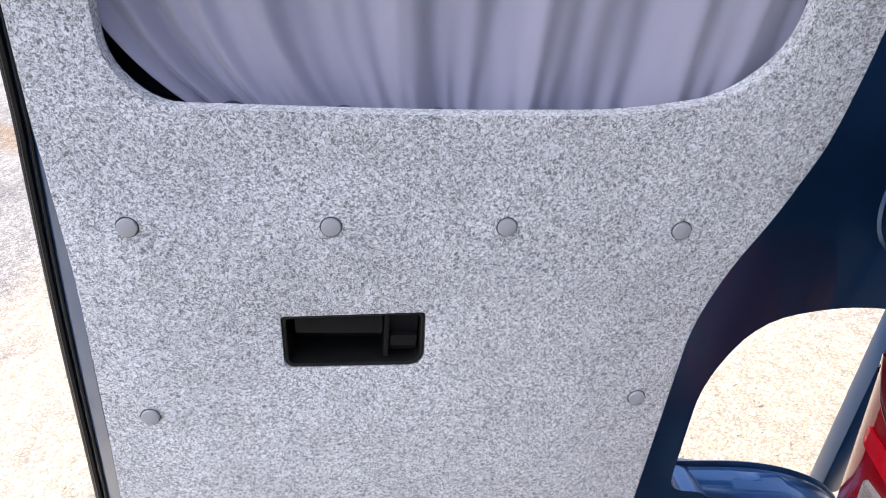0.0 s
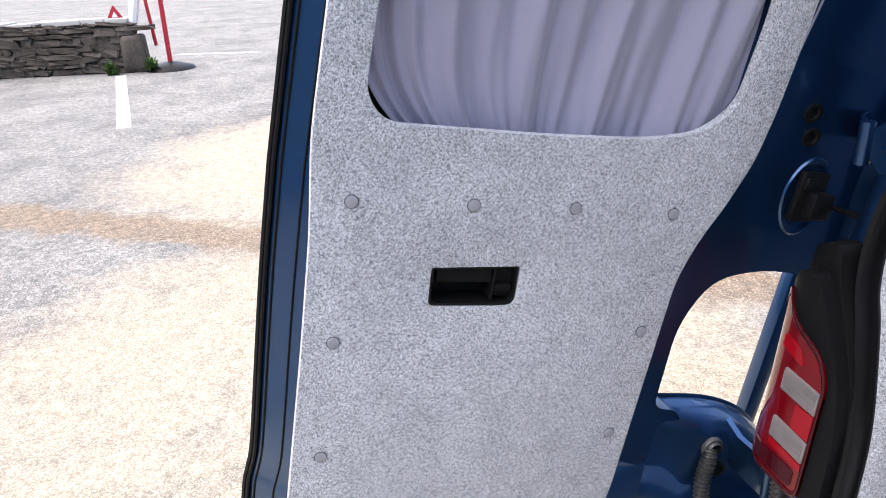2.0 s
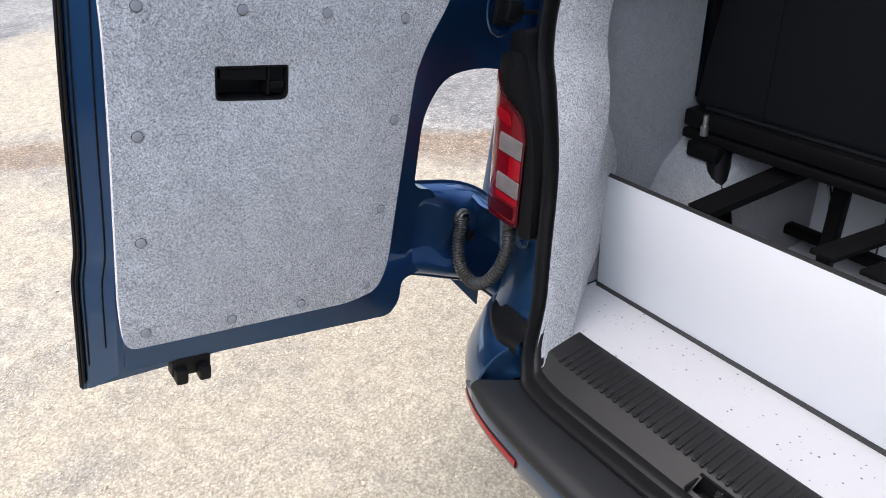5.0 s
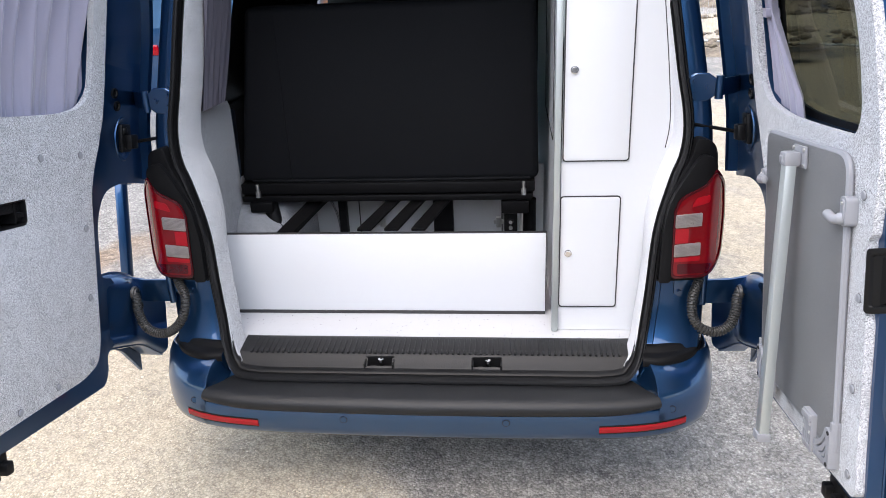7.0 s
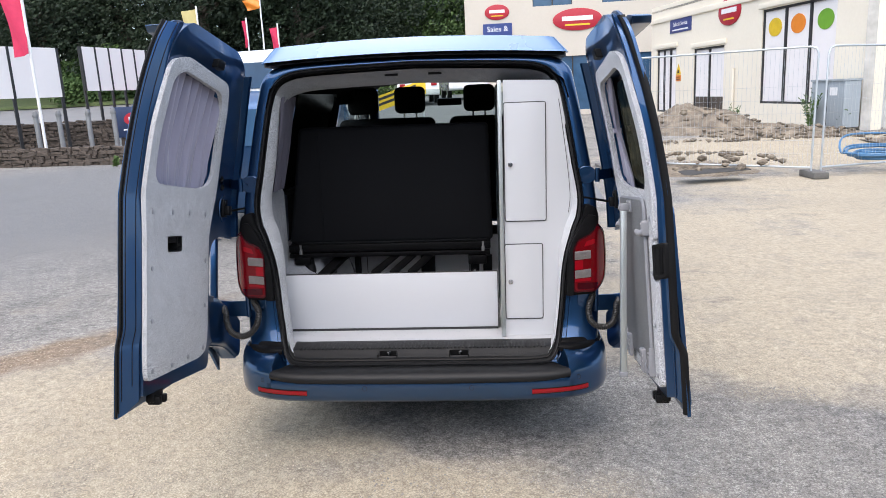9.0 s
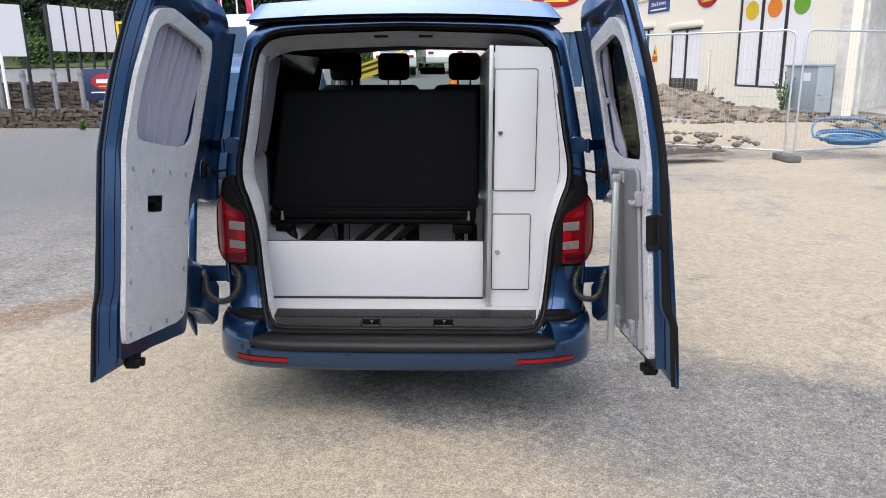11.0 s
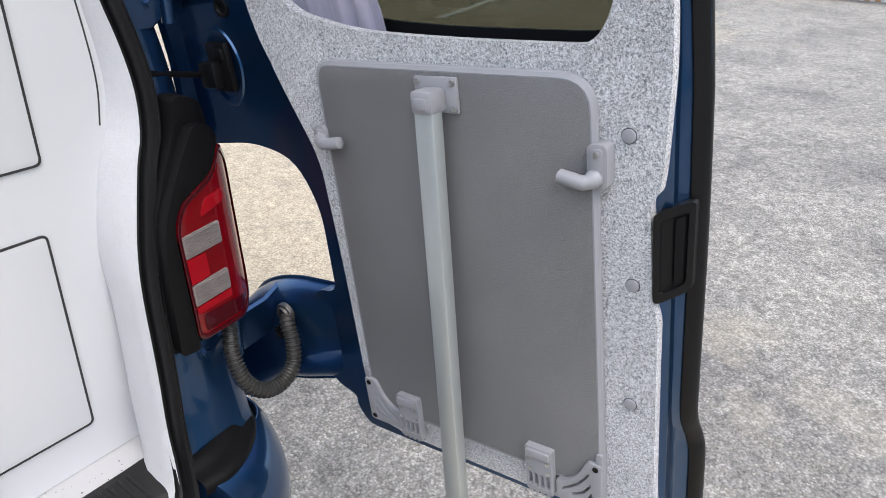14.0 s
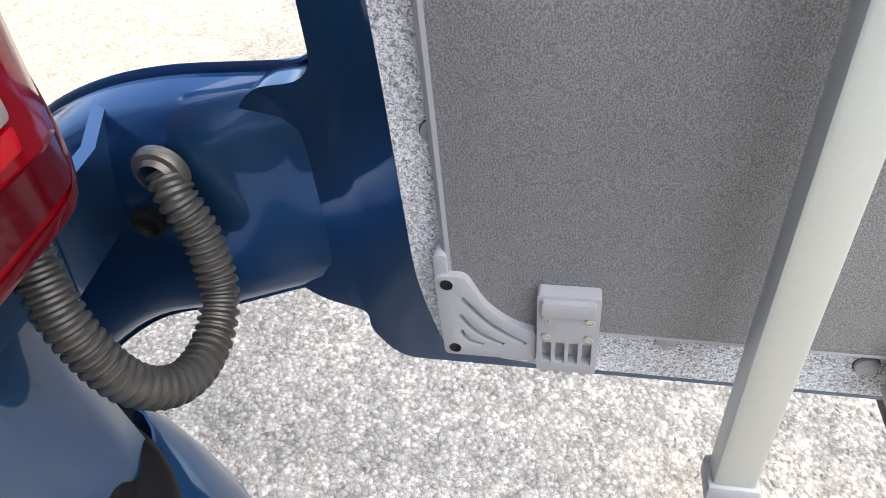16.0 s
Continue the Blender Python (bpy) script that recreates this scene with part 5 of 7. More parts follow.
for s in (-1, 1):
    bm = loft(bmesh.new(), [[Vector((s * (.885 - .28 * (z - 1.3)), y, z)) for z in (1.28, 1.6, 1.88)] for y in (.80, 1.95)])
    part("side_window", bm, OPAQUEPANE, van, "opaque black side window, added to keep the interior dark")
    bm = loft(bmesh.new(), [[Vector((s * (.885 - .28 * (z - 1.3)), y, z)) for z in (1.28, 1.6, 1.88)] for y in (2.15, 3.15)])
    part("side_window", bm, CLEARGLASS if s < 0 else OPAQUEPANE, van, "side window")


def side_place(u, v, d):
    return Vector((-.83 + d + .20 * max(0, 1.3 - v) - .2 * max(0, v - 1.3) * -1, u, v))


# pillar lining, its felt blackened to paint the shade inside
bm = loft(bmesh.new(), [[Vector((x, y, z)) for x, z in ((-.885, 1.28), (-.865, 1.46), (-.825, 1.7), (-.78, 1.88))] for y in (.42, .62, .83)])
part("side_lining", bm, HEADSHADE, van, "pillar lining painted black for shade")
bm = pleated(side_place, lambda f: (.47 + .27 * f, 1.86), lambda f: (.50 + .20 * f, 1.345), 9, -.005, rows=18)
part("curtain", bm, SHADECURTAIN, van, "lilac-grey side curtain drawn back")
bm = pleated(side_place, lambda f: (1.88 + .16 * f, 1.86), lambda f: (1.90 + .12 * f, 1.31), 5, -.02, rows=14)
part("curtain", bm, DARKCURTAIN, van, "side curtain drawn back, deep interior shade in its colour")

# white front board of the bed box
board = thing("bed_box_board", (-.19, .520, .535), "white laminate board closing the bed box", "panel")
part("board", boxed(-.846, .404, .512, .529, .5485, .868, .0015), WHITE, board)
part("board_edge", boxed(-.846, .404, .513, .528, .868, .871), EDGE, board, "dark edge strip")
part("board_foot", boxed(-.847, .405, .5105, .527, .5355, .5482), EDGE, board)
part("board_side", boxed(.4042, .4075, .5125, .5285, .5485, .869), EDGE, board, "dark edge strip")


# tall white cabinet beside the opening
def panel_door(name, x0, x1, z0, z1, y, parent):
    out = rounded([(x0, z0), (x1, z0), (x1, z1), (x0, z1)], .014, 5)
    inn = rounded([(x0 + .004, z0 + .004), (x1 - .004, z0 + .004), (x1 - .004, z1 - .004), (x0 + .004, z1 - .004)], .011, 5)
    pl = lambda u, v, d: Vector((u, y - d, v))
    door = part(name, slab(inn, [], 0, .0025, pl, bevel=.001), WHITE, parent, "white laminate cupboard door")
    part("door_edging", slab(out, [inn], 0, .0032, pl), EDGE, door, "dark rubber edging")
    return door


cabinet = thing("tall_cabinet", (.62, .45, .535), "tall white laminate cabinet with two doors beside the bed box", "cabinet")
face = [(.444, .537), (.735, .537), (.745, .58)]
for x, z in OPENING[5:18]:
    face.append((min(x + (.05 if z < 1.05 else .012), .85) + XC, z if z < 1.9 else 1.895))
face += [(.60, 1.90), (.452, 1.905)]
part("front_panel", slab(face, [], -.018, 0, lambda u, v, d: Vector((u, .387 - d, v))), WHITE, cabinet)
part("side_board", boxed(.428, .444, .39, 2.7, .537, 1.90), WHITE, cabinet)
part("corner_post", boxed(.421, .444, .364, .389, .537, 1.905, .006), ALU, cabinet, "grey aluminium corner post")
for x0, x1, z0, z1, kx, kz in ((.450, .670, 1.169, 1.792, .483, 1.471), (.445, .650, .630, 1.049, .476, .840)):
    d = panel_door("cupboard_door", x0, x1, z0, z1, .386, cabinet)
    bm = tube(bmesh.new(), [(kx, .385, kz), (kx, .378, kz), (kx, .3775, kz), (kx, .374, kz)], .011, 20, radii=[.013, .013, .0105, .009])
    part("push_knob", bm, CHROME, d, "round chrome push-button knob")
# thin dark tube drawn as the shadow gap at the panel's edge
bm = tube(bmesh.new(), curve([(.735, .3868, 1.80), (.752, .3868, 1.68), (.775, .3868, 1.5), (.790, .3868, 1.36), (.793, .3868, 1.28), (.784, .3868, 1.211)], 6), .0016, 6)
part("shadow_gap_line", bm, EDGE, cabinet)
bm = slab(rounded([(.50, 1.20), (1.2, 1.20), (1.2, 1.85), (.50, 1.85)], .03), [rounded([(.504, 1.204), (1.196, 1.204), (1.196, 1.846), (.504, 1.846)], .026)], 0, .003, lambda u, v, d: Vector((.428 - d, u + .05, v)))
part("door_edging", bm, EDGE, cabinet)

# folded bench seat and its steel frame
bench = thing("bench_seat", (-.25, .95, .55), "black vinyl bench seat with its back folded up", "seat")
bm = boxed(-.85, .386, .82, .97, .985, 1.68, .028, 4)
for w_ in bm.verts:
    w_.co.x += (.105 if w_.co.x < 0 else -.014) * (w_.co.z - .985) / .69
part("backrest", bm, VINYL, bench, "black vinyl backrest")
part("backrest_seam", boxed(-.635, -.629, .816, .822, 1.0, 1.65, .002), VINYL, bench)
bm = tube(bmesh.new(), [(-.80, .826, .992), (-.2, .824, .990), (.35, .826, .992)], .006, 8)
part("piping", bm, VINYL, bench)
part("hinge_rail", boxed(-.85, .37, .80, 1.0, .938, .985, .008), BLACKMETAL, bench)
part("frame_bar", boxed(-.85, .36, .80, .84, .905, .932, .006), BLACKMETAL, bench)
part("frame_bar", boxed(-.80, .36, 1.06, 1.10, .60, .63, .006), BLACKMETAL, bench)
part("frame_bar", boxed(-.70, .36, .84, .86, .926, .940, .002), STEEL, bench)
for x in (-.775, .325):
    bm = tube(bmesh.new(), [(x, .795, .93), (x, .795, .955), (x, .795, .956), (x, .795, .985)], .008, 12, radii=[.011, .011, .007, .007])
    part("bolt", bm, STEEL, bench, "bright steel bolt")
for x in (-.33, -.225, -.12):
    bm = boxed(x, x + .055, .56, .98, .855, .867, .003)
    for w_ in bm.verts:
        w_.co.z += (w_.co.y - .5) * .10
        w_.co.x += (w_.co.y - .5) * .26
    part("seat_slat", bm, BLACKMETAL, bench)
for x, w in ((-.475, .035), (-.06, .085), (.335, .03)):
    part("frame_post", boxed(x, x + w, .92, .96, .56, .94, .006), BLACKMETAL, bench)
# folding gear at both ends
bm = boxed(.235, .345, .80, .92, .845, .900, .008)
part("end_bracket", bm, BLACKMETAL, bench)
bm = boxed(.245, .30, .84, .86, .70, .86, .004)
tube(bm, [(.272, .838, .80), (.272, .828, .80)], .014, 6)
part("latch_plate", bm, BLACKMETAL, bench)
for dz in (.80, .775):
    part("bolt", tube(bmesh.new(), [(.272, .836, dz), (.272, .824, dz)], .008, 6), STEEL, bench)
part("release_bar", tube(bmesh.new(), [(.318, .83, .86), (.315, .82, .72), (.318, .82, .60)], .006, 8), STEEL, bench)
part("strut", tube(bmesh.new(), [(.348, .90, .88), (.348, .90, .60)], .030, 14), BLACKMETAL, bench)
part("end_bracket", boxed(-.815, -.715, .78, .86, .865, .91, .008), BLACKMETAL, bench)
part("strut", tube(bmesh.new(), [(-.745, .83, .90), (-.715, .80, .80), (-.64, .75, .68), (-.55, .73, .58)], .032, 14), BLACKMETAL, bench)
bm = bmesh.new()
loft(bm, [[Vector((x - .035, y, z)), Vector((x + .035, y, z)), Vector((x + .035, y + .012, z - .02)), Vector((x - .035, y + .012, z - .02))] for x, y, z in ((-.50, .98, .93), (-.56, .85, .885), (-.66, .66, .80))], closed=True, cap=True)
part("frame_arm", bm, BLACKMETAL, bench)
bm = tube(bmesh.new(), curve([(-.56, .96, .91), (-.515, .96, .86), (-.488, .96, .78), (-.478, .96, .66)], 6), .005, 8)
part("release_cable", bm, CHROME, bench, "bright steel cable")

# white locker doors behind the frame
locker = thing("underseat_locker", (0, 1.5, .54), "white underseat locker with hinged flaps and steel hinges", "cabinet")
part("locker_front", boxed(-.8, .42, 1.20, 1.22, .54, .95), WHITE, locker)
for x0, x1, hx in ((-.44, -.09, -.40), (-.035, .225, .19)):
    d = part("flap", boxed(x0, x1, 1.186, 1.199, .57, .935, .002), WHITE, locker, "white flap")
    part("flap_gap", boxed(x0 - .006, x0 - .001, 1.190, 1.1995, .57, .935), EDGE, d)
    part("flap_gap", boxed(x1 + .001, x1 + .006, 1.190, 1.1995, .57, .935), EDGE, d)
    for z in (.67, .90):
        bm = boxed(hx, hx + .075, 1.170, 1.186, z, z + .022, .003)
        box(bm, hx + .012, hx + .034, 1.164, 1.186, z - .014, z + .036, .003)
        box(bm, hx + .055, hx + .082, 1.164, 1.186, z - .008, z + .034, .003)
        part("flap_hinge", bm, STEEL, d, "steel sprung hinge")


# front seats with head rests
def front_seat(x, wide):
    seat = thing("front_seat", (x, 2.67, .55), "black cloth front seat with head restraint", "seat", "front seats")
    bm = boxed(x - wide / 2, x + wide / 2, 2.60, 2.74, .95, 1.68, .06, 4)
    part("backrest", bm, VINYL, seat)
    part("cushion", boxed(x - wide / 2, x + wide / 2, 2.68, 3.18, .80, .96, .05, 3), VINYL, seat)
    heads = (x,) if wide < .7 else (x - .196, x + .196)
    for hx in heads:
        part("headrest", boxed(hx - .128, hx + .128, 2.61, 2.71, 1.715, 1.93, .045, 4), VINYL, seat)
        for dx in (-.05, .05):
            part("headrest_rod", tube(bmesh.new(), [(hx + dx, 2.66, 1.64), (hx + dx, 2.66, 1.74)], .007, 8), CHROME, seat)
    return seat


front_seat(-.468, .81)
front_seat(.30, .50)
part("dashboard", boxed(-.85, .85, 3.95, 4.55, .60, 1.20, .06, 3), TRIM, van)
for s in (-1, 1):
    part("windscreen_pillar", tube(bmesh.new(), [(s * .84, 4.45, 1.15), (s * .74, 3.75, 1.92)], .045, 10), BLUE, van)
bm = loft(bmesh.new(), [[Vector((-.82, 4.47, 1.15)), Vector((.82, 4.47, 1.15))], [Vector((-.72, 3.78, 1.92)), Vector((.72, 3.78, 1.92))]])
part("windscreen", bm, CLEARGLASS, van, "clear windscreen")
part("mirror", boxed(-.12, .12, 3.70, 3.74, 1.76, 1.83, .015), SEAL, van, "inside rear-view mirror")

# front end of the van: side glass, bonnet and nose
for s in (-1, 1):
    pane = [[Vector((s * .90, 3.42, 1.27)), Vector((s * .90, 4.40, 1.22))], [Vector((s * .80, 3.42, 1.86)), Vector((s * .77, 3.80, 1.86))]]
    part("side_window", loft(bmesh.new(), pane), OPAQUEPANE, van, "front door window")
    bm = loft(bmesh.new(), [[Vector((s * .95, y, z)) for z in (.42, .8, 1.1)] for y in (4.88, 4.9)])
    loft(bm, [[Vector((s * x, y, z)) for z in (.40, .7, 1.02)] for x, y in ((.95, 4.9), (.93, 5.0), (.84, 5.08))])
    part("front_wing", bm, BLUE, van)
bm = loft(bmesh.new(), [[Vector((x * w, y + .05 * (1 - x * x), z + .03 * (1 - x * x))) for x in (-1, -.6, -.2, .2, .6, 1)] for w, y, z in ((.95, 4.40, 1.18), (.93, 4.75, 1.08), (.88, 5.0, .98), (.84, 5.10, .85), (.84, 5.12, .6), (.84, 5.08, .35))])
part("bonnet", bm, BLUE, van)


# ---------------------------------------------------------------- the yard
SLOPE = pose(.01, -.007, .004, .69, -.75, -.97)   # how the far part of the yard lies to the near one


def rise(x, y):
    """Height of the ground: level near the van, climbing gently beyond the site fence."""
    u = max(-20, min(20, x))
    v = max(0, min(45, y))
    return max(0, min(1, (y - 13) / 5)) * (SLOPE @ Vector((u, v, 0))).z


xs = [-300, -120, -60, -40, -30, -25, -20, -15, -10, -5, 0, 5, 10, 15, 20, 25, 30, 40, 60, 120, 300]
ys = [-300, -120, -60, -30, -15, 0, 8, 13, 14, 15, 16, 17, 18, 20, 24, 30, 38, 45, 60, 120, 300]
bm = loft(bmesh.new(), [[Vector((x, y, rise(x, y))) for x in xs] for y in ys])
g = part("ground", bm, GROUND, None, smooth=0)
tagged(g, "dusty tarmac and stone chippings with pale sand drifts", "ground", kind="structure")

RENDER = material("cream_painted_render", (0.80, 0.735, 0.615), 0.85, 0, (0.73, 0.665, 0.55), 0.5, 9, 0.6, bump=0.2)
WHITEWALL = material("pale_painted_wall", (0.56, 0.51, 0.44), 0.8, 0, (0.51, 0.465, 0.40), 0.5, 9, 0.6, bump=0.15)
OLDWALL = material("weathered_white_wall", (0.66, 0.64, 0.60), 0.9, 0, (0.40, 0.39, 0.36), 0.8, 5, 0.8, bump=0.3)
STONE = material("dark_rubble_stone", (0.038, 0.030, 0.025), 0.9, 0, (0.108, 0.085, 0.068), 5, 30, 0.9, bump=0.8)
MORTAR = material("dark_mortar", (0.045, 0.042, 0.038), 0.95)
PANELW = material("white_board", (0.82, 0.785, 0.78), 0.5, 0, (0.78, 0.745, 0.74), 0.6, 8, 0.4)
BLACKBAR = material("black_painted_steel", (0.02, 0.02, 0.022), 0.5)
DARKGLASS = material("dark_window_glass", (0.03, 0.06, 0.11), 0.08, 0, (0.05, 0.12, 0.22), 0.4, 3, 0.5)
GALV = material("galvanised_steel", (0.52, 0.55, 0.57), 0.45, 0.6, (0.44, 0.47, 0.49), 5, 60, 0.6)
CORR = material("grey_profiled_sheet", (0.36, 0.40, 0.43), 0.5, 0.2, (0.31, 0.35, 0.38), 0.8, 10, 0.5)
LEAF = material("leaf_green", (0.035, 0.075, 0.018), 0.7, 0, (0.075, 0.13, 0.03), 0.35, 4, 0.9)
DARKLEAF = material("dark_leaf_green", (0.008, 0.018, 0.009), 0.75, 0, (0.022, 0.042, 0.015), 0.35, 4, 0.9)
BARK = material("bark", (0.06, 0.05, 0.04), 0.9, 0, (0.10, 0.085, 0.07), 6, 40, 0.6, bump=0.5)
EARTH = material("brown_earth", (0.075, 0.06, 0.045), 0.95, 0, (0.26, 0.215, 0.16), 2.5, 22, 1.0, bump=1.0)
SIGNRED = material("sign_red", (0.42, 0.012, 0.03), 0.45)
SIGNBLUE = material("sign_blue", (0.02, 0.045, 0.20), 0.45)
NAVY = material("banner_navy", (0.012, 0.03, 0.09), 0.5)
SIGNYEL = material("sign_yellow", (0.75, 0.50, 0.02), 0.45)
SIGNGREEN = material("sign_green", (0.16, 0.38, 0.03), 0.45)
SIGNORANGE = material("sign_orange", (0.80, 0.24, 0.02), 0.45)
PINK = material("flag_pink", (0.62, 0.03, 0.10), 0.7)
CREAMCLOTH = material("flag_cream", (0.55, 0.47, 0.20), 0.7)
EARTHGREY = material("dirty_recycled_rubber", (0.09, 0.085, 0.08), 0.9, 0, (0.15, 0.145, 0.135), 6, 40, 0.7, bump=0.5)
PIPEBLUE = material("blue_water_pipe", (0.06, 0.18, 0.34), 0.4)
CARRED = material("red_car_paint", (0.30, 0.008, 0.015), 0.25, 0.2, coat=1)
CARWHITE = material("white_car_paint", (0.75, 0.76, 0.77), 0.25, 0.0, coat=1)
WOOD = material("orange_timber", (0.42, 0.24, 0.11), 0.8, 0, (0.32, 0.18, 0.08), 2, 30, 0.6)
CONCRETE = material("pale_concrete", (0.45, 0.43, 0.40), 0.9, 0, (0.37, 0.355, 0.33), 1.2, 20, 0.7, bump=0.2)
LINEPAINT = material("white_road_paint", (0.75, 0.75, 0.73), 0.8, 0, (0.45, 0.45, 0.43), 4, 30, 0.7)
WHITELETTER = material("white_letter_vinyl", (0.8, 0.8, 0.8), 0.5)


def frame_axes(a, b, side=1):
    """Places along a facade that runs from a to b on the ground: s metres along, z up, d out of the wall (to the left of a->b turned right)."""
    a, b = Vector((*a, 0)), Vector((*b, 0))
    t = (b - a).normalized()
    n = Vector((t.y, -t.x, 0)) * side

    def place(s_, z, d):
        return a + t * s_ + n * d + Vector((0, 0, z))
    return place, (b - a).length


def rect(s0, s1, z0, z1):
    return [(s0, z0), (s1, z0), (s1, z1), (s0, z1)]


def ellipse(s, z, rs, rz, n=28):
    return [(s + rs * math.cos(2 * math.pi * k / n), z + rz * math.sin(2 * math.pi * k / n)) for k in range(n)]


def words(text, place, s, z, size, d, mat, parent, name="lettering"):
    """Raised letters laid flat on a facade."""
    cu = bpy.data.curves.new(name, "FONT")
    cu.body, cu.size, cu.extrude, cu.align_x, cu.align_y = text, size, 0.004, "CENTER", "CENTER"
    tmp = bpy.data.objects.new("tmp", cu)
    scene.collection.objects.link(tmp)
    me = bpy.data.meshes.new_from_object(tmp.evaluated_get(bpy.context.evaluated_depsgraph_get()))
    bpy.data.objects.remove(tmp)
    for v in me.vertices:
        v.co = place(s + v.co.x, z + v.co.y, d + v.co.z)
    me.materials.append(mat)
    ob = new(name, me)
    ob.parent = parent
    ob.matrix_parent_inverse = world_of(parent).inverted()
    return ob


# ---- cream workshop on the right: its long front runs away from the camera
front, length = frame_axes((11.9, 20.3), (8.7, 37.8), -1)
shop = thing("workshop_building", front(9, 0, 0), "cream rendered workshop with tall white window bays and dark frames", "building")
bays = [(2.0, 6.6, .75, 4.3), (9.6, 12.6, .25, 3.2), (14.6, 17.0, .2, 3.4)]
part("wall", slab(rect(0, 17.8, 0, 5.6), [rect(*b) for b in bays], -.35, 0, front), RENDER, shop)
part("parapet", slab(rect(-.05, 17.85, 4.75, 5.0), [], 0, .08, front, bevel=.02), RENDER, shop)
part("end_wall", slab(rect(0, 7.1, 0, 5.6), [], -.3, 0, frame_axes((11.9, 20.3), (16.6, 25.6))[0]), OLDWALL, shop, "stained white end wall")
part("roof", slab(rect(0, 17.8, 0, 9), [], 5.3, 5.4, lambda s_, z, d: front(s_, d, -z)), CONCRETE, shop)
for (s0, s1, z0, z1), k in zip(bays, (3, 2, 3)):
    part("bay_board", slab(rect(s0, s1, z0, z1), [], -.16, -.12, front), PANELW, shop, "white boarded window bay")
    for i in range(k + 1):
        x = s0 + (s1 - s0) * i / k
        part("mullion", slab(rect(x - .05, x + .05, z0, z1), [], -.12, -.05, front), BLACKBAR, shop)
    for z in (z0, z1 - .08):
        part("rail", slab(rect(s0, s1, z, z + .08), [], -.12, -.05, front), BLACKBAR, shop)
    part("lintel", slab(rect(s0 - .2, s1 + .2, z1 + .05, z1 + .25), [], 0, .08, front, bevel=.02), RENDER, shop)
part("kick_panel", slab(rect(9.65, 12.55, .25, 1.0), [], -.12, -.1, front), STONE, shop)
for s_, m in ((2.75, SIGNGREEN), (4.35, SIGNORANGE), (5.85, SIGNYEL)):
    part("round_sign", slab(ellipse(s_, 3.6, .45, .34), [], -.119, -.10, front), m, shop, "round coloured sign")
sign = part("oval_sign", slab(ellipse(9.2, 4.55, .95, .58), [], 0, .06, front, bevel=.015), SIGNRED, shop, "red oval sign")
part("sign_bar", slab(rect(8.55, 9.85, 4.48, 4.68), [], .06, .066, front), WHITELETTER, sign)
part("sign_bar", slab(rect(8.75, 9.65, 4.20, 4.27), [], .06, .066, front), SIGNYEL, sign)
blue = part("name_board", slab(rect(12.9, 15.3, 4.1, 4.75), [], 0, .04, front), SIGNBLUE, shop, "dark blue name board")
words("Sales & Service", lambda s_, z, d: front(28.2 - s_, z, d), 14.1, 4.5, .27, .042, WHITELETTER, blue)
part("sign_bar", slab(rect(13.2, 15.0, 4.2, 4.27), [], .04, .045, front), WHITELETTER, blue)
warn = part("warning_sign", slab(rect(13.95, 14.55, 1.75, 2.05), [], 0, .02, front, bevel=.005), SIGNORANGE, shop, "orange notice under a yellow warning triangle")
part("triangle", slab(rounded([(13.95, 2.07), (14.55, 2.07), (14.25, 2.60)], .04), [], 0, .02, front), SIGNYEL, warn, "yellow triangle")
part("symbol", slab([(14.14, 2.15), (14.36, 2.15), (14.32, 2.32), (14.18, 2.30)], [], .02, .024, front), BLACKBAR, warn)
for z in (1.83, 1.93):
    part("text_bar", slab(rect(14.02, 14.48, z, z + .04), [], .02, .023, front), BLACKBAR, warn)
part("drain_pipe", tube(bmesh.new(), [front(8.6, .1, .08), front(8.6, 2.2, .08)], .05, 8), RENDER, shop)
part("pipe", tube(bmesh.new(), [front(-.8, .1, .1), front(-.8, 3.8, .1), front(-1.5, 4.0, .1)], .06, 8), OLDWALL, shop)

# grey service cabinet against the wall
cab = thing("service_cabinet", front(.9, 0, .5), "grey steel service cabinet with a white notice", "cabinet")
bm = bmesh.new()
cfront = lambda u, v, d: front(.2 + u * .95, v, .25 + d)
part("housing", slab(rounded(rect(0, 1.75, .1, 1.55), .03), [], 0, .55, cfront, bevel=.02), CORR, cab)
part("cap", slab(rect(-.03, 1.78, 1.55, 1.60), [], -.02, .6, cfront), CORR, cab)
part("door_gap", slab(rect(.86, .88, .15, 1.5), [], .55, .553, cfront), BLACKBAR, cab)
part("notice", slab(rect(.35, .75, 1.1, 1.35), [], .551, .556, cfront), WHITELETTER, cab, "white paper notice")

# profiled steel shed further right
shedp, L = frame_axes((24.0, 20.5), (16.2, 25.9), -1)
shed = thing("steel_shed", shedp(5, 0, 0), "grey profiled steel shed wall", "building")
bm = bmesh.new()
prof = []
x = 0.0
while x < L:
    prof += [(x, 0), (x + .16, 0), (x + .20, .05), (x + .32, .05), (x + .36, 0)]
    x += .36
loft(bm, [[shedp(a, z, d) for a, d in prof] for z in (.1, 4.5)])
loft(bm, [[shedp(a, z, -.3) for a, d in prof] for z in (.1, 4.5)])
part("sheet_wall", bm, CORR, shed, smooth=0)
for a in (1.2, 3.0, 4.8, 6.6, 8.4):
    part("cover_strip", slab(rect(a, a + .45, .1, 4.5), [], .055, .07, lambda s_, z, d: shedp(s_, z, d)), CORR, shed, "darker cover strip")
yard = boxed(13.2, 24, 17.5, 26, -.05, .06)
yard = part("apron", yard, CONCRETE)
tagged(yard, "pale concrete apron before the shed", "pavement", kind="structure")

# white two-storey showroom straight ahead
sp, L = frame_axes((16, 43), (-1.6, 43.5), -1)
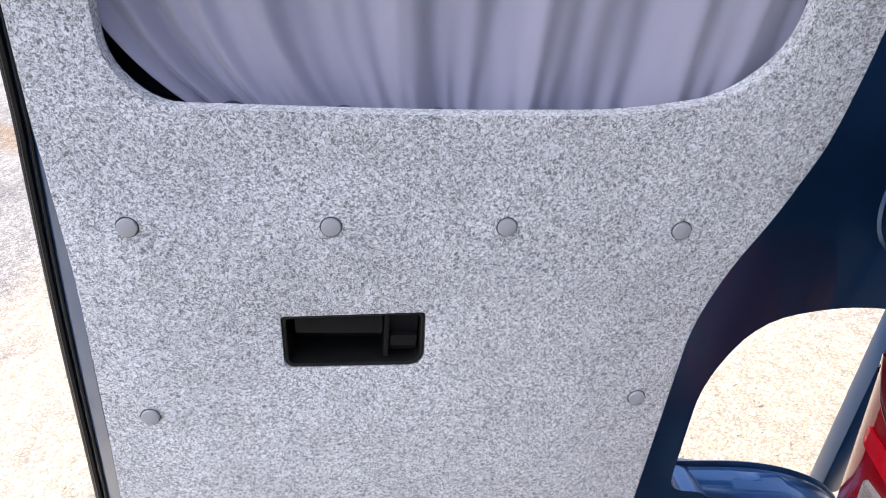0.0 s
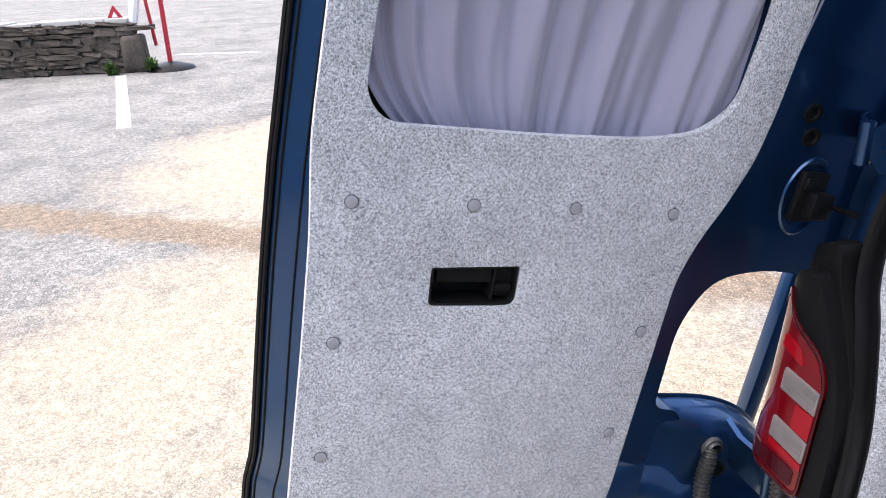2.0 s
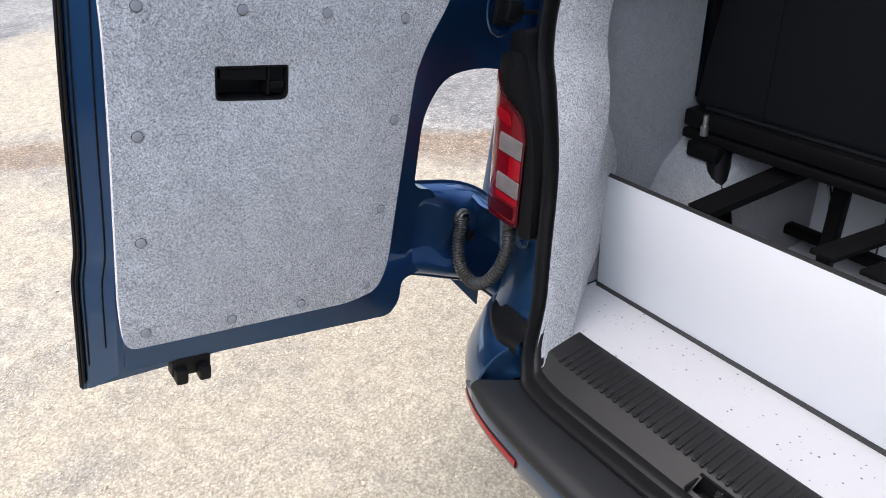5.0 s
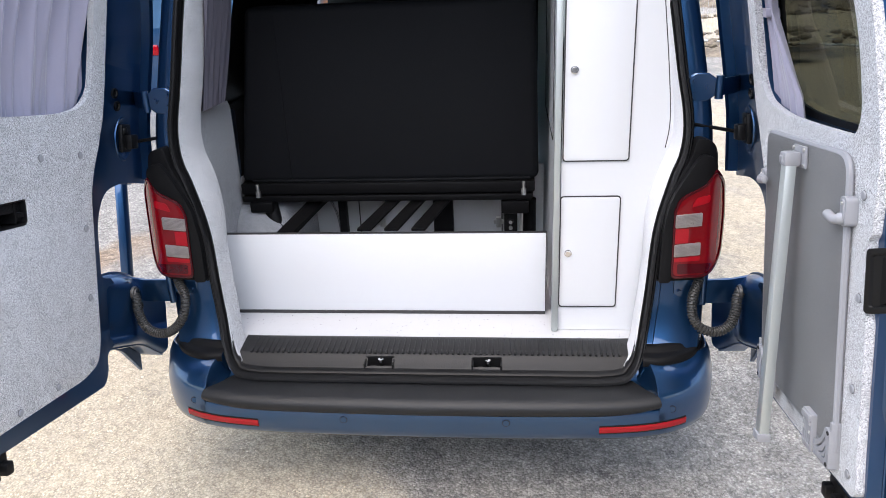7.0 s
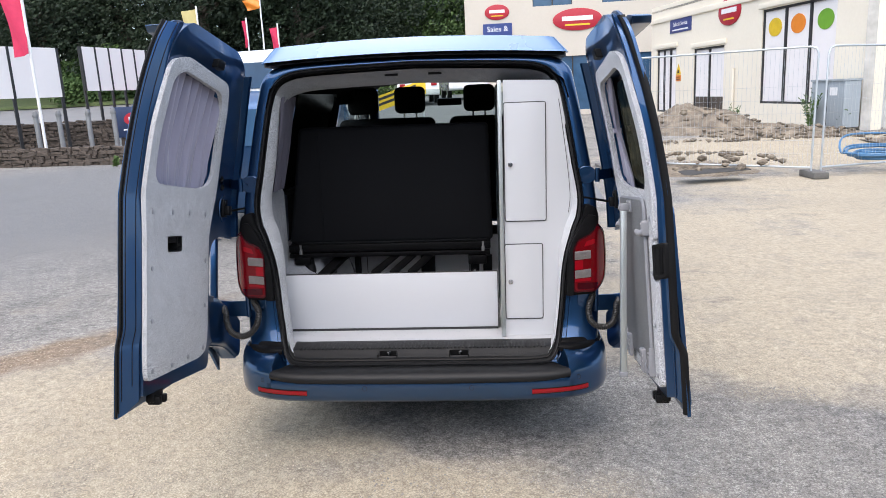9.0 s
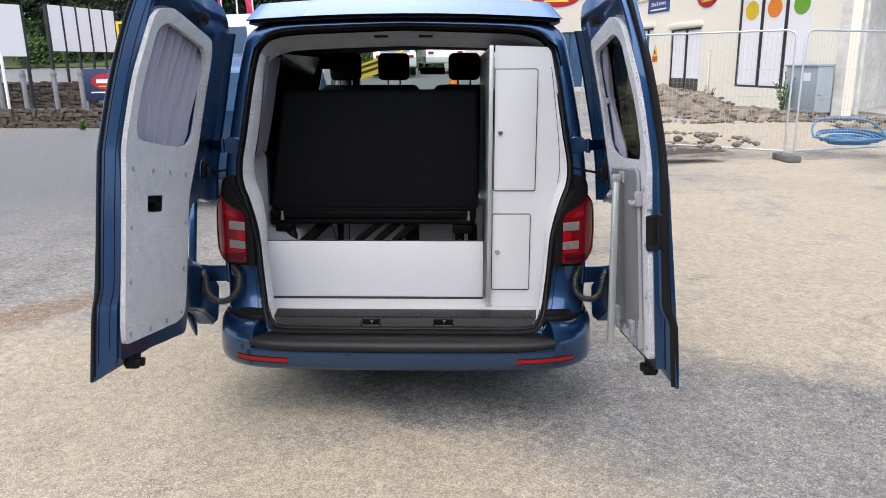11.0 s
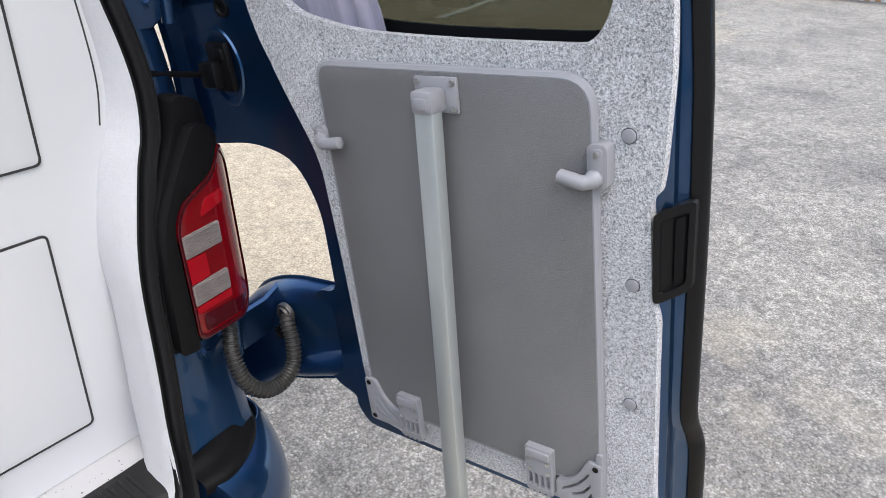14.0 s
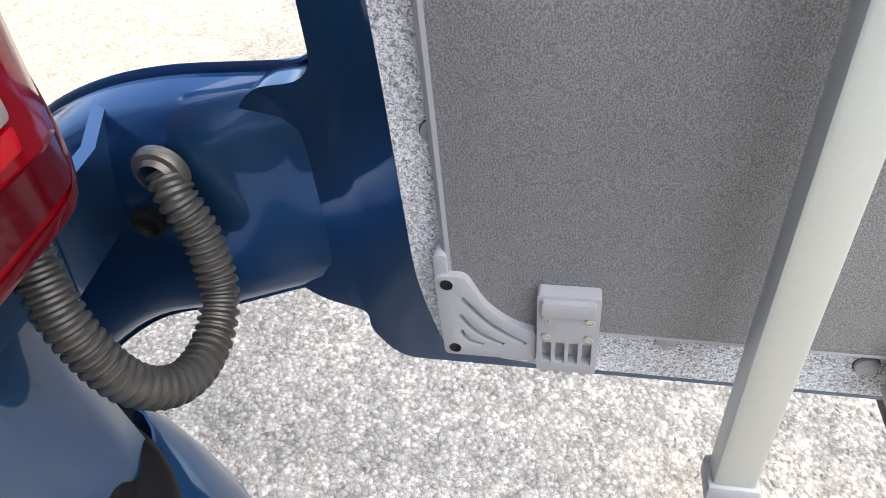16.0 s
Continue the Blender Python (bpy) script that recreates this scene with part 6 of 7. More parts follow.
show = thing("showroom_building", sp(8, 0, 0), "white two-storey showroom with blue windows and red oval signs", "building")
wins = [(11.0, 13.4, 6.65, 8.2), (6.8, 9.2, 6.65, 8.2), (3.0, 5.4, 6.65, 8.2), (6.2, 13.4, .3, 3.6)]
part("wall", slab(rect(0, L, 0, 9), [rect(*w) for w in wins], -.35, 0, sp), WHITEWALL, show)
part("roof", slab(rect(-.3, L + .3, 0, 9.5), [], 9.0, 9.2, lambda s_, z, d: sp(s_, d, -z)), CONCRETE, show)
part("side_wall", slab(rect(0, 9, 0, 9), [], -.3, 0, lambda s_, z, d: Vector((-1.6 - d, 43.5 + s_, z))), WHITEWALL, show)
for s0, s1, z0, z1 in wins:
    w = part("window", slab(rect(s0, s1, z0, z1), [], -.2, -.15, sp), DARKGLASS, show, "blue-tinted window")
    n = 2 if z0 > 3 else 6
    for i in range(n + 1):
        x = s0 + (s1 - s0) * i / n
        part("frame_bar", slab(rect(x - .04, x + .04, z0, z1), [], -.15, -.1, sp), BLACKBAR, w)
for s_, z, rs, rz in ((10.7, 5.75, 1.5, .66), (15.6, 6.45, .76, .46)):
    ov = part("oval_sign", slab(ellipse(s_, z, rs, rz), [], 0, .07, sp, bevel=.02), SIGNRED, show, "red oval sign")
    part("sign_bar", slab(rect(s_ - rs * .62, s_ + rs * .62, z - rz * .1, z + rz * .3), [], .07, .078, sp), WHITELETTER, ov)
    part("sign_bar", slab(rect(s_ - rs * .5, s_ + rs * .5, z - rz * .55, z - rz * .4), [], .07, .078, sp), SIGNYEL, ov)
bb = part("name_board", slab(rect(14.7, 16.5, 4.55, 5.78), [], 0, .06, sp), SIGNBLUE, show, "dark blue name board")
for txt, z in (("Sales &", 5.44), ("Service", 4.90)):
    words(txt, lambda s_, zz, d: sp(31.2 - s_, zz, d), 15.6, z, .46, .062, WHITELETTER, bb)


# ---- mesh site fence
def fence_panel(a, b, h=2.58):
    pl, L = frame_axes(a, b)
    f = thing("site_fence_panel", pl(L / 2, 0, 0), "galvanised mesh site fence panel on a block foot", "fence", "site fence panels")
    part("tube_frame", tube(bmesh.new(), [pl(.04, .12, 0), pl(.04, h - .15, 0), pl(.08, h - .04, 0), pl(.2, h, 0), pl(L - .2, h, 0), pl(L - .08, h - .04, 0), pl(L - .04, h - .15, 0), pl(L - .04, .12, 0)], .021, 8), GALV, f)
    part("bottom_rail", tube(bmesh.new(), [pl(.04, .2, 0), pl(L - .04, .2, 0)], .021, 8), GALV, f)
    bm = bmesh.new()
    for k in range(1, int(L / .09)):
        tube(bm, [pl(k * .09, .2, 0), pl(k * .09, h, 0)], .0022, 3, cap=False)
    for k in range(1, 7):
        tube(bm, [pl(.04, .2 + k * .27, 0), pl(L - .04, .2 + k * .27, 0)], .0022, 3, cap=False)
    part("wire_mesh", bm, GALV, f)["kind"] = "stuff"
    return f


P0, P1 = (3.12, 14.4), (6.91, 11.6)
fence_panel(P0, P1)
fence_panel((7.05, 11.65), (12.9, 13.9))
for x, y in (P1, P0):
    ft = thing("fence_foot", (x, y, 0), "grey concrete block foot of the site fence", "fence foot", "fence feet")
    part("block", boxed(x - .13, x + .17, y - .36, y + .36, 0, .14, .03), EARTHGREY, ft)

# ---- palisade fence
pal = thing("palisade_fence", (11.8, 6, 0), "galvanised steel palisade fence with pointed pales", "fence")
line = curve([(12.3, 13.2), (12.75, 10.9), (13.25, 8.0), (13.6, 4.9), (14.1, 1.5), (15.0, -3.2), (15.9, -8.8)], 30)
pale = bmesh.new()
loft(pale, [[(-.035, 0, z), (-.018, -.012, z), (0, .004, z), (.018, -.012, z), (.035, 0, z)] for z in (.04, 2.2)] + [[(-.035, 0, 2.22), (-.018, -.012, 2.27), (0, .004, 2.38), (.018, -.012, 2.27), (.035, 0, 2.22)]])
pale = part("pale", pale, GALV, pal)
acc, nxt, first = 0.0, 0.0, True
for a, b in zip(line, line[1:]):
    seg = (b - a).length
    while nxt <= acc + seg:
        p = a.lerp(b, (nxt - acc) / seg)
        ang = math.degrees(math.atan2(b.y - a.y, b.x - a.x))
        ob = pale if first else pale.copy()
        if not first:
            scene.collection.objects.link(ob)
        first = False
        ob.matrix_basis = pose(p.x - .03, p.y, 0, 0, random.uniform(-1.2, 1.2), ang)
        nxt += .155
    acc += seg
for z in (.4, 1.85):
    part("rail", tube(bmesh.new(), [(p.x + .02, p.y, z) for p in line], .028, 6), GALV, pal)
for k in range(0, len(line), 22):
    part("post", boxed(line[k].x + .03, line[k].x + .13, line[k].y - .05, line[k].y + .05, 0, 2.1), GALV, pal)
for k, m in ((40, WOOD), (75, WOOD), (110, WOOD)):
    p, q = line[k], line[min(k + 28, len(line) - 1)]
    w = part("timber_board", loft(bmesh.new(), [[(p.x + .18 + dx, p.y, z), (q.x + .18 + dx, q.y, z)] for dx, z in ((0, .02), (0, .27), (.04, .27), (.04, .02))], closed=False), m)
    tagged(w, "orange timber board lying behind the palisade fence", "board")
rub = bmesh.new()
rng = random.Random(3)
for k in range(260):
    t = rng.random() * (len(line) - 2)
    p = line[int(t)]
    r = rng.uniform(.03, .12)
    vs = bmesh.ops.create_icosphere(rub, subdivisions=1, radius=r)["verts"]
    off = Vector((p.x + rng.uniform(.3, 2.5), p.y + rng.uniform(-.3, .3), r * .3))
    for v in vs:
        v.co = Vector((v.co.x * rng.uniform(.8, 1.3), v.co.y, v.co.z * .6)) + off
rub = part("rubble", rub, EARTH, smooth=0)
tagged(rub, "loose stones and rubble behind the fence", "rubble", kind="stuff")

# ---- earth heap, weeds, pipe coil before the workshop
def heap(name, cx, cy, rx, ry, h, label, seed):
    bm = bmesh.new()
    n = 46
    grid = []
    for j in range(n + 1):
        row = []
        for i in range(n + 1):
            u, v = -1 + 2 * i / n, -1 + 2 * j / n
            r = math.hypot(u, v)
            f = max(0, 1 - r * r) ** 1.1
            z = h * f * (0.7 + 0.5 * noise.noise((u * 2.2 + seed, v * 2.2, seed))) + .10 * f ** .4 * noise.noise((u * 9, v * 9 + seed, 1)) + .03 * noise.noise((u * 26, v * 26, seed)) * (f > 0)
            row.append(Vector((cx + u * rx, cy + v * ry, max(-.03, z - .03))))
        grid.append(row)
    loft(bm, grid)
    ob = part(name, bm, EARTH)
    return tagged(ob, label, "earth")


heap("earth_bank", 7.6, 24.0, 2.6, 3.2, .95, "heap of dug brown earth beside the workshop", 2.3)
heap("earth_bank", 9.2, 20.4, 2.4, 1.6, .40, "low heap of dug earth and rubble", 7.7)
heap("earth_bank", 12.5, 16.6, 2.2, 1.5, .32, "low heap of dug earth and rubble", 4.1)
heap("earth_patch", 5.0, 13.6, 1.7, 1.5, .26, "low heap of broken ground by the trench", 9.4)
# flat dark sheet on the ground paints the trench's shaded hollow
pit = slab(rounded([(4.0, 10.95), (5.5, 11.5), (5.3, 11.95), (4.0, 11.75)], .2), [], 0.004, .012, lambda u, v, d: Vector((u, v, d)))
pit = part("trench", pit, MORTAR)
tagged(pit, "flat dark sheet for the shaded hollow of a trench", "trench", kind="structure")
for k in range(7):
    r = .42 + .055 * k
    cx, cy, tilt = 8.3 + .03 * (k % 3), 12.45 + .04 * (k % 2), (.10, .14, .08, .17, .12, .15, .42)[k]
    bm = tube(bmesh.new(), [(cx + r * math.cos(a), cy + .75 * r * math.sin(a), .04 + .022 * k + max(0, tilt * math.sin(a) * (1 + .2 * math.cos(a * 2)))) for a in [math.pi * j / 18 for j in range(-4 if k == 6 else -18, 23 if k == 6 else 18)]], .022, 8)
    c = part("water_pipe", bm, PIPEBLUE)
    tagged(c, "blue plastic water pipe lying in a loose coil", "pipe", "coiled pipes")


def weed(x, y, h, n, seed):
    rng = random.Random(seed)
    w = thing("weed", (x, y, 0), "tall green weed growing at the wall foot", "plant", "weeds")
    st, lv = bmesh.new(), bmesh.new()
    for k in range(n):
        a, t = rng.uniform(0, 6.28), rng.uniform(.1, .45)
        hh = h * rng.uniform(.5, 1)
        pts = [(x + math.cos(a) * t * hh * f ** 1.5, y + math.sin(a) * t * hh * f ** 1.5, hh * f) for f in (0, .3, .6, 1)]
        tube(st, pts, .01, 4)
        for q in range(12):
            f = rng.uniform(.15, 1)
            c = Vector((x + math.cos(a) * t * hh * f ** 1.5, y + math.sin(a) * t * hh * f ** 1.5, hh * f))
            d = Vector((rng.uniform(-1, 1), rng.uniform(-1, 1), rng.uniform(-.2, .8))).normalized() * rng.uniform(.08, .16)
            n_ = d.orthogonal().normalized() * .025
            lv.faces.new([lv.verts.new(p) for p in (c, c + d * .5 + n_, c + d, c + d * .5 - n_)])
    part("stem", st, LEAF, w)
    part("leaves", lv, LEAF, w)["kind"] = "stuff"


clods = bmesh.new()
rng = random.Random(17)
for k in range(520):
    cx, cy, rx, ry, h = rng.choice(((7.6, 24.0, 2.6, 3.2, .75), (9.2, 20.4, 2.4, 1.6, .28), (5.0, 13.3, 1.6, 1.8, .18), (12.5, 16.6, 2.3, 1.6, .2), (7.5, 18.6, 3.2, .5, .03), (11.0, 18.6, 2.5, .5, .03)))
    a, q = rng.uniform(0, 6.283), rng.random() ** .5
    r = rng.uniform(.03, .11)
    vs = bmesh.ops.create_icosphere(clods, subdivisions=1, radius=r)["verts"]
    off = Vector((cx + rx * q * math.cos(a), cy + ry * q * math.sin(a), h * (1 - q * q) + r * .2))
    for w_ in vs:
        w_.co = Vector((w_.co.x * rng.uniform(.8, 1.5), w_.co.y * rng.uniform(.7, 1.2), w_.co.z * rng.uniform(.4, .8))) + off
clods = part("clods", clods, EARTH, smooth=0)
tagged(clods, "broken clods and stones over the dug ground", "rubble", kind="stuff")
weed(10.6, 21.6, 1.5, 16, 1)
weed(11.2, 20.6, .7, 14, 2)
weed(13.6, 19.2, .8, 18, 3)
weed(9.4, 25.5, .8, 10, 4)
weed(-13.55, -1.95, .22, 14, 31)
weed(-13.6, -2.6, .18, 12, 32)
weed(-14.2, -4.6, .16, 12, 33)
weed(14.6, 18.6, .6, 12, 6)
for k, (x, y) in enumerate(((-11.8, 18.7), (-10.6, 18.9))):
    weed(x, y, .35, 10, 20 + k)


# ---- dry stone walls
def stone_wall(a, b, h, depth, seed, label):
    """A rubble wall of separate stones over a dark core."""
    pl, L = frame_axes(a, b)
    rng = random.Random(seed)
    wall = thing("stone_wall", pl(L / 2, 0, 0), label, "wall", kind="structure")
    part("core", slab(rect(0, L, 0, h - .05), [], -depth, -.04, pl), MORTAR, wall)
    protos = []
    for k in range(8):
        bm = boxed(-.5, .5, -.5, .5, -.5, .5, .14, 1)
        for v in bm.verts:
            v.co += Vector([rng.uniform(-.12, .12) for _ in range(3)])
        ob = part("stone", bm, STONE, wall, smooth=0)
        protos.append(ob.data)
        bpy.data.objects.remove(ob)
    z = 0.0
    while z < h - .04:
        rowh = rng.uniform(.055, .15)
        s_ = -rng.uniform(0, .2)
        while s_ < L:
            w = rng.uniform(.10, .30) if rng.random() < .5 else rng.uniform(.25, .62)
            hh = min(rowh * rng.uniform(.8, 1.45), h - z + rng.uniform(-.02, .06))
            ob = new("stone", rng.choice(protos))
            ob.parent = wall
            m = Matrix.Translation(pl(s_ + w / 2, z + hh / 2, -.06 + rng.uniform(-.035, .035)))
            t = (Vector((*b, 0)) - Vector((*a, 0))).normalized()
            rot = Matrix.Rotation(math.atan2(t.y, t.x) + rng.uniform(-.05, .05), 4, "Z") @ Matrix.Rotation(rng.uniform(-.13, .13), 4, "Y")
            ob.matrix_parent_inverse = world_of(wall).inverted()
            ob.matrix_basis = m @ rot @ Matrix.Diagonal((w * .97, .22, hh * .95, 1))
            s_ += w
        z += rowh
    return wall


stone_wall((-17.5, 20.4), (-6.2, 18.9), .62, .4, 11, "low dark rubble stone wall at the yard's edge")
stone_wall((-15.6, -8.6), (-13.75, -2.35), .85, .4, 12, "dark rubble stone wall across the yard")


# ---- hoardings, banner, road signs and flags beyond the wall
def hoarding(a, b, z0, z1, panels, label):
    pl, L = frame_axes(a, b)
    h = thing("hoarding", pl(L / 2, 0, 0), label, "hoarding", "hoardings")
    for k in range(panels):
        part("board", slab(rect(L * k / panels + .05, L * (k + 1) / panels - .05, z0, z1), [], 0, .05, pl), PANELW, h)
    for k in range(panels + 1):
        x = L * k / panels
        part("post", slab(rect(x - .06, x + .06, .05, z1), [], -.06, .0, pl), BLACKBAR, h)
        part("post_face", slab(rect(x - .05, x + .05, z0, z1), [], .0, .06, pl), BLACKBAR, h)
    return h


hoarding((-16.83, 26.2), (-16.04, 30.2), 2.6, 4.4, 5, "row of white boards on black posts")
hoarding((-17.6, 19.9), (-16.13, 23.4), 2.35, 4.15, 2, "pair of white boards on black posts")
DULLSTEEL = material("dull_galvanised_steel", (0.20, 0.205, 0.21), 0.6, 0.2, (0.15, 0.155, 0.16), 4, 50, 0.7)
for x, y in ((-15.3, 21.6), (-14.2, 21.6), (-13.2, 21.5), (-16.3, 21.8), (-11.4, 21.6)):
    bl = thing("bollard", (x, y, 0), "grey galvanised steel bollard", "bollard", "bollards")
    part("post", tube(bmesh.new(), [(x, y, 0), (x, y, 1.80), (x, y, 1.86)], .1, 12, radii=[.085, .085, .05]), DULLSTEEL, bl)
    part("collar", tube(bmesh.new(), [(x, y, 1.66), (x, y, 1.74)], .105, 12), DULLSTEEL, bl)
stone_wall((-21, 21.9), (-14.4, 24.5), 1.4, .4, 13, "further rubble stone wall beside the road")

pl, L = frame_axes((-13.6, 22.1), (-9.0, 22.2))
ban = thing("banner_board", pl(2.3, 0, 0), "navy blue banner board with red oval sign and white notice", "banner")
part("board", slab(rect(0, L, .78, 1.87), [], 0, .04, pl, bevel=.01), NAVY, ban)
for x in (.15, 2.3, L - .15):
    part("post", tube(bmesh.new(), [pl(x, 0, -.06), pl(x, 1.8, -.06)], .05, 8), GALV, ban)
ov = part("oval_sign", slab(ellipse(1.02, 1.42, .56, .28), [], .04, .055, pl), SIGNRED, ban, "red oval sign")
part("sign_bar", slab(rect(.64, 1.40, 1.37, 1.51), [], .055, .06, pl), WHITELETTER, ov)
part("sign_bar", slab(rect(.70, 1.34, 1.24, 1.28), [], .055, .06, pl), SIGNYEL, ov)
part("text_bar", slab(rect(.40, 1.65, 1.03, 1.08), [], .04, .045, pl), WHITELETTER, ban)
nt = part("notice", slab(rounded(rect(1.80, 2.75, .85, 1.78), .06), [], .04, .05, pl), WHITELETTER, ban, "white notice with a red text panel")
part("text_panel", slab(rect(1.86, 2.69, .92, 1.30), [], .05, .055, pl), SIGNRED, nt)
for k in range(3):
    part("text_bar", slab(rect(1.92, 2.63 - .1 * (k == 2), 1.20 - .11 * k, 1.24 - .11 * k), [], .055, .058, pl), WHITELETTER, nt)
part("symbol_ring", slab(ellipse(2.25, 1.54, .15, .15), [ellipse(2.25, 1.54, .11, .11)], .05, .055, pl), BLACKBAR, nt)
part("symbol_bar", slab([(2.15, 1.62), (2.17, 1.64), (2.35, 1.46), (2.33, 1.44)], [], .05, .056, pl), BLACKBAR, nt)

# road climbing behind the walls, with a grass verge
ASPHALT = material("grey_road_asphalt", (0.14, 0.14, 0.145), 0.9, 0, (0.19, 0.19, 0.192), 1.0, 40, 0.6)
GRASS = material("verge_grass", (0.045, 0.07, 0.02), 0.9, 0, (0.08, 0.10, 0.035), 2, 30, 0.8, bump=0.4)
rd = part("road", loft(bmesh.new(), [[Vector((x, y, z)) for x in (-60, -40, -20, -12.5)] for y, z in ((24.6, .0), (24.7, .95), (30, 1.35), (40, 1.9), (46, 2.2))]), ASPHALT)
tagged(rd, "grey asphalt road climbing beyond the walls", "road", kind="structure")
vg = part("verge", loft(bmesh.new(), [[Vector((x, y, z + .03)) for x in (-60, -17.5, -12.6)] for y, z in ((42.0, 2.02), (42.1, 2.2), (44, 2.6), (46, 3.2))]), GRASS)
tagged(vg, "mown grass verge beside the road", "grass", kind="structure")
for (xa, ya), (xb, yb) in (((-16.5, 25.4), (-13.0, 26.6)), ((-15.9, 28.2), (-13.0, 29.0))):
    ln = part("road_marking", loft(bmesh.new(), [[Vector((xa, ya + d, 1.0 + (ya + d - 24.7) * .0755)), Vector((xb, yb + d, 1.0 + (yb + d - 24.7) * .0755))] for d in (0, .14)]), LINEPAINT)
    tagged(ln, "white painted road line", "marking", kind="structure")

pl, L = frame_axes((-14.35, 27.0), (-12.5, 27.0))
rs = thing("road_sign", pl(.9, 1.1, 0), "black and yellow road sign with blue disc and white chevron", "road sign")
part("board", slab(rect(0, L, 2.85, 3.70), [], 0, .05, pl), BLACKBAR, rs)
part("border", slab(rect(-.04, L + .04, 2.81, 3.74), [rect(.07, L - .07, 2.92, 3.63)], .05, .06, pl), SIGNYEL, rs)
part("disc", slab(ellipse(.52, 3.28, .27, .27), [], .05, .06, pl), SIGNBLUE, rs, "blue disc with a white arrow")
part("arrow", slab([(.32, 3.28), (.47, 3.41), (.47, 3.33), (.72, 3.33), (.72, 3.23), (.47, 3.23), (.47, 3.15)], [], .06, .066, pl), WHITELETTER, rs)
part("chevron", slab([(1.05, 3.28), (1.30, 3.53), (1.55, 3.53), (1.30, 3.28), (1.55, 3.03), (1.30, 3.03)], [], .05, .06, pl), WHITELETTER, rs)
for x in (.3, 1.55):
    part("post", tube(bmesh.new(), [pl(x, .9, -.05), pl(x, 3.7, -.05)], .05, 8), GALV, rs)
yb = thing("keep_left_bollard", (-13.6, 26.6, 1.08), "yellow road bollard with a blue disc", "bollard")
part("body", boxed(-13.78, -13.42, 26.5, 26.7, 1.08, 2.72, .05), SIGNYEL, yb)
part("disc", slab(ellipse(0, 0, .12, .12), [], 0, .02, lambda u, v, d: Vector((-13.6 + u, 26.5 - d, 2.5 + v))), SIGNBLUE, yb)


def flag(x, y, h, w, z0, z1, mat, label):
    f = thing("flag_pole", (x, y, 0), label, "flag", "flags")
    part("pole", tube(bmesh.new(), [(x, y, 0), (x, y, h)], .05, 8), WHITELETTER, f)
    bm = loft(bmesh.new(), [[Vector((x - t * w * (1 - .25 * k / 8), y + .10 * math.sin(t * 5 + k * .6), z1 + (z0 - z1) * k / 8 - .1 * t)) for t in (0, .2, .4, .6, .8, 1)] for k in range(9)])
    part("cloth", bm, mat, f)
    return f


flag(-15.44, 35.4, 6.9, .8, 4.0, 6.75, CREAMCLOTH, "cream advertising flag on a white pole")
flag(-14.2, 39.5, 6.6, .25, 5.0, 6.5, PINK, "pink advertising flag on a white pole")
flag(-14.4, 43.0, 12.0, 1.1, 7.5, 8.1, SIGNORANGE, "orange flag on a tall white pole")
flag(-13.3, 42.6, 6.5, .5, 4.9, 6.3, PINK, "pink advertising flag on a white pole")
flag(-15.1, 20.3, 9.5, .75, 3.75, 5.9, PINK, "large pink advertising flag on a white pole")

# ---- parked vehicles
TYRE = SEAL


def car(x, y, z, ang, body, length, width, height, label, van_like=False):
    c = thing("parked_van" if van_like else "parked_car", (x, y, z), label, "van" if van_like else "car", "parked vehicles")
    m = pose(x, y, z, 0, 0, ang)
    hl, hw = length / 2, width / 2
    if van_like:
        side = [(-hl, .35), (-hl, height * .9), (-hl + .25, height), (hl * .45, height), (hl * .72, height * .62), (hl * .98, height * .45), (hl, .35)]
        glass = [(hl * .42, height * .62), (hl * .46, height * .9), (hl * .66, height * .62)]
    else:
        side = [(-hl, .35), (-hl + .05, height * .62), (-hl * .72, height * .68), (-hl * .45, height * .97), (0, height), (hl * .2, height * .95), (hl * .5, height * .66), (hl * .93, height * .55), (hl, .4)]
        glass = [(-hl * .62, height * .68), (-hl * .42, height * .93), (0, height * .95), (hl * .17, height * .91), (hl * .42, height * .67)]
    part("body", slab(rounded(side, .12), [], -hw, hw, lambda u, v, d: m @ Vector((u, d * (1 - .12 * max(0, v / height - .55)), v)), bevel=.08, seg=3), body, c)
    for sgn in (-1, 1):
        part("side_glass", slab(rounded(glass, .05), [], 0, .012, lambda u, v, d: m @ Vector((u, sgn * (hw + d - .0) * (1 - .12 * max(0, v / height - .55)), v))), DARKGLASS, c)
        for wx in (-hl * .62, hl * .62):
            wb = tube(bmesh.new(), [m @ Vector((wx, sgn * (hw - .18), .32)), m @ Vector((wx, sgn * (hw + .01), .32))], .32, 20)
            w = part("wheel", wb, TYRE, c)
            part("rim", tube(bmesh.new(), [m @ Vector((wx, sgn * (hw + .005), .32)), m @ Vector((wx, sgn * (hw + .02), .32))], .2, 16), STEEL, w)
        part("lamp", boxed(-.05, .05, -.12, .12, -.06, .06, .02), REDREF, c).matrix_basis = m @ pose(-hl + .03, sgn * hw * .75, height * .52)
    part("rear_glass", slab(rect(-hw * .7, hw * .7, height * .64, height * .88), [], 0, .02, lambda u, v, d: m @ Vector((-hl - d + (.3 if not van_like else .0) * max(0, (v / height - .62) * 3), u, v))), DARKGLASS, c)
    return c


car(-13.4, 27.2 + 1.6, 1.22, 185, CARRED, 4.0, 1.7, 1.45, "red hatchback car standing on the road")
car(-5.6, 18.6, 0.4, 80, CARWHITE, 6.2, 2.1, 2.75, "white panel van parked beyond the camper", True)
car(-3.25, 8.4, 0.0, 90, BLUE, 4.7, 1.9, 1.98, "dark blue van parked ahead of the camper", True)
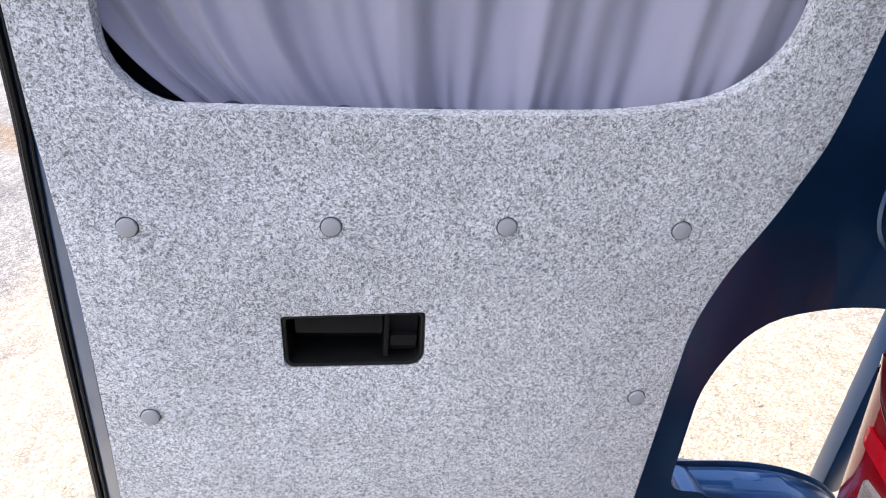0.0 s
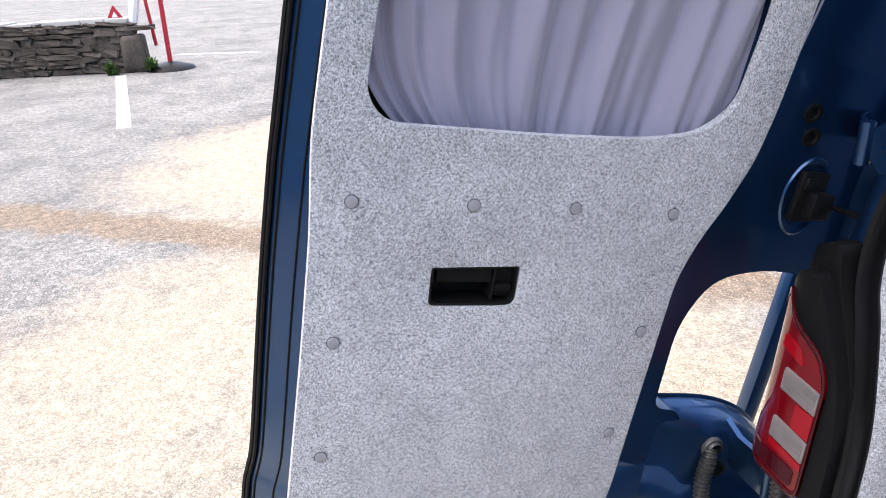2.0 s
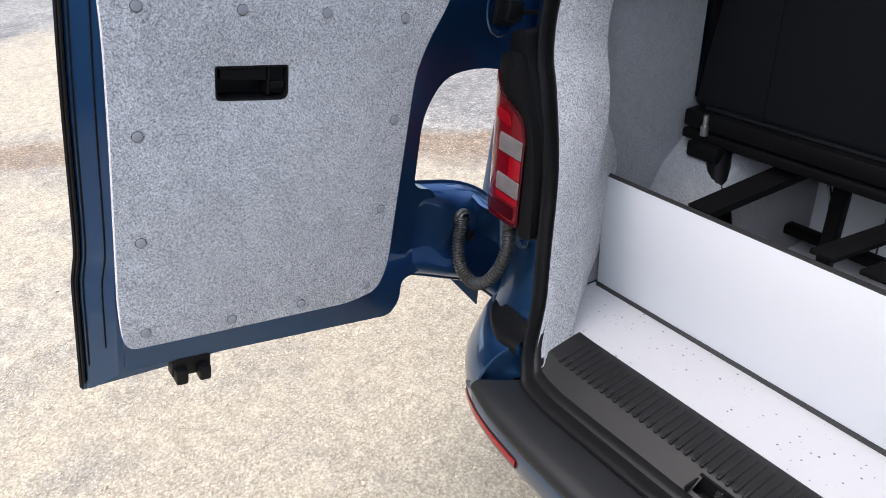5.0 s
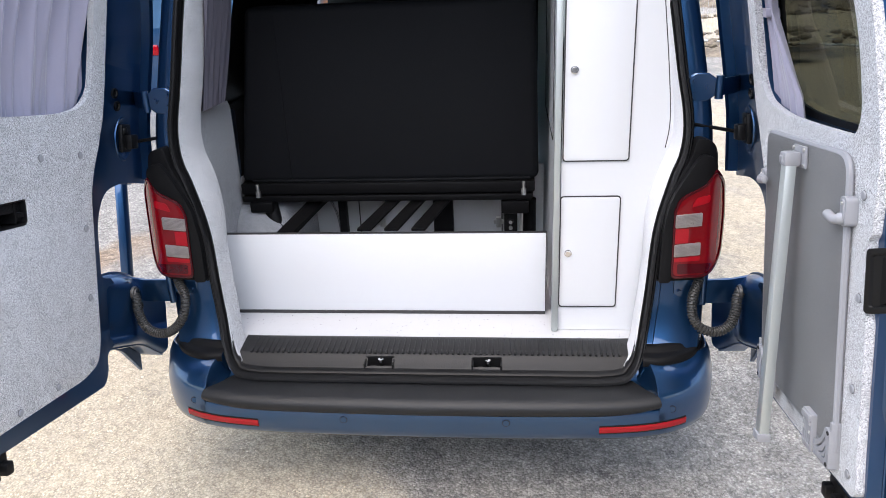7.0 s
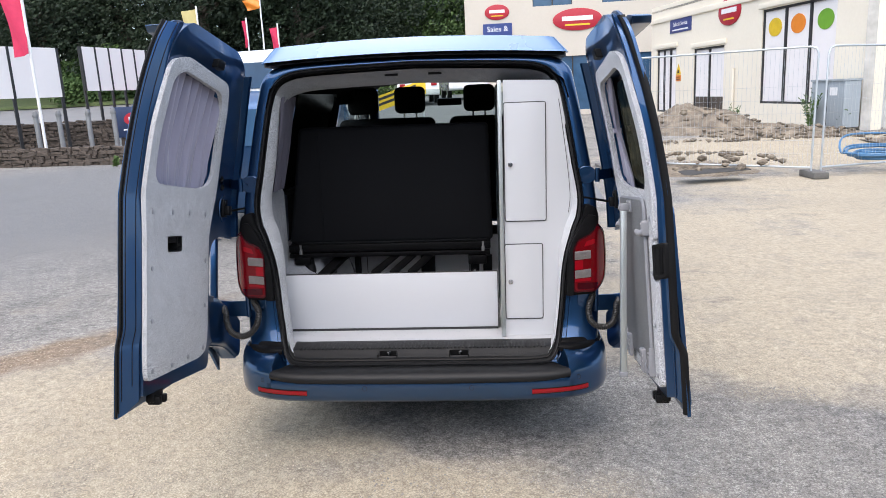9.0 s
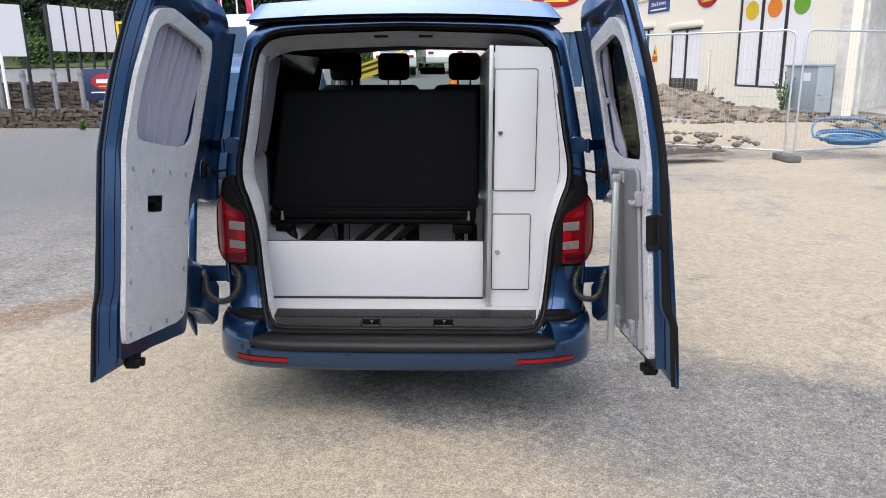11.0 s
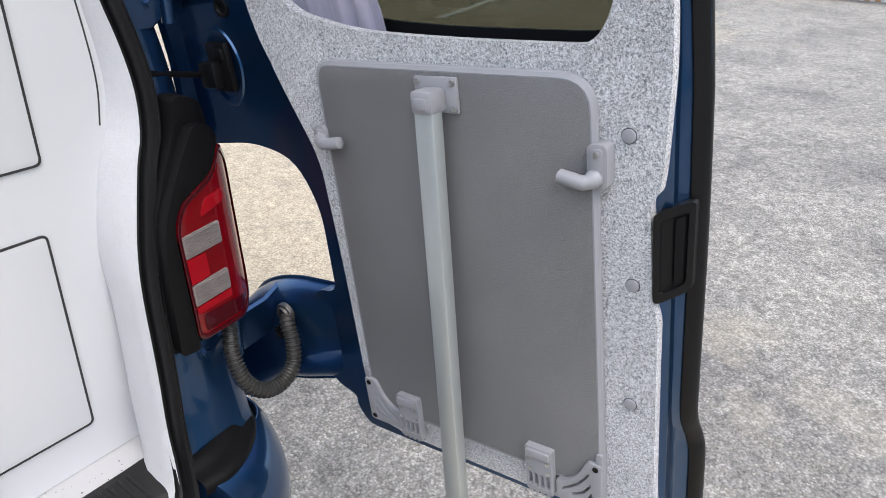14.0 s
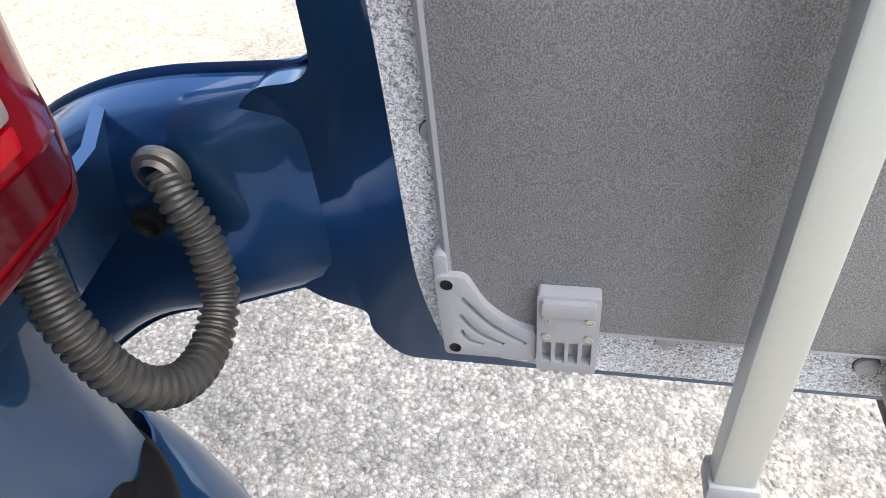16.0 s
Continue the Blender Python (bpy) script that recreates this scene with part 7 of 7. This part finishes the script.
car(-3.4, 30, 1.36, 100, CARWHITE, 4.4, 1.8, 1.55, "white car parked on the forecourt")
car(-1.4, 33, 1.5, 100, CARWHITE, 4.6, 1.8, 1.6, "white car parked on the forecourt")

fc = part("forecourt", loft(bmesh.new(), [[Vector((x, y, z)) for x in (w, w / 2, 2.2)] for y, z, w in ((9.0, -.15, -1.5), (14, .22, -2.5), (16, .40, -5.5), (17.5, .52, -8.5), (22, 1.0, -8.5), (30, 1.36, -8.5), (42.5, 1.6, -8.5))]), ASPHALT)
tagged(fc, "grey asphalt forecourt rising beyond the van", "pavement", kind="structure")
for x, y, z in ((-.45, 24, 1.09), (1.2, 21, .92)):
    cn = thing("traffic_cone", (x, y, z), "orange traffic cone with a white band", "cone", "traffic cones")
    part("cone", tube(bmesh.new(), [(x, y, z + .03), (x, y, z + .75)], .16, 14, radii=[.16, .03]), SIGNORANGE, cn)
    part("band", tube(bmesh.new(), [(x, y, z + .34), (x, y, z + .5)], .1, 14, radii=[.107, .077]), WHITELETTER, cn)
    part("base", boxed(x - .22, x + .22, y - .22, y + .22, z, z + .04, .02), SIGNORANGE, cn)
ys = thing("yellow_banner", (-3.0, 19, .8), "yellow banner leaning with black lettering bars", "banner")
part("sheet", slab([(-.9, 1.0), (.9, 1.55), (.9, 2.0), (-.9, 1.45)], [], 0, .02, lambda u, v, d: Vector((-2.7 + u, 18.9 - d, .25 + v))), SIGNYEL, ys)
for k in range(2):
    part("text_bar", slab([(-.7, 1.2 + .16 * k), (.6, 1.6 + .16 * k), (.6, 1.68 + .16 * k), (-.7, 1.28 + .16 * k)], [], .02, .024, lambda u, v, d: Vector((-2.7 + u, 18.9 - d, .25 + v))), BLACKBAR, ys)
for x in (-3.5, -1.9):
    part("post", tube(bmesh.new(), [(x, 18.95, .7), (x, 18.95, 2.0)], .03, 8), GALV, ys)

# ---- far side of the yard: wall end, warning triangle, red and white post, painted lines
wl_, _ = frame_axes((-15.6, -8.6), (-13.75, -2.35))
cope = thing("wall_coping", wl_(3, .84, 0), "pale flat coping stones on the rubble wall", "coping", kind="structure")
rng = random.Random(8)
a_ = 0.0
while a_ < 6.4:
    w, z0, z1 = rng.uniform(.3, .65), .83 + rng.uniform(-.02, .02), .89 + rng.uniform(-.02, .03)
    part("coping_stone", slab(rounded([(a_, z0), (a_ + w - .02, z0 + rng.uniform(-.015, .015)), (a_ + w - .02, z1), (a_, z1 + rng.uniform(-.015, .015))], .012, 2), [], -.42, .04 + rng.uniform(-.03, .03), wl_, bevel=.015), CONCRETE, cope)
    a_ += w
pil = thing("stone_pillar", (-13.8, -2.2, 0), "squat rough stone pillar at the wall's end", "pillar")
bm = boxed(-14.02, -13.6, -2.40, -1.98, 0, .62, .10, 3)
for v_ in bm.verts:
    v_.co += Vector((noise.noise(v_.co * 3) * .08, noise.noise(v_.co * 3 + Vector((5, 0, 0))) * .08, noise.noise(v_.co * 2) * .06))
part("stone", bm, STONE, pil)
tri = thing("warning_triangle", (-14.05, -2.42, .55), "red warning triangle sign on a short leaning post", "sign")
part("post", tube(bmesh.new(), [(-14.1, -2.34, .5), (-14.1, -2.40, .9)], .05, 8), STONE, tri, "dark weathered post")
part("plate", slab(rounded([(-.145, 0), (.145, 0), (0, .25)], .02), [], 0, .02, lambda u, v, d: Vector((-14.0 + d, -2.42 + u, .86 + v))), SIGNRED, tri)
part("plate_face", slab(rounded([(-.05, .045), (.05, .045), (0, .14)], .01), [], .02, .024, lambda u, v, d: Vector((-14.0 + d, -2.42 + u, .86 + v))), WHITELETTER, tri)
rw = thing("marker_post", (-13.75, -1.65, 0), "red and white marker posts on a black foot", "post")
part("foot", tube(bmesh.new(), [(-13.75, -1.65, 0), (-13.75, -1.65, .05), (-13.75, -1.65, .13)], .4, 20, radii=[.42, .38, .10]), SEAL, rw)
part("red_pole", tube(bmesh.new(), [(-13.75, -1.65, .1), (-13.75, -1.60, 2.4)], .04, 8), SIGNRED, rw)
part("red_pole", tube(bmesh.new(), [(-13.9, -1.84, .4), (-13.9, -1.95, 2.4)], .03, 8), SIGNRED, rw)
part("white_pole", tube(bmesh.new(), [(-13.85, -2.25, .4), (-13.85, -1.72, 2.4)], .08, 8), WHITELETTER, rw)
blk = thing("rubber_block", (-10.9, -5.85, 0), "black rubber fence foot with two steel poles", "block")
bpl, bl_ = frame_axes((-11.2, -6.35), (-10.62, -5.42))
part("block", slab(rounded(rect(0, bl_, 0, .17), .03), [], -.22, 0, bpl, bevel=.02), SEAL, blk)
for a_, lean in ((.30, .22), (.62, .10)):
    part("pole", tube(bmesh.new(), [bpl(a_, .1, -.1), bpl(a_ - lean, 1.9, -.1)], .03, 8), GALV, blk)
for x0, y0, x1, y1, w in ((-13.4, -2.45, -8.9, -1.92, .16), (-15.9, -1.65, -15.2, -.1, .16), (10.1, 9.3, 13.3, 10.1, .1), (8.2, 5.0, 11.5, 5.7, .12), (9.2, 9.9, 11.0, 10.1, .1)):
    t = Vector((x1 - x0, y1 - y0, 0)).normalized()
    nn = Vector((-t.y, t.x, 0)) * w / 2
    a, b_ = Vector((x0, y0, .004)), Vector((x1, y1, .004))
    ln = part("painted_line", loft(bmesh.new(), [[a - nn, b_ - nn], [a + nn, b_ + nn]]), LINEPAINT)
    tagged(ln, "worn white painted bay line", "marking", kind="structure")

# ---- trees
def crown(bm, c, r, n, rng, size):
    """Many small leaf clumps spread through an uneven volume."""
    for _ in range(n):
        d = Vector((rng.gauss(0, 1), rng.gauss(0, 1), rng.gauss(0, 1))).normalized()
        k = rng.random() ** .35
        p = Vector((c[0] + d.x * r[0] * k, c[1] + d.y * r[1] * k, c[2] + d.z * r[2] * k))
        for _ in range(6):
            q = p + Vector([rng.uniform(-.5, .5) * size * 2 for _ in range(3)])
            t = Vector((rng.uniform(-1, 1), rng.uniform(-1, 1), rng.uniform(-1, 1))).normalized()
            a = t.orthogonal().normalized() * size * rng.uniform(.35, .75)
            b_ = t.cross(a).normalized() * size * rng.uniform(.3, .6)
            bm.faces.new([bm.verts.new(v) for v in (q - a, q - b_ * .7, q + a, q + b_ * .7)])


def tree(x, y, h, spread, mat, seed, dense=900, low=.18):
    rng = random.Random(seed)
    t = thing("tree", (x, y, 0), "large leafy tree in full summer foliage", "tree", "trees")
    tr = bmesh.new()
    tube(tr, [(x, y, 0), (x + .1, y, h * .25), (x - .1, y + .1, h * .5), (x, y, h * .8)], .3, 8, radii=[h * .03, h * .024, h * .016, h * .004])
    cr = bmesh.new()
    for k in range(9):
        a = k * 2.4 + rng.uniform(-.3, .3)
        z = h * rng.uniform(low + .12, .8)
        rr = spread * rng.uniform(.35, .75) * (1.1 - abs(z / h - .5))
        p = (x + rr * math.cos(a), y + rr * math.sin(a), z)
        tube(tr, [(x, y, z - h * .1), ((x + p[0]) / 2, (y + p[1]) / 2, z - h * .03), p], .1, 5, radii=[h * .012, h * .008, h * .003])
        crown(cr, p, (spread * .42, spread * .42, h * .16), dense // 9, rng, .26)
    crown(cr, (x, y, h * .82), (spread * .4, spread * .4, h * .17), dense // 6, rng, .26)
    crown(cr, (x, y, h * .55), (spread * .6, spread * .6, h * .3), dense // 4, rng, .26)
    part("trunk", tr, BARK, t)
    part("crown", cr, mat, t, smooth=0)["kind"] = "stuff"


for k, (x, y, h, sp_, m) in enumerate(((-34, 52, 17, 7.5, DARKLEAF), (-27, 50, 18, 7.5, DARKLEAF), (-20.5, 49, 17, 7, DARKLEAF), (-14.5, 52, 17, 7, DARKLEAF), (-9.5, 56, 13, 6, DARKLEAF), (-5.6, 58, 10.5, 4.5, LEAF),
                                       (-2.3, 60, 11.5, 4.6, LEAF), (-41, 54, 17, 8, DARKLEAF), (-12, 64, 16, 8, DARKLEAF), (-26, 45, 6, 3.6, LEAF), (-18.5, 43, 5.0, 3.0, LEAF), (-31, 46, 16, 7, DARKLEAF), (-23, 53, 19, 8, DARKLEAF), (-17.5, 54, 19, 7.5, DARKLEAF))):
    tree(x, y, h, sp_, m, 100 + k, dense=2200, low=.05)
hed = bmesh.new()
rng = random.Random(77)
for k in range(34):
    crown(hed, (-14 + k * .75, 50 + rng.uniform(-1, 1), 1.9 + rng.uniform(-.3, .5)), (1.3, 1.2, 1.9), 60, rng, .2)
hed = part("hedge", hed, LEAF, smooth=0)
tagged(hed, "long green hedge beyond the yard", "hedge", kind="stuff")
hed = bmesh.new()
for k in range(60):
    crown(hed, (-52 + k * .9, 60 + rng.uniform(-2, 2), 5.5 + rng.uniform(-.5, 1.5)), (2.2, 1.8, 6.0), 110, rng, .34)
hed = part("woodland", hed, DARKLEAF, smooth=0)
tagged(hed, "dark undergrowth of the far wood", "wood", kind="stuff")

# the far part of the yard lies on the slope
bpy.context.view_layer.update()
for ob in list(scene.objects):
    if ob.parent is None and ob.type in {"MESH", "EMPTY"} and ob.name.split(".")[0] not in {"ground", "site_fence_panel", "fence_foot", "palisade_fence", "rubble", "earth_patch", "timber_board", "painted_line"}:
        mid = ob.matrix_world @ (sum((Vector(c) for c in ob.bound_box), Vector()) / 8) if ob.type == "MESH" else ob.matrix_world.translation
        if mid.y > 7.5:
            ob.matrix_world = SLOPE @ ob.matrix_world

# ---- unseen dark wall added behind, to darken reflections and bounced light
back = thing("unseen_wall_south", (0, -12.2, 0), "unseen plain dark wall added to darken reflections", "wall", kind="structure")
DARKWALL = material("dark_grey_render", (0.09, 0.09, 0.095), 0.9, 0, (0.12, 0.12, 0.12), 0.6, 12, 0.6, bump=0.2)
part("wall", boxed(-14, 12, -12.5, -12.2, 0, 5.5), DARKWALL, back)


# ---------------------------------------------------------------- loose stone chippings on the yard, where the camera passes near
def chipping_material(name, cols):
    m = bpy.data.materials.new(name)
    m.use_nodes = True
    n, l = m.node_tree.nodes, m.node_tree.links
    geo = n.new("ShaderNodeNewGeometry")
    r = n.new("ShaderNodeValToRGB")
    for k, (p, c) in enumerate(cols):
        e = r.color_ramp.elements[k] if k < 2 else r.color_ramp.elements.new(p)
        e.position, e.color = p, (*c, 1)
    r.color_ramp.elements[-1].position = 1.0
    l.new(geo.outputs["Random Per Island"], r.inputs[0])
    l.new(r.outputs[0], n["Principled BSDF"].inputs["Base Color"])
    n["Principled BSDF"].inputs["Roughness"].default_value = 0.9
    return m


def chippings(seed, areas, mat, label, grow):
    rs = np.random.RandomState(seed)
    spots = []
    for x0, x1, y0, y1, per in areas:
        k = int((x1 - x0) * (y1 - y0) * per)
        spots.append(np.stack([rs.uniform(x0, x1, k), rs.uniform(y0, y1, k)], 1))
    xy = np.concatenate(spots)
    k = len(xy)
    size = (rs.gamma(5.0, .00075, k) + .0015) * grow
    base = np.array([(1, 0, 0), (0, 1, 0), (-1, 0, 0), (0, -1, 0), (0, 0, 1), (.0, .0, -.6)], float)
    tris = np.array([(0, 1, 4), (1, 2, 4), (2, 3, 4), (3, 0, 4), (1, 0, 5), (2, 1, 5), (3, 2, 5), (0, 3, 5)])
    ang = rs.uniform(0, 6.283, k)
    tilt = rs.uniform(-.5, .5, (k, 2))
    jit = rs.uniform(.65, 1.35, (k, 6, 3))
    v = base[None] * jit * size[:, None, None] * np.array((1.25, .95, .55))
    v[:, :, 2] += v[:, :, 0] * tilt[:, :1] + v[:, :, 1] * tilt[:, 1:]
    c, s = np.cos(ang)[:, None], np.sin(ang)[:, None]
    x, y = v[:, :, 0] * c - v[:, :, 1] * s, v[:, :, 0] * s + v[:, :, 1] * c
    v[:, :, 0], v[:, :, 1] = x + xy[:, :1], y + xy[:, 1:]
    v[:, :, 2] += size[:, None] * .25
    faces = (tris[None] + 6 * np.arange(k)[:, None, None]).reshape(-1, 3)
    me = bpy.data.meshes.new("chippings")
    me.from_pydata(v.reshape(-1, 3).tolist(), [], faces.tolist())
    me.materials.append(mat)
    ob = new("chippings", me)
    tagged(ob, label, "gravel", kind="stuff")


GREY_CHIPS = chipping_material("stone_chippings", ((0.0, (0.17, 0.163, 0.148)), (0.3, (0.20, 0.192, 0.176)), (0.6, (0.22, 0.212, 0.194)), (0.85, (0.235, 0.224, 0.204)), (1.0, (0.265, 0.25, 0.224))))
SAND_CHIPS = chipping_material("sandy_chippings", ((0.0, (0.33, 0.28, 0.21)), (0.3, (0.42, 0.36, 0.265)), (0.6, (0.47, 0.405, 0.30)), (0.85, (0.51, 0.445, 0.34)), (1.0, (0.56, 0.50, 0.40))))
chippings(4, ((.75, 2.3, -1.3, .9, 5200), (-.3, .8, -2.6, .4, 900), (2.3, 4.0, -2.0, .2, 300), (.8, 3.0, -2.8, -1.3, 600)), GREY_CHIPS, "loose grey stone chippings scattered over the tarmac", .72)
chippings(5, ((-2.4, -.9, -1.5, 1.2, 6500), (-.9, -.3, -2.6, .4, 900), (-4.5, -2.6, -2.5, 2.0, 450), (-2.6, -.9, -2.8, -1.6, 600)), SAND_CHIPS, "loose sandy stone chippings scattered over the yard", .62)
